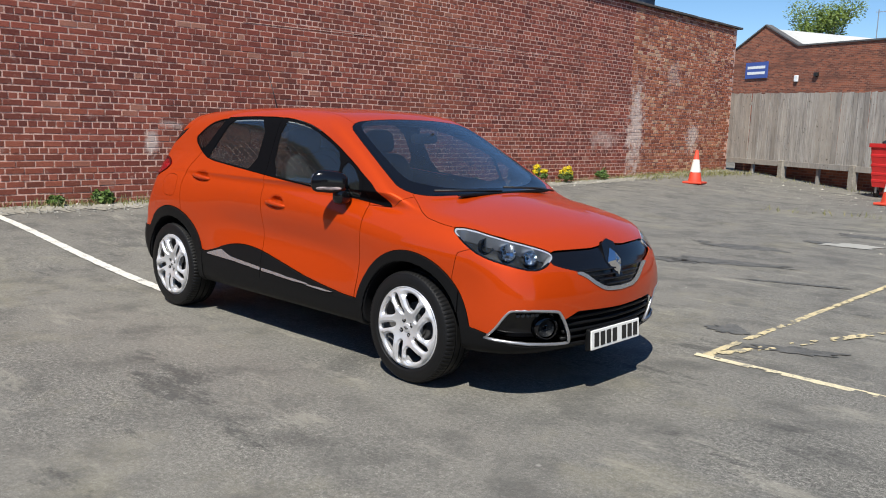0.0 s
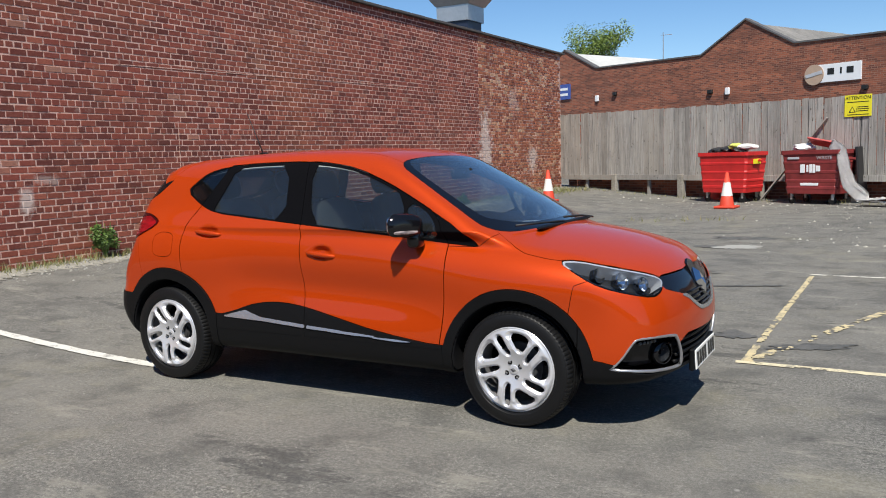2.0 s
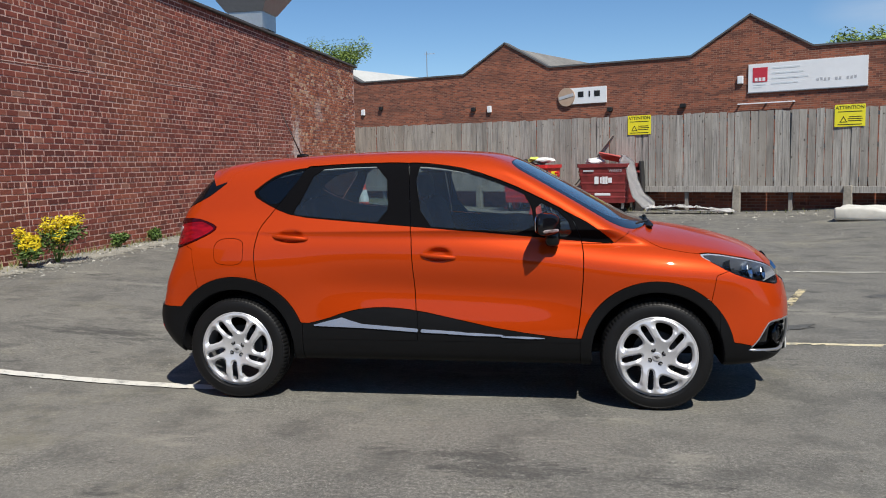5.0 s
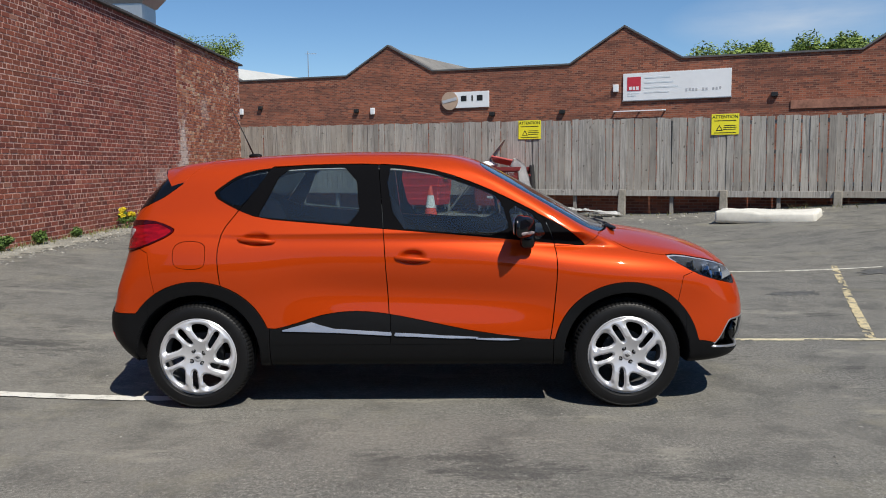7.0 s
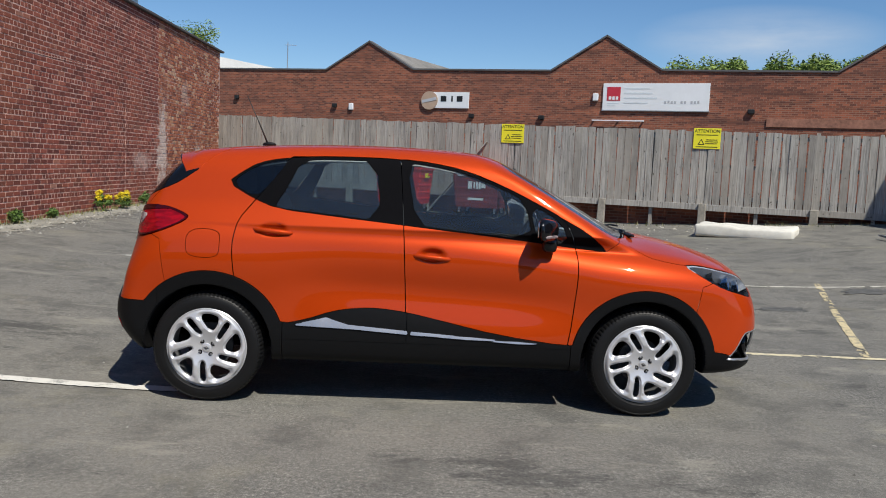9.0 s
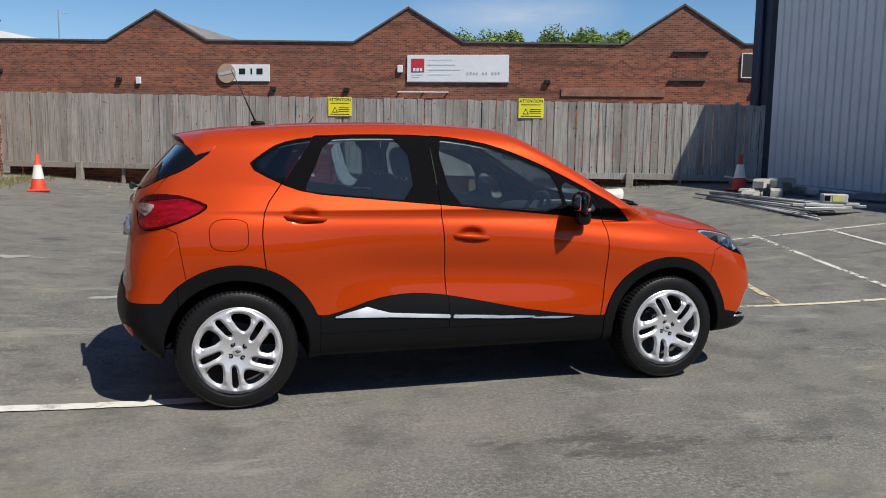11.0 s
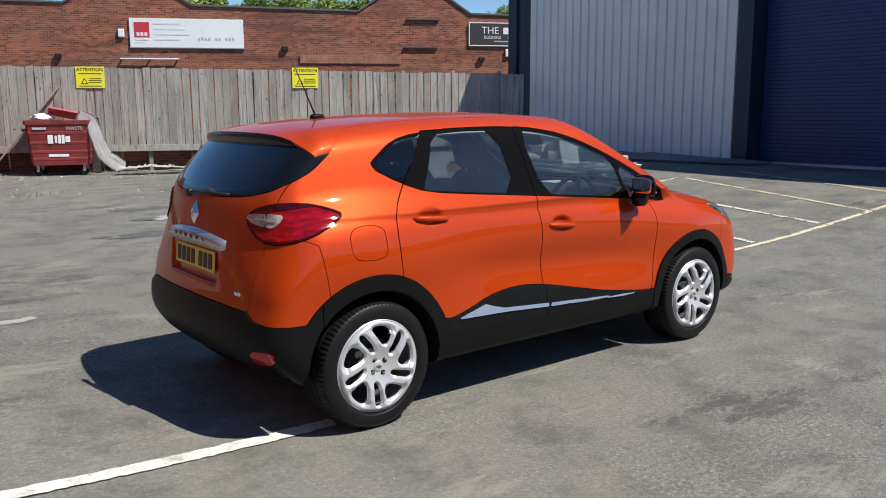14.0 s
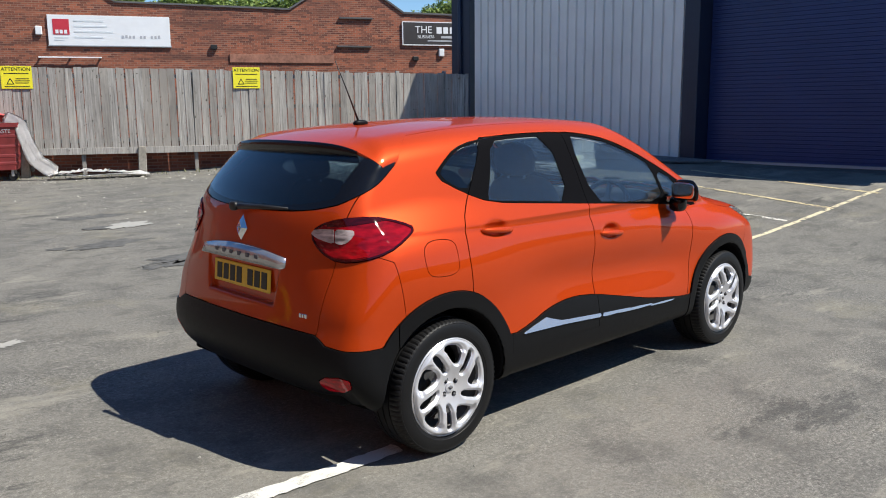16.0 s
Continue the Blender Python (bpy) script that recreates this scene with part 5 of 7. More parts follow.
    panels("front_wing", fen, M["paint"], "orange front wing")
    roof, s = cut(s, lambda q: np.maximum(np.maximum(-q.v[:, 1] - 0.535, 1.30 - q.v[:, 2]), q.v[:, 0] - 0.45))
    panel("roof", roof, M["paint"], "orange roof panel")
    panels("side_frame", s, M["paint"], "orange body side and pillars")
    # dark trim inside the shell
    inn = clip_sheet(liner, -np.minimum(np.minimum(np.maximum(side_of(liner, DLO, 1), liner.v[:, 1] + 0.42), np.maximum(top_of(liner, WINDSCREEN), 1.0 - liner.v[:, 2])), np.maximum(side_of(liner, REAR_SCREEN, 1), liner.v[:, 0] + 1.36)) - 0.012)
    inn = clip_sheet(inn, inn.v[:, 0] - 1.22)
    wl = clip_sheet(inn, 0.395 - np.minimum(np.hypot(inn.v[:, 0] - WHEEL_X, inn.v[:, 2] - WHEEL_Z), np.hypot(inn.v[:, 0] + WHEEL_X, inn.v[:, 2] - WHEEL_Z)))
    ceil, wl = cut(wl, lambda q: np.maximum(1.42 - q.v[:, 2], q.v[:, 0] - 0.4), 0.0)
    panel("interior_lining", wl, M["liner"], "dark interior lining", 0.004, -0.03)
    panel("headlining", ceil, M["headlining"], "pale roof lining", 0.004, -0.03)


GRILLE = [(-0.3, 0.85), (0.05, 0.85), (0.09, 0.82), (0.38, 0.822), (0.47, 0.822), (0.50, 0.80), (0.515, 0.77), (0.505, 0.752), (0.326, 0.706), (0.209, 0.628), (0.109, 0.597), (-0.3, 0.597)]
MOUTH = [(-0.3, 0.487), (0.0, 0.487), (0.498, 0.505), (0.402, 0.322), (0.0, 0.305), (-0.3, 0.305)]
REAR_FOOT = [(-0.3, 0.652), (0.585, 0.648), (0.635, 0.628), (0.68, 0.597), (1.0, 0.585), (1.0, 0.0), (-0.3, 0.0)]
FOG = [(0.807, 0.353), (0.80, 0.38), (0.762, 0.505), (0.735, 0.53), (0.53, 0.515), (0.50, 0.50), (0.405, 0.335), (0.42, 0.315)]
SKIRT = [(-2.3, 0.50), (-1.70, 0.575), (-1.6, 0.575), (-0.86, 0.487), (-0.71, 0.523), (-0.57, 0.573), (-0.43, 0.596), (-0.30, 0.600), (-0.13, 0.582), (0.11, 0.533), (0.42, 0.468), (0.86, 0.415), (1.66, 0.415), (1.82, 0.40), (1.93, 0.345), (2.0, 0.325), (2.4, 0.30), (2.4, 0.05), (-2.3, 0.05)]
BONNET = [(1.30, -0.3), (1.30, 0.0), (1.285, 0.2), (1.235, 0.46), (1.165, 0.62), (1.105, 0.665), (1.152, 0.675), (1.312, 0.758), (1.42, 0.768), (1.513, 0.765), (1.62, 0.74), (1.75, 0.70), (1.9, 0.62), (2.0, 0.5), (2.2, 0.48), (2.2, -0.3)]
REAR_DOOR = [(-0.868, 1.476), (-0.98, 1.308), (-1.07, 1.19), (-1.145, 1.09), (-1.165, 0.98), (-1.165, 0.90), (-1.148, 0.74), (-1.10, 0.64), (-0.86, 0.45), (-0.86, 0.30), (-0.125, 0.30), (-0.125, 0.42), (-0.164, 1.09), (-0.20, 1.47), (-0.205, 1.488), (-0.6, 1.486), (-0.82, 1.474)]
FRONT_DOOR = [(-0.125, 0.30), (-0.125, 0.42), (-0.164, 1.09), (-0.20, 1.47), (-0.205, 1.488), (-0.02, 1.473), (0.19, 1.437), (0.43, 1.35), (0.62, 1.26), (0.80, 1.168), (0.842, 1.08), (0.878, 0.975), (0.884, 0.84), (0.862, 0.56), (0.835, 0.40), (0.83, 0.30)]
build_body()


# ---- wheels ----
def wheel_face():
    """The pierced face of a wheel: five windows and five slots between twin spokes."""
    rs, k = np.linspace(0.0, 0.229, 60), 220
    ang = np.linspace(0, 2 * np.pi, k, endpoint=False)
    u, w = (rs[:, None] * np.cos(ang)).ravel(), (rs[:, None] * np.sin(ang)).ravel()
    i, j = np.meshgrid(np.arange(len(rs) - 1), np.arange(k), indexing="ij")
    a, b, c, d = i * k + j, (i + 1) * k + j, (i + 1) * k + (j + 1) % k, i * k + (j + 1) % k
    t = np.vstack([np.column_stack([a.ravel(), b.ravel(), c.ravel()]), np.column_stack([a.ravel(), c.ravel(), d.ravel()])])
    window = soft([(0.190, 0.058), (0.203, 0.010), (0.192, -0.046), (0.155, -0.052), (0.112, -0.031), (0.116, -0.004), (0.150, 0.028)], 2)
    tilt = radians(11)
    slot = soft([(0.142 + q * math.cos(tilt) - v * math.sin(tilt), q * math.sin(tilt) + v * math.cos(tilt)) for q, v in ((-0.056, -0.011), (0.0, -0.0135), (0.058, -0.015), (0.060, 0.015), (0.0, 0.0135), (-0.054, 0.010))], 2)
    g = np.full(u.shape, 1.0)
    gw = np.full(u.shape, 1.0)
    for n in range(5):
        for turn, shape in ((0, window), (35, slot)):
            al = radians(72 * n + turn)
            f = outline_field(u * np.cos(al) + w * np.sin(al), -u * np.sin(al) + w * np.cos(al), shape)
            g = np.minimum(g, f)
            if turn == 0:
                gw = np.minimum(gw, f)
    g, gw = g - 0.003, gw - 0.003
    r = np.hypot(u, w)
    # dished centre, raised twin spokes with chamfered flanks, lower web outside the windows
    h = -0.010 + 0.028 * np.clip((r - 0.025) / 0.095, 0, 1) ** 1.3 - 0.014 * np.clip((r - 0.16) / 0.07, 0, 1) ** 2
    flank = np.clip(g / 0.011, 0, 1)
    h = h + 0.014 * flank * flank * (3 - 2 * flank)
    web = np.clip((0.030 - gw) / 0.02, 0, 1) * np.clip((r - 0.17) / 0.02, 0, 1)
    h = h - 0.012 * web * web * (3 - 2 * web)
    h = np.where(r > 0.219, h - 0.010 * (r - 0.219) / 0.010, h)
    p = np.column_stack([u, w, h])
    s = Sheet(p, np.tile((0.0, 0.0, 1.0), (len(p), 1)), t)
    n = np.zeros_like(p)
    fn = np.cross(p[t[:, 1]] - p[t[:, 0]], p[t[:, 2]] - p[t[:, 0]])
    for q in range(3):
        np.add.at(n, t[:, q], fn)
    s.n = n / (np.linalg.norm(n, axis=1)[:, None] + 1e-12)
    s.n[:k] = (0, 0, 1)
    return clip_sheet(s, -g)


def wheel_meshes():
    face = wheel_face()
    out = {}
    flat = Sheet(face.v, face.n, face.t)
    me = sheet_mesh("spokes", flat, M["alloy"], 0.026)
    out["spokes"] = (me, None, "silver alloy wheel face with five twin spokes")
    out["rim"] = (lathe_bm([(0.222, -0.006), (0.226, 0.004), (0.232, 0.007), (0.238, 0.002), (0.239, -0.012), (0.226, -0.03)], 72), M["alloy"], "silver wheel rim")
    out["rim_barrel"] = (lathe_bm([(0.226, -0.028), (0.212, -0.045), (0.205, -0.10), (0.215, -0.17), (0.232, -0.185)], 72), M["trim_grey"], "wheel barrel in a darker grey than the rim")
    out["brake_disc"] = (lathe_bm([(0.0, -0.075), (0.07, -0.075), (0.075, -0.085), (0.135, -0.085), (0.135, -0.107), (0.0, -0.107)], 48), M["fabric"], "dull grey brake disc")
    out["centre_cap"] = (lathe_bm([(0.0, 0.0115), (0.02, 0.011), (0.026, 0.0085), (0.028, -0.006)], 32), M["alloy"], "silver centre cap")
    n = 240
    prof = [(0.228, -0.192), (0.236, -0.206), (0.262, -0.215), (0.296, -0.212), (0.314, -0.203), (0.3225, -0.188), (0.326, -0.160), (0.3265, -0.150), (0.319, -0.148), (0.319, -0.142), (0.3268, -0.140), (0.327, -0.105), (0.319, -0.103), (0.319, -0.096), (0.327, -0.094), (0.3268, -0.060), (0.319, -0.058), (0.319, -0.052), (0.3265, -0.050), (0.326, -0.040), (0.3225, -0.012), (0.314, 0.003), (0.306, 0.0075), (0.304, 0.0065), (0.296, 0.0105), (0.268, 0.0135), (0.252, 0.0115), (0.250, 0.0095), (0.240, 0.006), (0.231, -0.004), (0.228, -0.012)]
    tyre = lathe_bm(prof, n)
    tyre.verts.ensure_lookup_table()
    for q in range(len(prof)):
        if 4 <= q <= 6 or 19 <= q <= 21:
            for i in range(0, n, 3):
                v = tyre.verts[q * n + i]
                f = (prof[q][0] - 0.0045) / prof[q][0]
                v.co.x *= f
                v.co.y *= f
    out["tyre"] = (tyre, M["rubber"], "black road tyre")
    nut = bmesh.new()
    cyl_bm(0.0085, 0.0075, 0.012, Matrix.Translation((0, 0, 0.009)), 6, nut)
    out["wheel_nut"] = (nut, M["trim_grey"], "")
    # dark disc on the wheel face paints in the shade round each nut
    dark_disc = lathe_bm([(0.0, 0.0092), (0.0135, 0.0092), (0.0145, 0.0086), (0.0145, -0.004)], 20)
    out["nut_recess"] = (dark_disc, M["liner"], "")
    bar = prism_bm([(0, 0.017), (0.011, 0), (0, -0.017), (-0.011, 0)], 0.003, m=Matrix.Translation((0, 0, 0.0105)))
    out["cap_emblem"] = (bar, M["trim_grey"], "")
    res = {}
    for k, (bm, mat, lab) in out.items():
        if isinstance(bm, bmesh.types.BMesh):
            bmesh.ops.recalc_face_normals(bm, faces=bm.faces)
            me = bpy.data.meshes.new(k)
            bm.to_mesh(me)
            bm.free()
            me.materials.append(mat)
            me.shade_smooth()
            if k in ("rim", "rim_barrel", "centre_cap", "tyre", "brake_disc"):
                me.set_sharp_from_angle(angle=radians(24 if k == "tyre" else 40))
            res[k] = (me, lab)
        else:
            res[k] = (bm, lab)
    return res


def build_wheels():
    ms = wheel_meshes()
    for x, sgn, spin in ((-WHEEL_X, -1, 84), (WHEEL_X, -1, 77), (-WHEEL_X, 1, 20), (WHEEL_X, 1, 50)):
        hub = new("wheel")
        hub.parent = car
        tagged(hub, "silver twin-spoke alloy wheel with a black tyre")
        hub.matrix_basis = Matrix.Translation((x, sgn * 0.855, WHEEL_Z)) @ pose(0, 0, 0, 90, 0, 0 if sgn < 0 else 180)
        for k, (me, lab) in ms.items():
            spots = [(0, 0)]
            if k in ("wheel_nut", "nut_recess"):
                spots = [(0.047 * math.cos(radians(90 * q + 40)), 0.047 * math.sin(radians(90 * q + 40))) for q in range(4)]
            for u, w in spots:
                ob = new(k, me)
                ob.parent = hub
                ob.matrix_basis = pose(0, 0, 0, 0, 0, spin) @ Matrix.Translation((u, w, 0))
                if lab:
                    ob["label"] = lab


build_wheels()


# ---- fittings outside ----
def blob_bm(size, at, power=2.6, segs=(28, 18), bm=None, m=Matrix()):
    """A rounded box."""
    bm = bm or bmesh.new()
    sp = lambda v: math.copysign(abs(v) ** (2 / power), v)
    rings = []
    for i in range(1, segs[1]):
        th = math.pi * i / segs[1] - math.pi / 2
        rings.append([bm.verts.new(m @ Vector((at[0] + size[0] / 2 * sp(math.cos(th)) * sp(math.cos(2 * math.pi * k / segs[0])), at[1] + size[1] / 2 * sp(math.cos(th)) * sp(math.sin(2 * math.pi * k / segs[0])), at[2] + size[2] / 2 * sp(math.sin(th))))) for k in range(segs[0])])
    for a, b in zip(rings, rings[1:]):
        for k in range(segs[0]):
            bm.faces.new((a[k], a[(k + 1) % segs[0]], b[(k + 1) % segs[0]], b[k]))
    bm.faces.new(rings[0][::-1])
    bm.faces.new(rings[-1])
    return bm


def sweep(bm):
    """Sweeps the outer end of a door mirror backwards, its front more than its glass."""
    for v in bm.verts:
        t = min(max((v.co.x - 0.587) / 0.13, 0), 1)
        v.co.x += 0.045 - (0.12 + 0.5 * t) * (abs(v.co.y) - 0.85)
    return bm


def build_fittings():
    for sgn in (-1, 1):
        # door mirror
        mir = new("door_mirror")
        mir.parent = car
        tagged(mir, "gloss black door mirror with a clear indicator")
        bm = blob_bm((0.13, 0.20, 0.128), (0.652, sgn * 0.925, 1.114), 3.0)
        for v in bm.verts:
            t = (v.co.x - 0.652) / 0.065
            v.co.z += -0.012 * t - (0.02 if abs(v.co.y) > 0.98 else 0) * (abs(v.co.y) - 0.98) / 0.06
            if t > 0:
                v.co.y -= sgn * 0.03 * t * (abs(v.co.y) - 0.87) / 0.2
        sweep(bm)
        part("mirror_cap", bm, M["gloss_black"], mir, "gloss black mirror cap", True)
        part("mirror_glass", sweep(blob_bm((0.012, 0.165, 0.098), (0.584, sgn * 0.925, 1.116), 4)), M["chrome"], mir, "mirror glass", True)
        part("indicator", sweep(blob_bm((0.05, 0.13, 0.022), (0.702, sgn * 0.945, 1.074), 3)), M["pale_lens"], mir, "clear indicator lens", True)
        part("mirror_foot", blob_bm((0.09, 0.10, 0.10), (0.70, sgn * 0.85, 1.025), 3), M["gloss_black"], mir, "black mirror foot", True)
        # handles
        for hx, hz, dx in ((-0.935, 1.030, 0), (0.01, 0.914, 0)):
            w0 = 0.0
            pts = np.array([[hx, -0.80 - 0.001 * q, hz] for q in range(90)])
            f = body_field(*pts.T)
            w0 = -pts[np.argmax(f > 0)][1] if (f > 0).any() else 0.85
            bm = bmesh.new()
            tube_bm([(hx - 0.112, sgn * (w0 + 0.018), hz + 0.008), (hx - 0.09, sgn * (w0 + 0.030), hz + 0.008), (hx - 0.03, sgn * (w0 + 0.036), hz + 0.004), (hx + 0.04, sgn * (w0 + 0.036), hz - 0.001), (hx + 0.095, sgn * (w0 + 0.030), hz - 0.006), (hx + 0.115, sgn * (w0 + 0.018), hz - 0.008)], [0.008, 0.0135, 0.0155, 0.0155, 0.0125, 0.007], 12, bm)
            part("door_handle", bm, M["paint"], car, "orange door handle", True)

    def nose_at(y, z):
        xs = np.linspace(2.4, 1.4, 2000)
        return float(xs[np.argmax(body_field(xs, np.full(2000, y), np.full(2000, z)) < 0)])

    def tail_at(y, z):
        xs = np.linspace(-2.1, -1.6, 1000)
        return float(xs[np.argmax(body_field(xs, np.full(1000, y), np.full(1000, z)) < 0)])

    # number plates: plain bars in place of the characters
    for name, mat, x, z, tilt, face, lab in (("front_number_plate", "plate_white", 2.146, 0.318, 4, 1, "white front number plate with dark characters"), ("rear_number_plate", "plate_yellow", -1.877, 0.830, -5, -1, "yellow rear number plate with dark characters")):
        m = Matrix.Translation((x, 0, z)) @ pose(0, 0, 0, 90, 0, 90 * face) @ pose(0, 0, 0, -tilt * face, 0, 0)
        ob = part(name, box_bm((0.52, 0.112, 0.008), (0, 0, 0), 0.004), M[mat], car, lab)
        ob.matrix_basis = m
        for k, bx in enumerate((-0.205, -0.142, -0.079, -0.016, 0.085, 0.148, 0.211)):
            b = part("character_bar", box_bm((0.046, 0.078, 0.003), (bx, 0, 0.005), 0.0), M["black"], ob)
    part("plate_holder", box_bm((0.03, 0.54, 0.125), (2.127, 0, 0.318), 0.008), M["cladding"], car, "black plate holder")
    # badges: plain lozenges
    def lozenge(h, w, d):
        bm = bmesh.new()
        o = [bm.verts.new(v) for v in ((0, h / 2, 0), (w / 2, 0, 0), (0, -h / 2, 0), (-w / 2, 0, 0))]
        i = [bm.verts.new(v) for v in ((0, h * 0.27, d), (w * 0.2, 0, d), (0, -h * 0.27, d), (-w * 0.2, 0, d))]
        c = [bm.verts.new(v) for v in ((0, h * 0.22, d * 0.3), (w * 0.15, 0, d * 0.3), (0, -h * 0.22, d * 0.3), (-w * 0.15, 0, d * 0.3))]
        for a, b in ((o, i), (i, c)):
            for k in range(4):
                bm.faces.new((a[k], a[(k + 1) % 4], b[(k + 1) % 4], b[k]))
        bm.faces.new(c)
        bm.faces.new(o[::-1])
        return bm
    ob = part("badge", lozenge(0.165, 0.14, 0.026), M["chrome"], car, "plain chrome lozenge badge")
    ob.matrix_basis = Matrix.Translation((2.108, 0, 0.738)) @ pose(0, 0, 0, 90, 0, 90) @ pose(0, 0, 0, -28, 0, 0)
    part("badge_backing", prism_bm([(0, 0.125), (0.062, 0.10), (0.085, 0.0), (0.03, -0.105), (-0.03, -0.105), (-0.085, 0.0), (-0.062, 0.10)], 0.02), M["gloss_black"], car).matrix_basis = Matrix.Translation((2.082, 0, 0.742)) @ pose(0, 0, 0, 90, 0, 90) @ pose(0, 0, 0, -28, 0, 0)
    ob = part("badge", lozenge(0.125, 0.095, 0.018), M["chrome"], car, "plain chrome lozenge badge")
    ob.matrix_basis = Matrix.Translation((-1.862, 0, 1.062)) @ pose(0, 0, 0, 90, 0, -90) @ pose(0, 0, 0, -9, 0, 0)
    # chrome handle bar above the rear plate, with a bar of letters
    g = bmesh.new()
    n = 16
    top, low = [], []
    for k in range(n + 1):
        y = -0.365 + 0.73 * k / n
        xx = -1.892 + 0.16 * y * y
        zt, zb = 0.988 - 0.26 * y * y, 0.915 - 0.06 * y * y
        top.append([g.verts.new((xx + d, y, zt)) for d in (-0.004, 0.03)])
        low.append([g.verts.new((xx + d, y, zb)) for d in (-0.022, 0.03)])
    for k in range(n):
        g.faces.new((low[k][0], low[k + 1][0], top[k + 1][0], top[k][0]))
        g.faces.new((top[k][0], top[k + 1][0], top[k + 1][1], top[k][1]))
        g.faces.new((low[k][1], low[k + 1][1], low[k + 1][0], low[k][0]))
    for k in (0, n):
        g.faces.new((low[k][0], top[k][0], top[k][1], low[k][1]))
    gar = part("tailgate_handle_trim", g, M["bright"], car, "silver trim bar above the plate", True)
    for k in range(6):
        y = 0.185 - 0.073 * k
        part("letter_bar", box_bm((0.004, 0.030, 0.022), (-1.907 + 0.16 * y * y, y, 0.945), 0.002), M["trim_grey"], gar)
    for k, (y, w) in enumerate(((-0.50, 0.013), (-0.517, 0.013), (-0.536, 0.016))):
        part("model_mark", box_bm((0.010, w, 0.020), (tail_at(y, 0.715), y, 0.715), 0.002), M["chrome"], car)
    # roof spoiler: from the roof seam out to a thin edge that dies into the pillars
    def roof_at(x, a):
        zs = np.linspace(1.0, 1.62, 1200)
        f = body_field(np.full(zs.shape, x), np.full(zs.shape, a), zs)
        hit = np.nonzero(f < 0)[0]
        return float(zs[hit.max()]) if len(hit) else 0.0

    def seam(s):
        u = abs(s)
        if u <= 0.8:
            x, a = -1.163 - 0.107 * (u / 0.8) ** 2, 0.535 * u / 0.8
        else:
            x, a = -1.27 - 0.135 * (u - 0.8) / 0.2, 0.535 + 0.10 * (u - 0.8) / 0.2
        return Vector((x, math.copysign(a, s), roof_at(x, a) + 0.003))

    def lip(s, drop=0.0, inset=0.0):
        a = 0.635 * abs(s)
        z = 1.474 - 0.02 * s * s - 0.088 * s**6 - drop * (1 - s**6)
        return Vector((-1.63 + 0.19 * a * a + 0.80 * a**6 + inset, math.copysign(a, s), z))

    sp, face = bmesh.new(), bmesh.new()
    na, ns = 60, 14
    grid, rows = [], []
    for i in range(na + 1):
        s = -1 + 2 * i / na
        f, r = seam(s), lip(s)
        up, dn = [], []
        for k in range(ns + 1):
            t = k / ns
            p = f.lerp(r, t)
            p.z += 0.035 * t * (1 - t) * (1 - s * s)
            if t < 0.8 or (abs(s) > 0.55 and t < 0.99):
                p.z = max(p.z, roof_at(p.x, p.y) + 0.003)
            up.append(sp.verts.new(p))
            dn.append(sp.verts.new(p - Vector((-0.004 * t, 0, 0.014))))
        grid.append((up, dn))
        rows.append([face.verts.new(v) for v in (r + Vector((0.006, 0, 0.0015)), r + Vector((-0.003, 0, 0.0)), lip(s, 0.03, 0.002), lip(s, 0.085, 0.02), lip(s, 0.095, 0.12))])
    for (u0, d0), (u1, d1) in zip(grid, grid[1:]):
        for k in range(ns):
            sp.faces.new((u0[k], u0[k + 1], u1[k + 1], u1[k]))
            sp.faces.new((d0[k], d1[k], d1[k + 1], d0[k + 1]))
        sp.faces.new((u0[ns], d0[ns], d1[ns], u1[ns]))
        sp.faces.new((u0[0], u1[0], d1[0], d0[0]))
    for u, d in (grid[0], grid[-1]):
        for k in range(ns):
            sp.faces.new((u[k], u[k + 1], d[k + 1], d[k]))
    inner = rows[5:-5]
    for a, b in zip(inner, inner[1:]):
        for k in range(4):
            face.faces.new((a[k], a[k + 1], b[k + 1], b[k]))
    bmesh.ops.delete(face, geom=[v for v in face.verts if not v.link_faces], context="VERTS")
    ob = part("roof_spoiler", sp, M["paint"], car, "orange roof spoiler over the rear window", True)
    ob.data.set_sharp_from_angle(angle=radians(50))
    # gloss black puts the shade of the spoiler's rear face into its colour
    part("spoiler_lip", face, M["gloss_black"], ob, "rear face of the spoiler, its shade painted in as black", True)
    for sgn in (-1, 1):
        # fog lamp, its silver surround and the daytime strip
        edge = [(nose_at(y, z) - 0.003, sgn * (y - 0.008), z) for y, z in soft(FOG, 2)]
        part("fog_lamp_surround", tube_bm(edge + edge[:1], 0.0095, 10), M["satin"], car, "satin silver fog lamp surround", True)
        cyl = lathe_bm([(0.0, 0.012), (0.03, 0.010), (0.046, 0.0), (0.052, -0.03)], 28)
        ob = part("fog_lamp", cyl, M["lens"], car, "round front fog lamp", True)
        mm = Matrix.Translation((2.040, sgn * 0.535, 0.412)) @ pose(0, 0, 0, 90, 0, 90) @ pose(0, 0, 0, 0, sgn * 28, 0)
        ob.matrix_basis = mm
        ob = part("fog_lamp_bezel", lathe_bm([(0.052, 0.006), (0.068, 0.0), (0.075, -0.02), (0.05, -0.035)], 32), M["gloss_black"], car, "", True)
        ob.matrix_basis = mm
        ob = part("fog_reflector", lathe_bm([(0.012, -0.03), (0.03, -0.022), (0.048, -0.006)], 24), M["lamp_inside"], car, "", True)
        ob.matrix_basis = mm
        day = new("daytime_lamp")
        day.parent = car
        tagged(day, "row of clear daytime lamps")
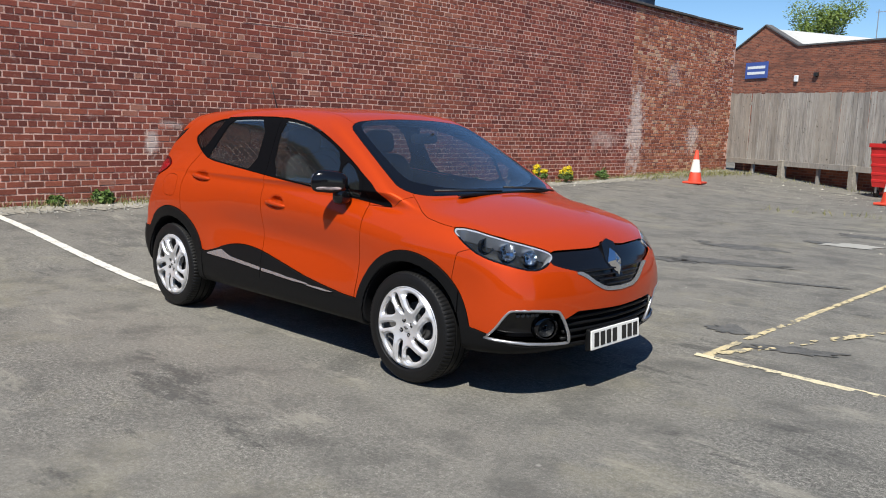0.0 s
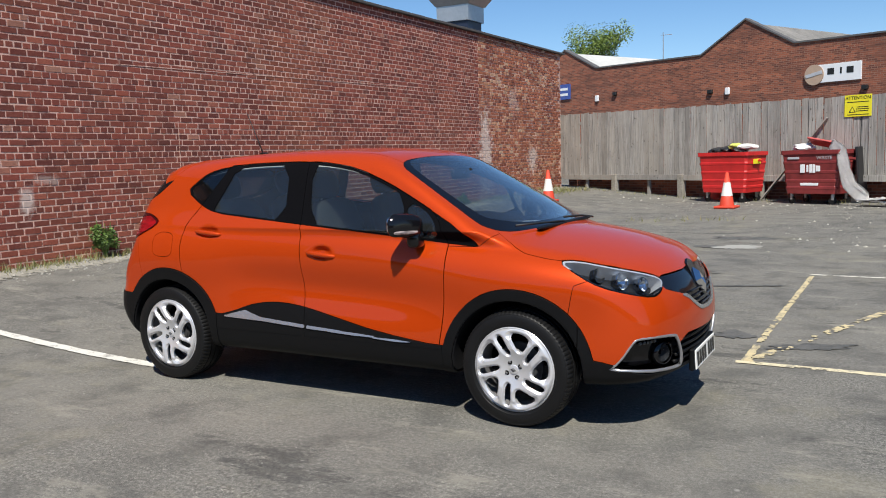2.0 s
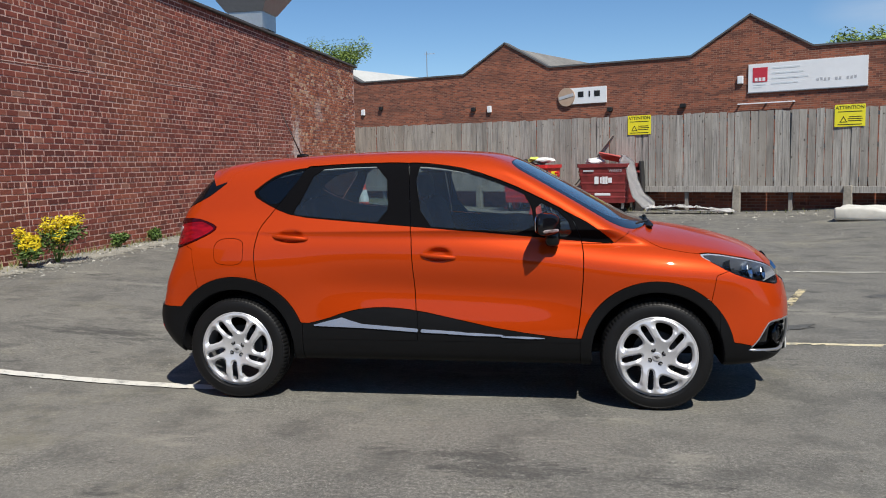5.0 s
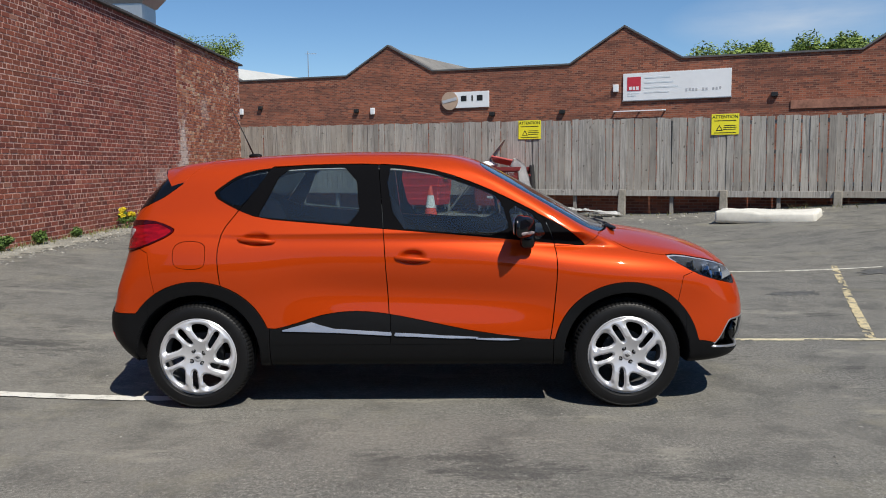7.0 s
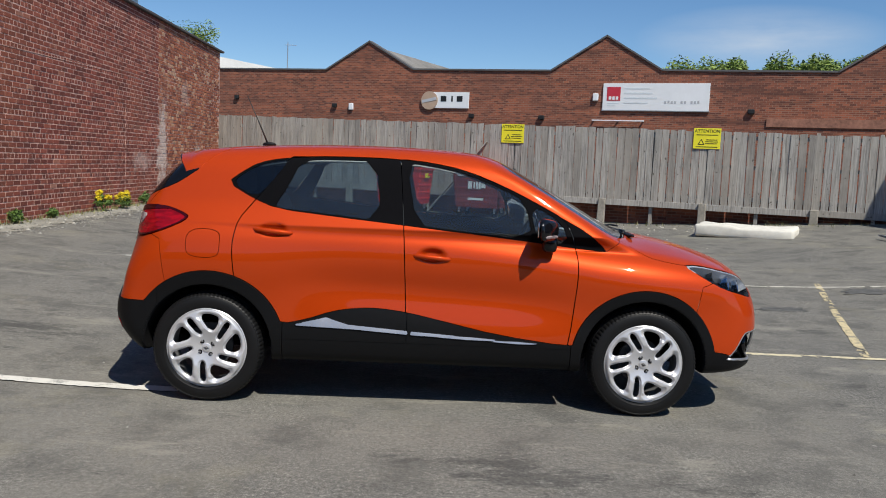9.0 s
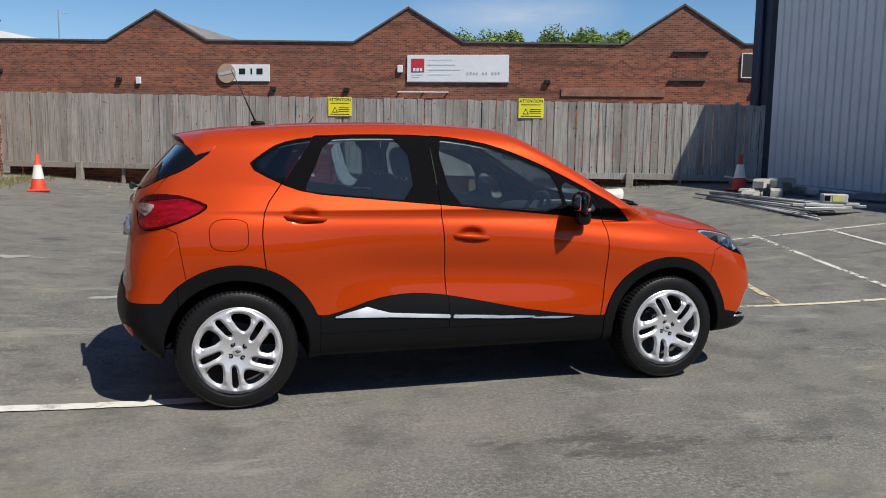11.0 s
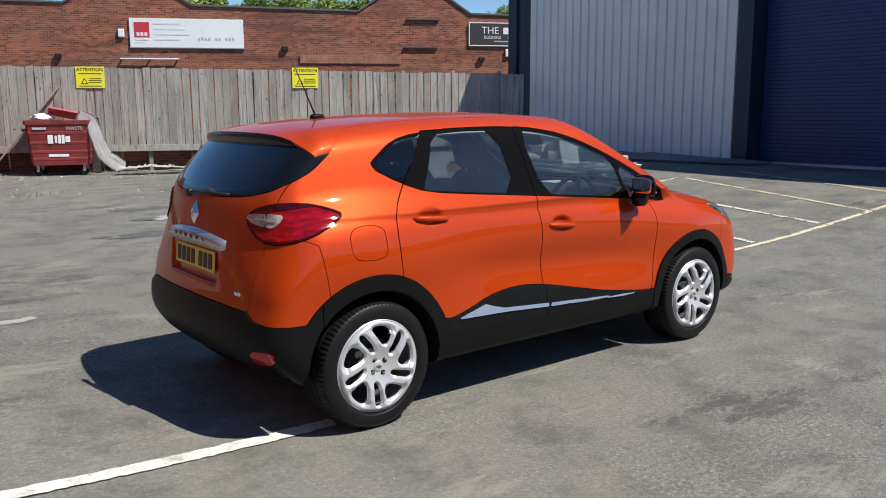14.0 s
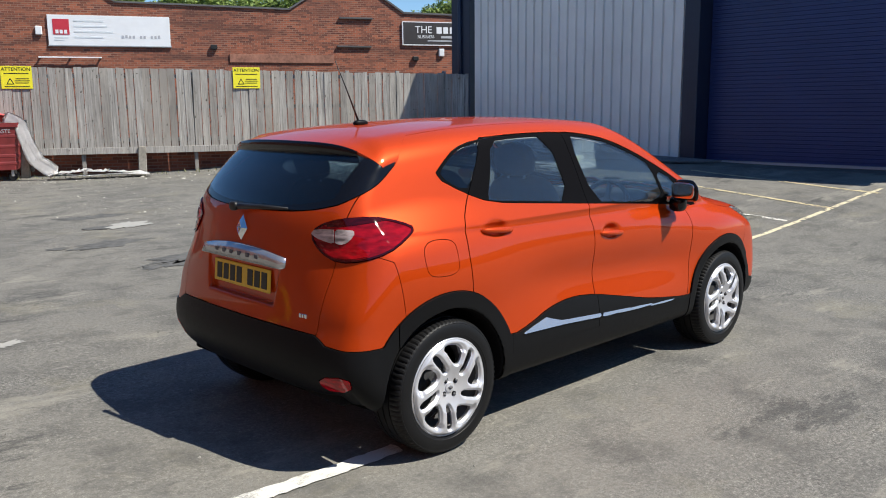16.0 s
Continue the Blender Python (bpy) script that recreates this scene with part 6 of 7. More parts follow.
        for k in range(5):
            part("lamp_cell", box_bm((0.012, 0.024, 0.016), (float(NOSE_X(0.484)) - 0.24 * (0.575 + 0.027 * k) ** 2 - 0.3 * (0.575 + 0.027 * k) ** 6 - 0.074, sgn * (0.575 + 0.024 * k), 0.484), 0.003), M["trim_grey"], day)
        # headlight bowls
        for (lx, ly, lz, lr, mat) in ((1.845, 0.655, 0.808, 0.046, "lamp_chrome"), (1.935, 0.575, 0.785, 0.040, "lamp_chrome"), (1.735, 0.70, 0.838, 0.040, "lamp_inside")):
            mm = Matrix.Translation((lx, sgn * ly, lz)) @ pose(0, 0, 0, 90, 0, 90) @ pose(0, 0, 0, -12, sgn * 24, 0)
            ob = part("reflector_bowl", lathe_bm([(0.008, -0.03), (lr * 0.5, -0.024), (lr * 0.85, -0.008), (lr, 0.008), (lr * 1.06, 0.004), (lr * 1.02, -0.03)], 11), M[mat], car, "faceted chrome headlight reflector")
            ob.matrix_basis = mm
            ob = part("bulb_lens", blob_bm((lr, lr, lr * 0.8), (0, 0, -0.012), 2.2, (16, 10)), M["lens"], car, "", True)
            ob.matrix_basis = mm
        # grille slats
    for k, z in enumerate((0.345, 0.385, 0.425, 0.463)):
        pts = []
        for q in range(13):
            y = -0.44 + 0.88 * q / 12
            pts.append((float(NOSE_X(z)) - 0.24 * y * y - 0.3 * y**6 - 0.032, y, z))
        part("grille_slat", tube_bm(pts, 0.011, 8), M["cladding"], car, "", True)
    for z, w in ((0.625, 0.13), (0.652, 0.19), (0.679, 0.24), (0.706, 0.29)):
        pts = []
        for q in range(9):
            y = -w + 2 * w * q / 8
            pts.append((float(NOSE_X(z)) - 0.24 * y * y - 0.004, y, z))
        part("grille_slat", tube_bm(pts, 0.006, 8), M["gloss_black"], car, "", True)
    # wipers
    part("wiper", tube_bm([(1.30, -0.05, 1.075), (1.27, -0.30, 1.085), (1.20, -0.56, 1.088)], 0.0065, 8), M["black"], car, "black windscreen wiper", True)
    part("wiper", tube_bm([(1.30, 0.50, 1.06), (1.30, 0.28, 1.085), (1.29, -0.02, 1.098)], 0.0065, 8), M["black"], car, "black windscreen wiper", True)
    part("cowl", blob_bm((0.05, 0.9, 0.02), (1.292, 0, 1.062), 4), M["cladding"], car, "black windscreen cowl", True)
    part("rear_wiper", tube_bm([(-1.862, 0.02, 1.165), (-1.845, -0.14, 1.172), (-1.815, -0.33, 1.176)], [0.016, 0.012, 0.006], 8), M["black"], car, "black rear wiper", True)
    part("wiper_spindle", blob_bm((0.03, 0.06, 0.045), (-1.868, 0.06, 1.163), 3), M["black"], car, "", True)
    # aerial
    part("aerial_foot", blob_bm((0.09, 0.045, 0.035), (-1.12, 0, 1.548), 2.5), M["cladding"], car, "", True)
    part("aerial", tube_bm([(-1.13, 0, 1.55), (-1.20, 0, 1.71), (-1.275, 0, 1.87)], [0.006, 0.0035, 0.0022], 8), M["black"], car, "black roof aerial", True)


build_fittings()


# ---- cabin ----
def build_cabin():
    part("cabin_floor", box_bm((2.9, 1.36, 0.06), (-0.35, 0, 0.34), 0.01), M["liner"], car, "dark cabin floor")
    part("boot_shelf", box_bm((0.55, 1.06, 0.03), (-1.45, 0, 1.02), 0.01), M["liner"], car, "dark parcel shelf")
    dash = blob_bm((0.62, 1.34, 0.34), (0.96, 0, 0.87), 5)
    part("dashboard", dash, M["fabric"], car, "dark grey dashboard", True)
    part("instrument_hood", blob_bm((0.24, 0.36, 0.10), (0.78, -0.37, 1.035), 3), M["fabric"], car, "", True)
    part("dash_paper", box_bm((0.20, 0.15, 0.004), (1.02, 0.20, 1.046), 0.0), M["plate_white"], car, "white paper on the dashboard")
    ring = bmesh.new()
    pts = [(0.0 + 0.185 * math.cos(a), 0.185 * math.sin(a), 0) for a in [2 * math.pi * k / 28 for k in range(29)]]
    tube_bm(pts, 0.016, 8, ring)
    box_bm((0.34, 0.04, 0.02), (0, 0, -0.01), 0.006, ring)
    blob_bm((0.15, 0.13, 0.05), (0, 0, -0.012), 3, (16, 10), ring)
    ob = part("steering_wheel", ring, M["fabric"], car, "black steering wheel", True)
    ob.matrix_basis = Matrix.Translation((0.58, -0.37, 0.97)) @ pose(0, 0, 0, 0, -66, 0)

    def seat(x, y, w, name, head=True):
        s = new(name)
        s.parent = car
        tagged(s, "dark grey cloth car seat")
        part("seat_cushion", blob_bm((0.52, w, 0.17), (x, y, 0.60), 4), M["fabric"], s, "", True)
        b = blob_bm((0.15, w, 0.66), (0, 0, 0.33), 4)
        o = part("seat_back", b, M["fabric"], s, "", True)
        o.matrix_basis = Matrix.Translation((x - 0.24, y, 0.60)) @ pose(0, 0, 0, 0, -17, 0)
        if head:
            h = blob_bm((0.11, 0.27, 0.19), (0, 0, 0), 3)
            o = part("headrest", h, M["fabric"], s, "", True)
            o.matrix_basis = Matrix.Translation((x - 0.475, y, 1.325)) @ pose(0, 0, 0, 0, -12, 0)
            for q in (-0.06, 0.06):
                part("headrest_post", cyl_bm(0.007, 0.007, 0.12, Matrix.Translation((x - 0.455, y + q, 1.22)), 8), M["satin"], s)
        return s

    seat(0.18, -0.37, 0.50, "driver_seat")
    seat(0.18, 0.37, 0.50, "passenger_seat")
    seat(-0.72, -0.36, 0.58, "rear_seat")
    seat(-0.72, 0.36, 0.58, "rear_seat")
    part("rear_view_mirror", blob_bm((0.04, 0.24, 0.07), (0.56, 0, 1.375), 4), M["black"], car, "interior mirror", True)
    part("mirror_stalk", tube_bm([(0.57, 0, 1.37), (0.64, 0, 1.405)], 0.012, 8), M["black"], car)


build_cabin()


# ---- bins, cones, clutter ----
M["old_pole"] = plain("weathered_pole_steel", (0.20, 0.20, 0.205), 0.5, 0.5, 0.3, 6)
M["pale_crate"] = plain("faded_yellow_paint", (0.62, 0.60, 0.22), 0.8, vary=0.25, scale=9)
BIN_TURN = radians(-21)


def build_bin(x, y, mat, label, turn, low=0.0):
    z = ground_z(x, y)
    e = thing("waste_bin", label, "bin", "wheeled waste bins by the fence", Matrix.Translation((x, y, z)) @ Matrix.Rotation(turn, 4, "Z"))
    w, d, z0, z1 = 1.36, 1.0, 0.24, 1.24
    body = bmesh.new()
    rings = []
    levels = [(z0, 0.86), (0.34, 0.885), (0.36, 0.90), (0.40, 0.90), (0.42, 0.885), (0.50, 0.90), (0.52, 0.915), (0.56, 0.915), (0.58, 0.90), (0.70, 0.925), (0.72, 0.94), (0.76, 0.94), (0.78, 0.925), (0.92, 0.955), (0.94, 0.97), (0.98, 0.97), (1.0, 0.955), (1.14, 0.98), (1.15, 1.03), (z1, 1.03), (z1, 0.95), (0.9, 0.90)]
    for zz, k in levels:
        c = 0.05
        pts = []
        for sx, sy in ((1, 1), (-1, 1), (-1, -1), (1, -1)):
            a, b = sx * w / 2 * k, sy * d / 2 * k
            pts += [(a, b - sy * c), (a - sx * c, b)] if sx * sy > 0 else [(a - sx * c, b), (a, b - sy * c)]
        rings.append([body.verts.new((u, v, zz)) for u, v in pts])
    for a, b in zip(rings, rings[1:]):
        for k in range(8):
            body.faces.new((a[k], a[(k + 1) % 8], b[(k + 1) % 8], b[k]))
    body.faces.new(rings[0][::-1])
    body.faces.new(rings[-1])
    part("bin_body", body, mat, e)
    for sx in (-1, 1):
        part("lifting_pin", cyl_bm(0.03, 0.03, 0.16, Matrix.Translation((sx * (w / 2 + 0.05), 0, 1.02)) @ pose(0, 0, 0, 0, 90, 0), 12), mat, e)
        for sy in (-1, 1):
            cx, cy = sx * 0.48, sy * 0.34
            c = new("castor")
            c.parent = e
            part("castor_wheel", cyl_bm(0.085, 0.085, 0.045, Matrix.Translation((cx, cy, 0.085)) @ pose(0, 0, 0, 90, 0, 20 * sx), 18), M["rubber"], c)
            part("castor_fork", box_bm((0.06, 0.075, 0.15), (cx, cy, 0.17), 0.008), M["steel"], c)
    return e


red_bin = build_bin(-0.62, 17.05, M["bin_red"], "bright red steel wheeled waste bin, overfull, by the fence", BIN_TURN)
maroon_bin = build_bin(1.45, 16.30, M["bin_maroon"], "faded maroon steel wheeled waste bin, overfull, by the fence", BIN_TURN)
part("lock_plate", box_bm((0.02, 0.32, 0.12), (0.69, -0.05, 1.0), 0.004), M["sign_yellow"], red_bin, "small yellow sticker")
bin_letters = new("bin_lettering")
bin_letters.parent = maroon_bin
for k, (u, w, h) in enumerate(((-0.17, 0.11, 0.19), (-0.055, 0.045, 0.16), (0.02, 0.06, 0.19), (0.095, 0.06, 0.19), (0.19, 0.10, 0.13))):
    part("letter_bar", box_bm((w, 0.012, h), (u, -0.478, 0.82), 0.003), M["sign_white"], bin_letters)
part("label_bar", box_bm((0.42, 0.012, 0.06), (-0.02, -0.452, 0.46), 0.003), M["sign_white"], maroon_bin)
part("label_bar", box_bm((0.28, 0.012, 0.05), (-0.38, -0.50, 1.06), 0.003), M["sign_grey"], maroon_bin)
me = text_mesh("WASTE", 0.11)
me.materials.append(M["sign_grey"])
part("label_lettering", me, None, maroon_bin, "worn pale lettering").matrix_basis = Matrix.Translation((0.34, -0.502, 1.06)) @ pose(0, 0, 0, 90, 0, 0)


def crumpled(name, pts, width, mat, label, category, thick=0.03, seed=1, amp=0.04, facing=None):
    """A loose sheet or bag that follows a line of points."""
    rnd = random.Random(seed)
    bm = bmesh.new()
    n, m = 26, 9
    P = [Vector(p) for p in pts]
    rows = []
    for i in range(n + 1):
        t = i / n * (len(P) - 1)
        k = min(int(t), len(P) - 2)
        f = t - k
        p = P[k].lerp(P[k + 1], f * f * (3 - 2 * f))
        d = (P[k + 1] - P[k]).normalized()
        s = d.cross(Vector((0, 0, 1)))
        s = s.normalized() if s.length > 0.2 else Vector((1, 0, 0))
        if facing is not None and d.z < -0.35:
            s = d.cross(facing).normalized()
        row = []
        wv = width * (0.8 + 0.35 * noise.noise((i * 0.35, seed, 0)))
        for j in range(m + 1):
            u = j / m - 0.5
            q = p + s * u * wv
            q += Vector((noise.noise((i * 0.5, j * 0.7, seed)), noise.noise((i * 0.5, j * 0.7, seed + 7)), abs(noise.noise((i * 0.6, j * 0.8, seed + 3))) * 1.3)) * amp
            row.append(bm.verts.new(q))
        rows.append(row)
    for a, b in zip(rows, rows[1:]):
        for j in range(m):
            bm.faces.new((a[j], a[j + 1], b[j + 1], b[j]))
    r = bmesh.ops.solidify(bm, geom=bm.faces[:], thickness=thick)
    return tagged(part(name, bm, mat, None, label, True), label, category)


def lump(name, x, y, z, size, mat, label, category, seed=1, amp=0.25, turn=0.0):
    bm = bmesh.new()
    bmesh.ops.create_icosphere(bm, subdivisions=3, radius=0.5)
    for v in bm.verts:
        v.co *= 1 + amp * noise.noise(v.co * 3.1 + Vector((seed * 5.3, 0, 0))) + amp * 0.5 * noise.noise(v.co * 8 + Vector((0, seed, 0)))
        v.co = Vector((v.co.x * size[0], v.co.y * size[1], v.co.z * size[2]))
    ob = part(name, bm, mat, None, label, False)
    ob.matrix_basis = Matrix.Translation((x, y, z)) @ Matrix.Rotation(turn, 4, "Z")
    return tagged(ob, label, category)


def in_bin(b, u, v, w):
    return b.matrix_basis @ Vector((u, v, w))


black_bag = plain("black_bag", (0.02, 0.02, 0.022), 0.35)
for k, (u, v, w, s) in enumerate(((-0.42, 0, 1.26, (0.42, 0.5, 0.22)), (-0.12, 0.1, 1.28, (0.5, 0.5, 0.24)), (0.2, 0.0, 1.27, (0.4, 0.55, 0.22)))):
    p = in_bin(red_bin, u, v, w)
    lump("rubbish_bag", *p, s, black_bag, "black rubbish bag heaped in the red bin", "rubbish bag", k + 2, 0.3)
p = in_bin(red_bin, 0.4, -0.05, 1.36)
lump("rolled_carpet", *p, (0.62, 0.3, 0.15), M["cone_white"], "pale rolled carpet on top of the red bin", "carpet", 9, 0.15, -0.2)
p = in_bin(red_bin, 0.14, -0.1, 1.38)
lump("yellow_bag", *p, (0.32, 0.25, 0.16), plain("lime_plastic", (0.55, 0.6, 0.12), 0.5), "lime yellow plastic bag on the red bin", "bag", 14, 0.35, 0.3)
p = in_bin(maroon_bin, 0.12, 0.05, 1.38)
ob = part("red_panel", box_bm((0.75, 0.5, 0.05), (0, 0, 0), 0.015), plain("faded_red_board", (0.55, 0.10, 0.09), 0.6, vary=0.25), None)
ob.matrix_basis = Matrix.Translation(p) @ pose(0, 0, 0, -18, 12, -15)
tagged(ob, "faded red board lying on the maroon bin", "board")
p = in_bin(maroon_bin, -0.36, -0.05, 1.30)
lump("white_sack", *p, (0.5, 0.4, 0.18), M["film"], "crumpled white sack on the maroon bin", "sack", 21, 0.3)
for k, (a, b) in enumerate((((0.06, 17.22, 0.19), (1.56, 16.70, 2.13)),)):
    d = Vector(b) - Vector(a)
    ob = part("plank", box_bm((d.length, 0.11, 0.035), (0, 0, 0), 0.004), M["timber"], None)
    ob.matrix_basis = Matrix.Translation((Vector(a) + Vector(b)) / 2) @ d.to_track_quat("X", "Z").to_matrix().to_4x4()
    tagged(ob, "grey timber plank leaning behind the bins", "plank")
crumpled("plastic_sheet", [in_bin(maroon_bin, u, v, w) for u, v, w in ((0.40, -0.36, 1.34), (0.72, -0.50, 1.20), (0.82, -0.56, 0.80), (0.98, -0.60, 0.42), (1.35, -0.64, 0.12), (1.95, -0.62, 0.07), (2.7, -0.56, 0.09), (3.3, -0.5, 0.05))], 0.36, M["film"], "pale plastic sheeting trailing from the bin to the ground", "plastic sheet", 0.004, 3, 0.022, F_OUT)
crumpled("plastic_sheet", [in_bin(maroon_bin, u, v, w) for u, v, w in ((1.2, -0.55, 0.10), (1.8, -0.5, 0.16), (2.4, -0.45, 0.14), (3.2, -0.35, 0.05))], 0.60, M["film"], "crumpled pale plastic sheeting on the ground", "plastic sheet", 0.004, 8, 0.08)
p = in_bin(maroon_bin, 0.80, 0.34, 0.72)
ob = part("bin_lid", box_bm((0.06, 0.42, 1.15), (0, 0, 0), 0.025, None, None, 2), black_bag, None)
ob.matrix_basis = Matrix.Translation(p) @ Matrix.Rotation(BIN_TURN, 4, "Z") @ pose(0, 0, 0, 0, -4, 0)
tagged(ob, "black plastic bin lid standing beside the maroon bin", "lid")


def build_cone(x, y, h=0.96, lean=(0, 0), dirty=""):
    z = ground_z(x, y)
    e = thing("traffic_cone", "orange and white traffic cone standing on the asphalt" + dirty, "cone", "traffic cones", Matrix.Translation((x, y, z)) @ pose(0, 0, 0, lean[0], lean[1], 17 * x))
    base = box_bm((0.47, 0.47, 0.05), (0, 0, 0.028), 0.02, None, None, 2)
    part("cone_base", base, M["cone_red"], e)
    r = lambda t: 0.165 * (1 - t) + 0.030 * t
    for nm, t0, t1, mat, o in (("cone_body", 0.0, 1.0, "cone_red", 0.0), ("reflective_sleeve", 0.30, 0.70, "cone_white", 0.004)):
        prof = [(r(t0) + o, 0.05 + t0 * (h - 0.05)), (r(t1) + o, 0.05 + t1 * (h - 0.05))]
        if nm == "cone_body":
            prof += [(0.022, h), (0.0, h - 0.004)]
        part(nm, lathe_bm(prof, 28), M[mat], e, "white reflective sleeve" if o else "", True)
    return e


build_cone(-4.80, 15.05, 0.82)
build_cone(-0.38, 14.95, 0.82)
build_cone(10.15, 10.5, 0.80)
build_cone(-1.16, 17.86, 0.86, (0, 4))

# mattress
bm = box_bm((1.95, 1.1, 0.27), (0, 0, 0.135), 0.06, None, None, 2)
bmesh.ops.subdivide_edges(bm, edges=[e for e in bm.edges if e.calc_length() > 0.5], cuts=11, use_grid_fill=True)
for v in bm.verts:
    top = v.co.z / 0.27
    v.co.z += top * (0.035 * noise.noise(v.co * 2.2) + 0.012 * noise.noise(v.co * 9) - 0.03 * math.cos(v.co.x * 1.6))
    v.co.x += 0.03 * noise.noise(v.co * 3 + Vector((0, 7, 0)))
    v.co.y += 0.03 * noise.noise(v.co * 3 + Vector((5, 0, 0)))
ob = part("mattress", bm, M["mattress"], None, "", True)
gm = ground_z(6.75, 11.6)
ob.matrix_basis = Matrix.Translation((6.83, 11.72, gm - 0.045)) @ Matrix.Rotation(radians(-30), 4, "Z")
tagged(ob, "discarded dirty white mattress lying on the asphalt", "mattress")

# rails, poles and fence feet stacked by the shed
M["white_rail"] = plain("chalky_white_rail", (0.46, 0.46, 0.44), 0.6, vary=0.2, scale=7)
rnd = random.Random(12)
for k in range(11):
    x0, y0 = 8.85 + rnd.uniform(-0.15, 0.25), 9.8 + rnd.uniform(-0.5, 0.3)
    x1, y1 = 8.35 + 0.10 * k + rnd.uniform(-0.1, 0.1), 6.05 + 0.06 * k + rnd.uniform(-0.15, 0.15)
    lift = 0.028 + 0.05 * (k // 4)
    ob = part("scaffold_pole", tube_bm([(x0, y0, ground_z(x0, y0) + lift), (x1, y1, ground_z(x1, y1) + lift)], 0.018, 10), M["old_pole"] if k % 3 else M["white_rail"], None, "", True)
    tagged(ob, "weathered steel pole stacked on the ground", "pole", "stacked poles by the shed")
for k in range(4):
    x0, y0, z0 = 10.15 + 0.12 * k, 11.05 - 0.08 * k, 0.80 - 0.02 * k
    x1, y1 = 10.85 + 0.16 * k, 7.5 - 0.35 * k
    ob = part("scaffold_pole", tube_bm([(x0, y0, z0), (x1, y1, ground_z(x1, y1) + 0.08)], 0.022, 10), M["white_rail"] if k < 2 else M["old_pole"], None, "", True)
    tagged(ob, "long pale rail leaning on concrete feet", "pole", "stacked poles by the shed")
for k in range(7):
    x0, y0 = 10.3 + 0.09 * k, 8.6 - 0.25 * k
    x1, y1 = 11.15 + 0.07 * k, 5.2 - 0.1 * k
    ob = part("scaffold_pole", tube_bm([(x0, y0, ground_z(x0, y0) + 0.05 + 0.02 * k), (x1, y1, ground_z(x1, y1) + 0.06)], 0.024, 10), M["old_pole"], None, "", True)
    tagged(ob, "dark steel pole lying beside the shed", "pole", "stacked poles by the shed")
for k in range(8):
    x0, y0 = 8.45 + 0.14 * (k % 4) + rnd.uniform(-0.05, 0.05), 6.55 + rnd.uniform(-0.15, 0.15)
    x1, y1 = x0 + 0.6 + rnd.uniform(-0.15, 0.15), y0 - 0.35 + rnd.uniform(-0.15, 0.15)
    lift = 0.13 + 0.05 * (k // 4)
    d = Vector((x1 - x0, y1 - y0, 0))
    ob = part("short_rail", box_bm((d.length, 0.09, 0.045), (0, 0, 0), 0.006), M["white_rail"] if k % 3 else M["steel"], None)
    ob.matrix_basis = Matrix.Translation(((x0 + x1) / 2, (y0 + y1) / 2, ground_z((x0 + x1) / 2, (y0 + y1) / 2) + lift)) @ Matrix.Rotation(math.atan2(d.y, d.x), 4, "Z")
    tagged(ob, "short white rail heaped across the stacked poles", "rail", "short rails on the stack")
block_mat = plain("concrete_block", (0.40, 0.385, 0.35), 0.95, vary=0.3, scale=20)
FOOT = [(-0.30, 0.0), (-0.30, 0.13), (-0.26, 0.18), (0.26, 0.18), (0.30, 0.13), (0.30, 0.0), (0.17, 0.0), (0.14, 0.09), (-0.14, 0.09), (-0.17, 0.0)]
for k, (x, y, t, lift) in enumerate(((9.55, 9.25, 0.3, 0), (9.95, 9.0, 0.9, 0), (10.35, 9.3, 0.1, 0), (9.8, 9.2, 0.5, 0.18), (10.55, 8.8, 1.2, 0), (9.25, 8.9, 0.7, 0), (10.15, 9.1, 0.2, 0.18))):
    bm = prism_bm(FOOT, 0.23, m=Matrix(((1, 0, 0, 0), (0, 0, 1, -0.115), (0, 1, 0, 0), (0, 0, 0, 1))))
    for v in bm.verts:
        v.co += Vector((noise.noise(v.co * 6 + Vector((k, 0, 0))), noise.noise(v.co * 6 + Vector((0, k, 0))), 0)) * 0.012
    ob = part("concrete_foot", bm, block_mat, None)
    ob.matrix_basis = Matrix.Translation((x, y, ground_z(x, y) + lift)) @ Matrix.Rotation(t, 4, "Z")
    tagged(ob, "pale concrete fence foot heaped by the shed", "block", "concrete feet by the shed")
cz = ground_z(9.05, 6.45) + 0.205
crate = thing("crate", "faded yellow and white crate on the stacked rails", "crate", at=Matrix.Translation((9.05, 6.4, cz)) @ Matrix.Rotation(-0.5, 4, "Z"))
part("crate_body", box_bm((0.40, 0.24, 0.14), (0, 0, 0.07), 0.012), M["white_rail"], crate)
part("crate_panel", box_bm((0.18, 0.012, 0.11), (0.04, -0.124, 0.075), 0.003), M["pale_crate"], crate, "faded yellow front panel")
# flat dark plate: the shade of an opening, put in as colour
part("crate_panel", box_bm((0.09, 0.012, 0.09), (-0.13, -0.124, 0.07), 0.003), M["liner"], crate, "dark plate painting in the shade of the crate's opening")

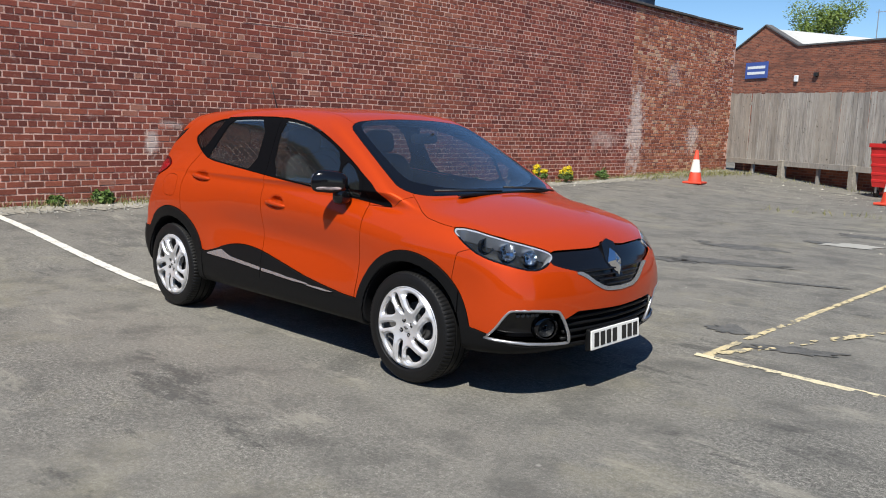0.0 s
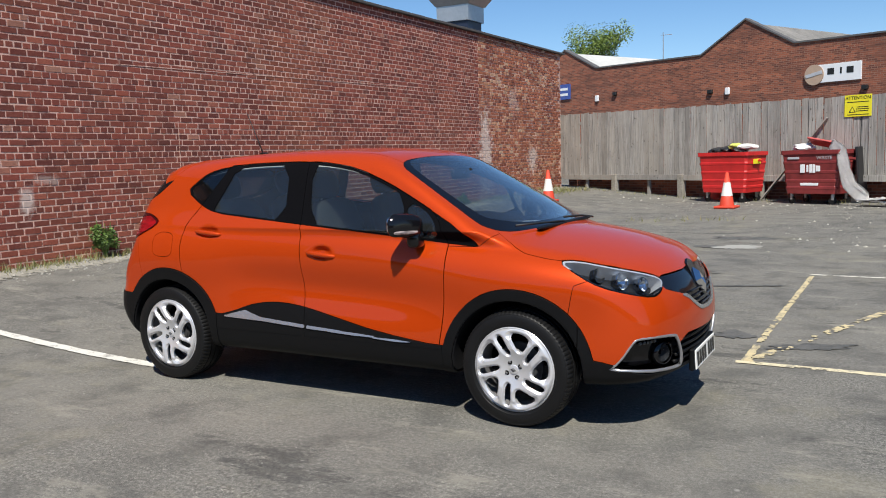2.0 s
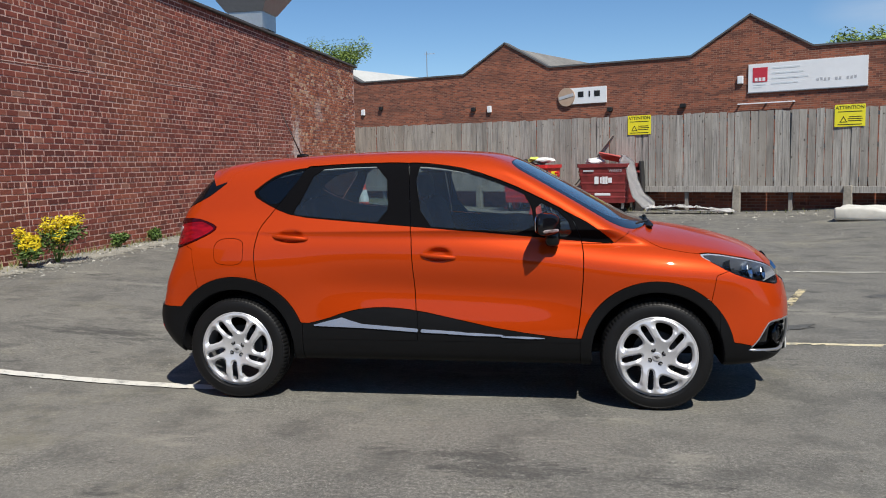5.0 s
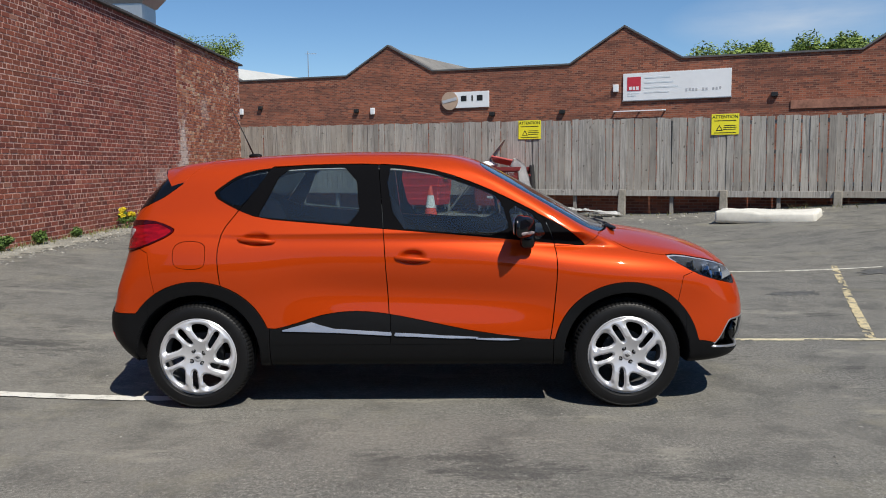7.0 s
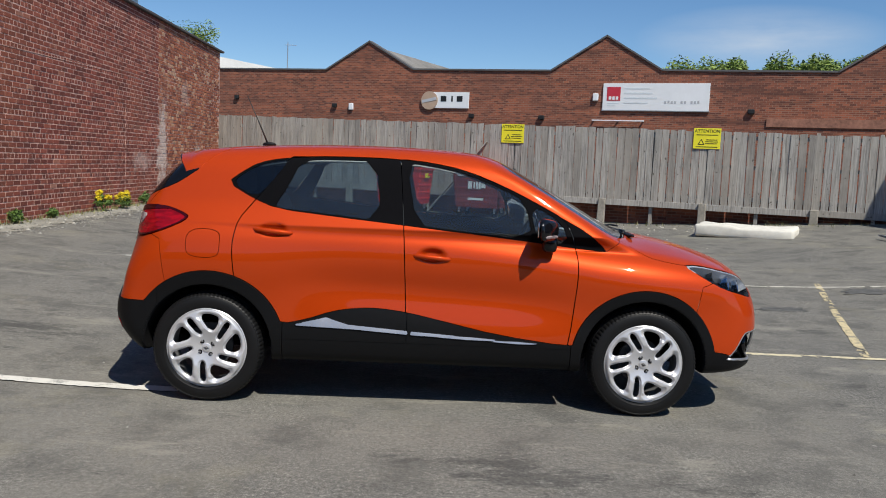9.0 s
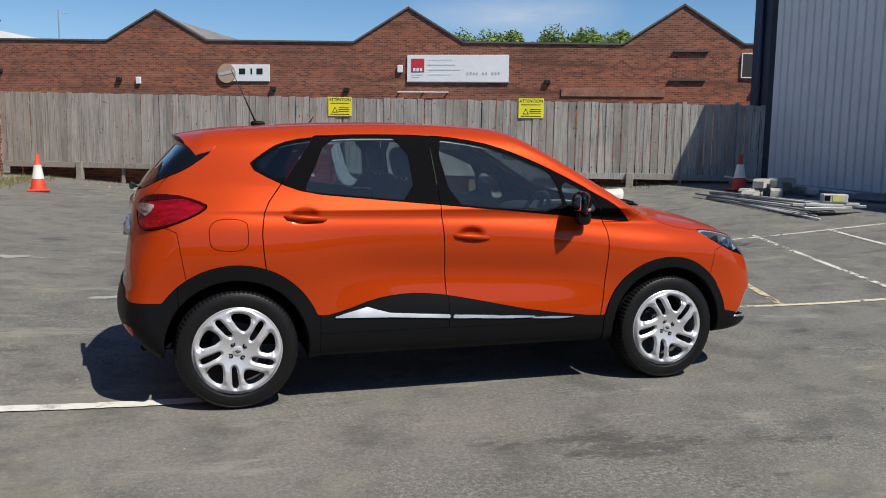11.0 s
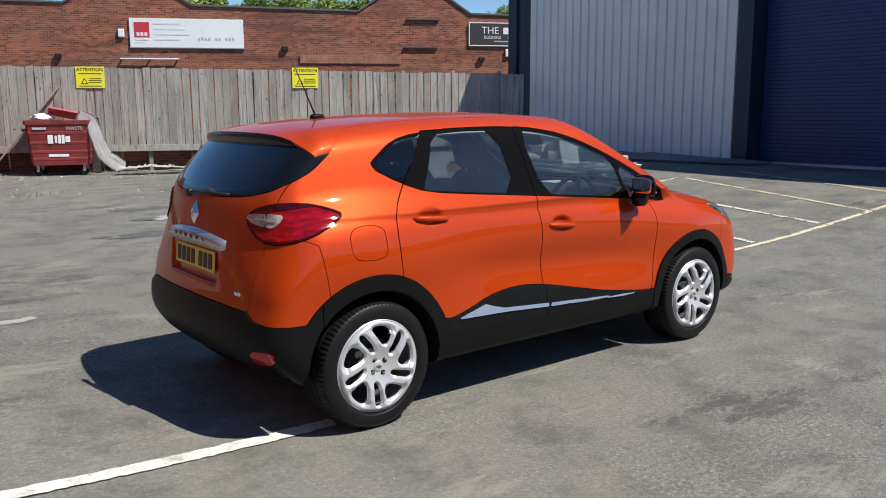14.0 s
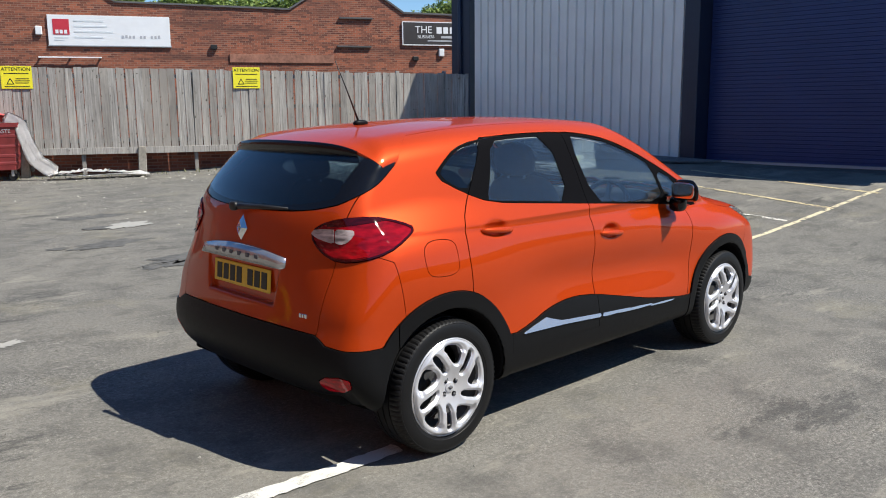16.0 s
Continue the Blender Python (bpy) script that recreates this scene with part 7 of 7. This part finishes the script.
# ---- signs on the fence ----
for x in (2.235, 6.695):
    p = fence_at(x, 0.05)
    e = thing("warning_sign", "yellow attention sign with black print on the fence", "sign", "yellow fence signs", Matrix.Translation((p.x, p.y, 2.365)) @ F_TURN @ pose(0, 0, 0, 90, 0, 0))
    part("sign_panel", box_bm((0.63, 0.49, 0.006), (0, 0, 0.0), 0.002), M["sign_yellow"], e)
    me = text_mesh("ATTENTION", 0.105)
    me.materials.append(M["black"])
    t = part("lettering", me, None, e)
    t.matrix_basis = Matrix.Translation((0, 0.175, 0.005))
    part("pictogram", prism_bm([(-0.21, -0.15), (-0.05, -0.15), (-0.13, -0.01)], 0.004, m=Matrix.Translation((0, 0, 0.003))), M["black"], e)
    part("pictogram_inner", prism_bm([(-0.18, -0.135), (-0.08, -0.135), (-0.13, -0.045)], 0.003, m=Matrix.Translation((0, 0, 0.006))), M["sign_yellow"], e)
    for k, (u, w, yy) in enumerate(((0, 0.5, 0.085), (0.11, 0.26, -0.03), (0.11, 0.30, -0.075), (0.10, 0.28, -0.12), (0, 0.5, -0.20))):
        part("text_bar", box_bm((w, 0.016, 0.004), (u, yy, 0.004)), M["black"], e)


# ---- things on the far building ----
def wall_sign(name, x0, x1, z0, z1, mat, label):
    e = thing(name, label, "sign", at=on_far_wall((x0 + x1) / 2, (z0 + z1) / 2))
    w, h = (x1 - x0) * BS, z1 - z0
    part("sign_panel", box_bm((w, h, 0.06), (0, 0, 0), 0.006), M[mat], e)
    return e, w, h


e, w, h = wall_sign("company_sign", 6.99, 10.71, 3.93, 5.0, "sign_white", "long white company sign with a red square and grey print")
part("red_square", box_bm((0.54, 0.54, 0.012), (-w / 2 + 0.44, 0.12, 0.036)), M["sign_red"], e)
for k, u in enumerate((-0.14, 0.0, 0.14)):
    part("letter_bar", box_bm((0.10, 0.13, 0.008), (-w / 2 + 0.44 + u, -0.05, 0.045)), M["sign_white"], e)
for u, yy, ww in ((0.42, -0.25, 0.46), (0.36, -0.34, 0.34)):
    part("text_bar", box_bm((ww, 0.035, 0.008), (-w / 2 + u, yy, 0.034)), M["sign_pale"], e)
for k, ww in enumerate((1.0, 1.12, 1.3, 0.95)):
    part("text_bar", box_bm((ww, 0.055, 0.008), (-w / 2 + 0.86 + ww / 2, 0.34 - 0.19 * k, 0.034)), M["sign_pale"], e)
for k in range(11):
    if k != 4 and k != 7:
        part("digit_bar", box_bm((0.075, 0.10, 0.008), (0.42 + 0.125 * k, -0.20 + (0.02 if k % 3 == 1 else 0), 0.034), 0.0), M["sign_grey"], e)
part("frame", box_bm((w + 0.06, 0.04, 0.08), (0, -h / 2, 0), 0.006), M["steel"], e)
e, w, h = wall_sign("gym_sign", -0.05, 1.71, 3.93, 4.62, "sign_white", "white sign with dark letters and a tan roundel")
part("roundel", cyl_bm(0.40, 0.40, 0.05, Matrix.Translation((-w / 2 + 0.08, -0.02, 0.04)), 32), M["tan"], e, "tan round emblem")
part("roundel_band", box_bm((0.7, 0.13, 0.02), (-w / 2 + 0.08, 0.0, 0.07), 0, None, Matrix.Rotation(0.2, 4, "Z")), M["sign_grey"], e)
for u, ww in ((-0.22, 0.27), (0.19, 0.07), (0.55, 0.27)):
    part("letter_bar", box_bm((ww, 0.24, 0.008), (u, 0.06, 0.034), 0, None), M["black"], e)
e, w, h = wall_sign("suite_sign", 18.73, 21.6, 4.14, 5.04, "sign_dark", "dark business sign with pale lettering")
for k, (u, ww, yy, hh) in enumerate(((-0.06, 0.22, 0.14, 0.26), (0.22, 0.2, 0.14, 0.26), (0.5, 0.2, 0.14, 0.26))):
    part("letter_bar", box_bm((ww, hh, 0.008), (u, yy, 0.034)), M["sign_white"], e)
for word, u, yy, size in (("THE", -0.72, 0.14, 0.40), ("BUSINESS", -0.62, -0.13, 0.17)):
    me = text_mesh(word, size)
    me.materials.append(M["sign_white"])
    part("lettering", me, None, e).matrix_basis = Matrix.Translation((u, yy, 0.034))
part("text_bar", box_bm((0.8, 0.09, 0.008), (0.42, -0.13, 0.034)), M["sign_grey"], e)
part("text_bar", box_bm((1.3, 0.05, 0.008), (0.1, -0.28, 0.034)), M["sign_grey"], e)
for z in (-1, 1):
    part("frame", box_bm((w, 0.035, 0.075), (0, z * h / 2, 0)), M["sign_white"], e)
for z in (-1, 1):
    part("frame", box_bm((0.035, h, 0.075), (z * w / 2, 0, 0)), M["sign_white"], e)
e, w, h = wall_sign("blue_sign", -13.75, -12.35, 4.31, 5.11, "sign_blue", "small blue sign with white print")
for k, yy in enumerate((0.14, -0.14)):
    part("text_bar", box_bm((w * 0.8, 0.13, 0.008), (0, yy, 0.034)), M["sign_white"], e)


def wall_lamp(x, z, name, label, cat, size, mat):
    e = thing(name, label, cat, at=on_far_wall(x, z, 0.0))
    part("housing", box_bm(size, (0, 0, size[2] / 2), 0.02), mat, e)
    return e


for x, z in ((-9.5, 4.35), (-4.4, 4.0), (1.85, 3.62), (4.7, 3.6), (12.1, 3.95), (19.2, 3.6)):
    e = wall_lamp(x, z, "floodlight", "small dark floodlight on the brick wall", "lamp", (0.24, 0.17, 0.13), M["black"])
    part("bracket", box_bm((0.05, 0.05, 0.10), (0, -0.09, 0.05), 0.005), M["black"], e)
for x, z in ((-3.6, 3.95), (6.72, 4.45), (20.2, 3.85), (-10.6, 4.2)):
    wall_lamp(x, z, "alarm_box", "white alarm box on the brick wall", "alarm box", (0.22, 0.30, 0.10), M["sign_white"])
e = thing("wall_rail", "pale steel rail fixed along the brick wall", "rail", at=on_far_wall(7.6, 3.52, 0.0))
part("rail_bar", box_bm((2.1, 0.045, 0.045), (0, 0, 0.14), 0.005), M["sign_white"], e)
for u in (-1.0, 0, 1.0):
    part("rail_bracket", box_bm((0.05, 0.05, 0.14), (u, 0, 0.07)), M["steel"], e)
mast = thing("roof_aerial", "thin steel television aerial on the roof", "aerial", at=Matrix.Translation((-7.0, 35.6, 5.3)))
part("mast_pole", cyl_bm(0.025, 0.02, 1.75, Matrix.Translation((0, 0, 0.87)), 8), M["steel"], mast)
part("aerial_arm", cyl_bm(0.012, 0.012, 0.55, Matrix.Translation((0.15, 0, 1.62)) @ pose(0, 0, 0, 0, 90, 0), 6), M["steel"], mast)
for u in (0.0, 0.12, 0.24, 0.36):
    part("aerial_rod", cyl_bm(0.008, 0.008, 0.22, Matrix.Translation((u, 0, 1.62)) @ pose(0, 0, 0, 90, 0, 0), 6), M["steel"], mast)

# extractor cowl on the roof behind the old wall
vent = thing("extractor_cowl", "galvanised steel extractor cowl on the roof behind the wall", "vent", at=Matrix.Translation((-9.4, 19.3, 0)))
sq = lambda k, z: [(sx * k, sy * k, z) for sx, sy in ((-1, -1), (1, -1), (1, 1), (-1, 1))]
bm = bmesh.new()
rings = [[bm.verts.new(v) for v in sq(k, z)] for k, z in ((0.56, 5.72), (0.56, 6.2), (0.60, 6.22), (1.12, 7.0), (1.12, 7.1), (0.75, 7.75), (0.72, 7.75))]
for a, b in zip(rings, rings[1:]):
    for k in range(4):
        bm.faces.new((a[k], a[(k + 1) % 4], b[(k + 1) % 4], b[k]))
part("cowl", bm, M["steel"], vent)
part("cowl_base", box_bm((1.0, 1.0, 1.3), (0, 0, 5.08), 0.02), M["shed_navy"], vent, "dark base frame")
part("roof_slab", box_bm((9.0, 29.0, 0.3), (-2.6, -12.9, 4.3), 0.0), M["coping"], vent)


# ---- plants ----
def leaves_mesh(name, clumps, per, size, mat, seed):
    """Many small bent leaves round the given clumps of (x, y, z, radius)."""
    rnd = random.Random(seed)
    vs, fs = [], []
    for cx, cy, cz, r in clumps:
        for _ in range(per):
            d = Vector((rnd.gauss(0, 1), rnd.gauss(0, 1), rnd.gauss(0, 0.8)))
            d.normalize()
            p = Vector((cx, cy, cz)) + d * r * rnd.uniform(0.45, 1.08)
            a = Vector((rnd.uniform(-1, 1), rnd.uniform(-1, 1), rnd.uniform(-0.6, 0.6))).normalized()
            b = a.cross(d + Vector((0, 0, 0.3))).normalized()
            s = size * rnd.uniform(0.6, 1.3)
            k = len(vs)
            vs += [p - a * s, p + b * s * 0.4, p + a * s, p - b * s * 0.4 + d * s * 0.25]
            fs.append((k, k + 1, k + 2, k + 3))
    return raw_mesh(name, [tuple(v) for v in vs], fs, mat)


def build_tree(x, y, h, r, seed):
    rnd = random.Random(seed)
    e = thing("tree", "broad green leafy tree beyond the buildings", "tree", "trees beyond the buildings")
    base = Vector((x, y, 0))
    tr = bmesh.new()
    top = base + Vector((rnd.uniform(-0.4, 0.4), rnd.uniform(-0.4, 0.4), h * 0.62))
    tube_bm([base, base.lerp(top, 0.5) + Vector((0.15, 0, 0)), top], [0.28, 0.2, 0.1], 8, tr)
    clumps = []
    for k in range(24):
        a = rnd.uniform(0, 6.28)
        c = base + Vector((math.cos(a) * r * rnd.uniform(0.1, 0.8), math.sin(a) * r * rnd.uniform(0.1, 0.8), h * rnd.uniform(0.5, 0.92)))
        tube_bm([base + Vector((0, 0, h * rnd.uniform(0.3, 0.55))), c], [0.09, 0.03], 6, tr)
        clumps.append((*c, r * rnd.uniform(0.26, 0.42)))
    part("trunk", tr, M["bark"], e)
    ob = part("crown", leaves_mesh("crown", clumps, 520, 0.15, M["tree_leaf"], seed), None, e)
    return e


for k, (x, y, h, r) in enumerate(((-28.0, 88.0, 16.4, 4.3), (19.6, 56.0, 10.6, 2.8), (22.7, 55.2, 10.5, 2.4), (24.8, 54.6, 10.1, 2.2), (26.8, 53.3, 10.7, 2.8), (29.4, 52.0, 10.4, 2.4), (31.8, 50.6, 10.4, 2.6), (41.0, 43.5, 9.9, 2.6))):
    build_tree(x, y, h, r, 40 + k)


def build_weed(x, y, r, h, flower, seed):
    rnd = random.Random(seed)
    z = ground_z(x, y)
    e = thing("weed_plant", ("bushy plant with bright yellow flowers" if flower else "green weed") + " by the brick wall", "plant", "weeds along the wall")
    st = bmesh.new()
    clumps, tops = [], []
    for k in range(9):
        a = rnd.uniform(0, 6.28)
        q = Vector((x + math.cos(a) * r * rnd.uniform(0.2, 0.9), y + math.sin(a) * r * rnd.uniform(0.2, 0.9), z + h * rnd.uniform(0.55, 1.0)))
        if q.x < WALL_X + 0.1:
            q.x = WALL_X + 0.1 + rnd.uniform(0, 0.1)
        tube_bm([(x, y, z - 0.02), q], [0.008, 0.004], 5, st)
        clumps.append((q.x, q.y, q.z - h * 0.25, r * 0.38))
        tops.append((q.x, q.y, q.z, r * 0.30))
    part("stems", st, M["leaf"], e)
    part("foliage", leaves_mesh("foliage", clumps, 70, 0.035, M["leaf"], seed), None, e)
    if flower:
        part("flowers", leaves_mesh("flowers", tops, 130, 0.022, M["flower"], seed + 1), None, e, "bright yellow flower heads")
    return e


for k, (x, y, r, h, fl) in enumerate(((-6.15, 4.3, 0.36, 0.62, True), (-6.25, 3.75, 0.26, 0.45, True), (-6.38, 10.8, 0.17, 0.40, True), (-6.36, 11.8, 0.20, 0.38, True), (-6.42, 2.75, 0.22, 0.62, False), (-6.45, 1.0, 0.14, 0.2, False), (-6.45, 0.35, 0.1, 0.16, False), (-6.45, 6.3, 0.14, 0.26, False), (-6.45, 7.4, 0.16, 0.24, False), (-6.45, 8.7, 0.12, 0.2, False), (-6.45, 13.4, 0.2, 0.3, False))):
    build_weed(x, y, r, h, fl, 70 + k)


def grass_strip(name, spots, label, seed, height=0.10):
    rnd = random.Random(seed)
    vs, fs = [], []
    for (x0, y0), (x1, y1), n, spread in spots:
        for _ in range(n):
            t = rnd.random()
            x, y = x0 + (x1 - x0) * t + rnd.gauss(0, spread), y0 + (y1 - y0) * t + rnd.gauss(0, spread)
            if x < WALL_X + 0.04:
                continue
            z = ground_z(x, y)
            a, h = rnd.uniform(0, 6.28), height * rnd.uniform(0.3, 1.4)
            dx, dy = math.cos(a) * 0.008, math.sin(a) * 0.008
            lx, ly = rnd.gauss(0, 0.4) * h, rnd.gauss(0, 0.4) * h
            k = len(vs)
            vs += [(x - dx, y - dy, z), (x + dx, y + dy, z), (x + lx, y + ly, z + h)]
            fs.append((k, k + 1, k + 2))
    return tagged(new(name, raw_mesh(name, vs, fs, M["leaf_dry"])), label, "grass", kind="stuff")


grass_strip("grass", [((-6.45, -2), (-6.45, 20), 1500, 0.09), ((-6.4, 0.0), (-6.4, 3.2), 420, 0.12), ((-6.2, 14.5), (-5.6, 19.5), 1400, 0.3), ((-6.0, 20.0), (11.0, 11.9), 600, 0.2), ((-2.0, 12.0), (0.5, 12.3), 60, 0.12)], "dry tufts of grass along wall and fence", 3)


def rubble(name, spots, label, seed, mat):
    rnd = random.Random(seed)
    vs, fs = [], []
    for (x0, y0), (x1, y1), n, spread, size in spots:
        for _ in range(n):
            t = rnd.random()
            x, y = x0 + (x1 - x0) * t + rnd.gauss(0, spread), y0 + (y1 - y0) * t + rnd.gauss(0, spread)
            if x < WALL_X + 0.06:
                continue
            s = size * rnd.uniform(0.35, 1.5)
            z = ground_z(x, y)
            k = len(vs)
            for ax, ay, az in ((1, 0, 0.1), (0, 1, 0.2), (-1, 0.1, 0.1), (0, -1, 0), (0.1, 0.1, 0.75)):
                vs.append((x + ax * s * rnd.uniform(0.6, 1.2), y + ay * s * rnd.uniform(0.6, 1.2), z + max(0, az) * s))
            for i in range(4):
                fs.append((k + i, k + (i + 1) % 4, k + 4))
    return tagged(new(name, raw_mesh(name, vs, fs, mat)), label, "debris", kind="stuff")


M["chips"] = make_leaf("stone_chips", (0.08, 0.078, 0.07), (0.30, 0.29, 0.26))
rubble("stone_chips", [((-6.2, -3), (-6.2, 20), 2600, 0.25, 0.02), ((-5.6, 15.8), (8.5, 12.6), 700, 0.8, 0.018), ((-5.9, -2), (-5.7, 12), 500, 0.25, 0.016), ((-3, -4), (6, -3), 260, 1.6, 0.006), ((-4, 2), (8, 6), 420, 2.6, 0.009), ((-4, 9), (8, 9), 160, 2.2, 0.008)], "loose stone chips and litter scattered over the asphalt", 4, M["chips"])
M["litter"] = make_leaf("pale_litter", (0.20, 0.19, 0.16), (0.45, 0.43, 0.38))
rubble("litter", [((0.0, 12.5), (6.0, 11.6), 60, 1.3, 0.020), ((-5.0, 18.2), (8.0, 12.4), 160, 0.35, 0.030), ((1.5, 9.3), (3.0, 9.2), 30, 0.7, 0.025), ((-6.2, 0), (-6.2, 19), 160, 0.2, 0.03)], "pale scraps of litter and broken brick on the asphalt", 9, M["litter"])

# ---- stains and patches on the asphalt ----
pale, dark = "pale patch worn into the asphalt", "dark tar stain on the asphalt"
blotch("pale_patch_1", 1.0, 8.12, 0.36, 0.24, M["pale_patch"], pale, 0.4, seed=3)
blotch("pale_patch_2", -3.6, 5.1, 0.35, 0.12, M["pale_patch"], pale, 0.1, seed=4)
blotch("pale_patch_3", -2.28, 2.62, 0.14, 0.07, M["pale_patch"], pale, 0.2, seed=5)
for k, (x, y, rx, ry, a) in enumerate(((0.12, 6.6, 0.5, 0.22, 0.3), (0.5, 5.15, 0.7, 0.16, 0.35), (0.0, 4.75, 0.3, 0.14, 0.2), (0.62, 8.1, 0.24, 0.16, 0.0), (1.55, 4.4, 0.5, 0.05, 0.4), (2.55, 1.68, 0.32, 0.09, 0.5), (-0.5, 6.68, 0.14, 0.09, 0.0), (0.95, 9.3, 0.5, 0.2, -0.1), (5.8, 4.85, 0.4, 0.2, -0.1), (4.05, 3.5, 0.3, 0.14, 0.3))):
    blotch("tar_patch_%d" % (k + 2), x, y, rx, ry, M["dark_tar"], dark, a, seed=20 + k)
blotch("tar_patch_1", 1.98, 1.93, 0.17, 0.13, M["dark_tar"], "dark round drain cover in the asphalt", 0.0, seed=7)
strip("footing_strip", (-6.25, -9.0), (-6.25, 20.0), 0.62, M["debris"], "dusty gravel strip along the foot of the wall", 0.006, None, 0.18)
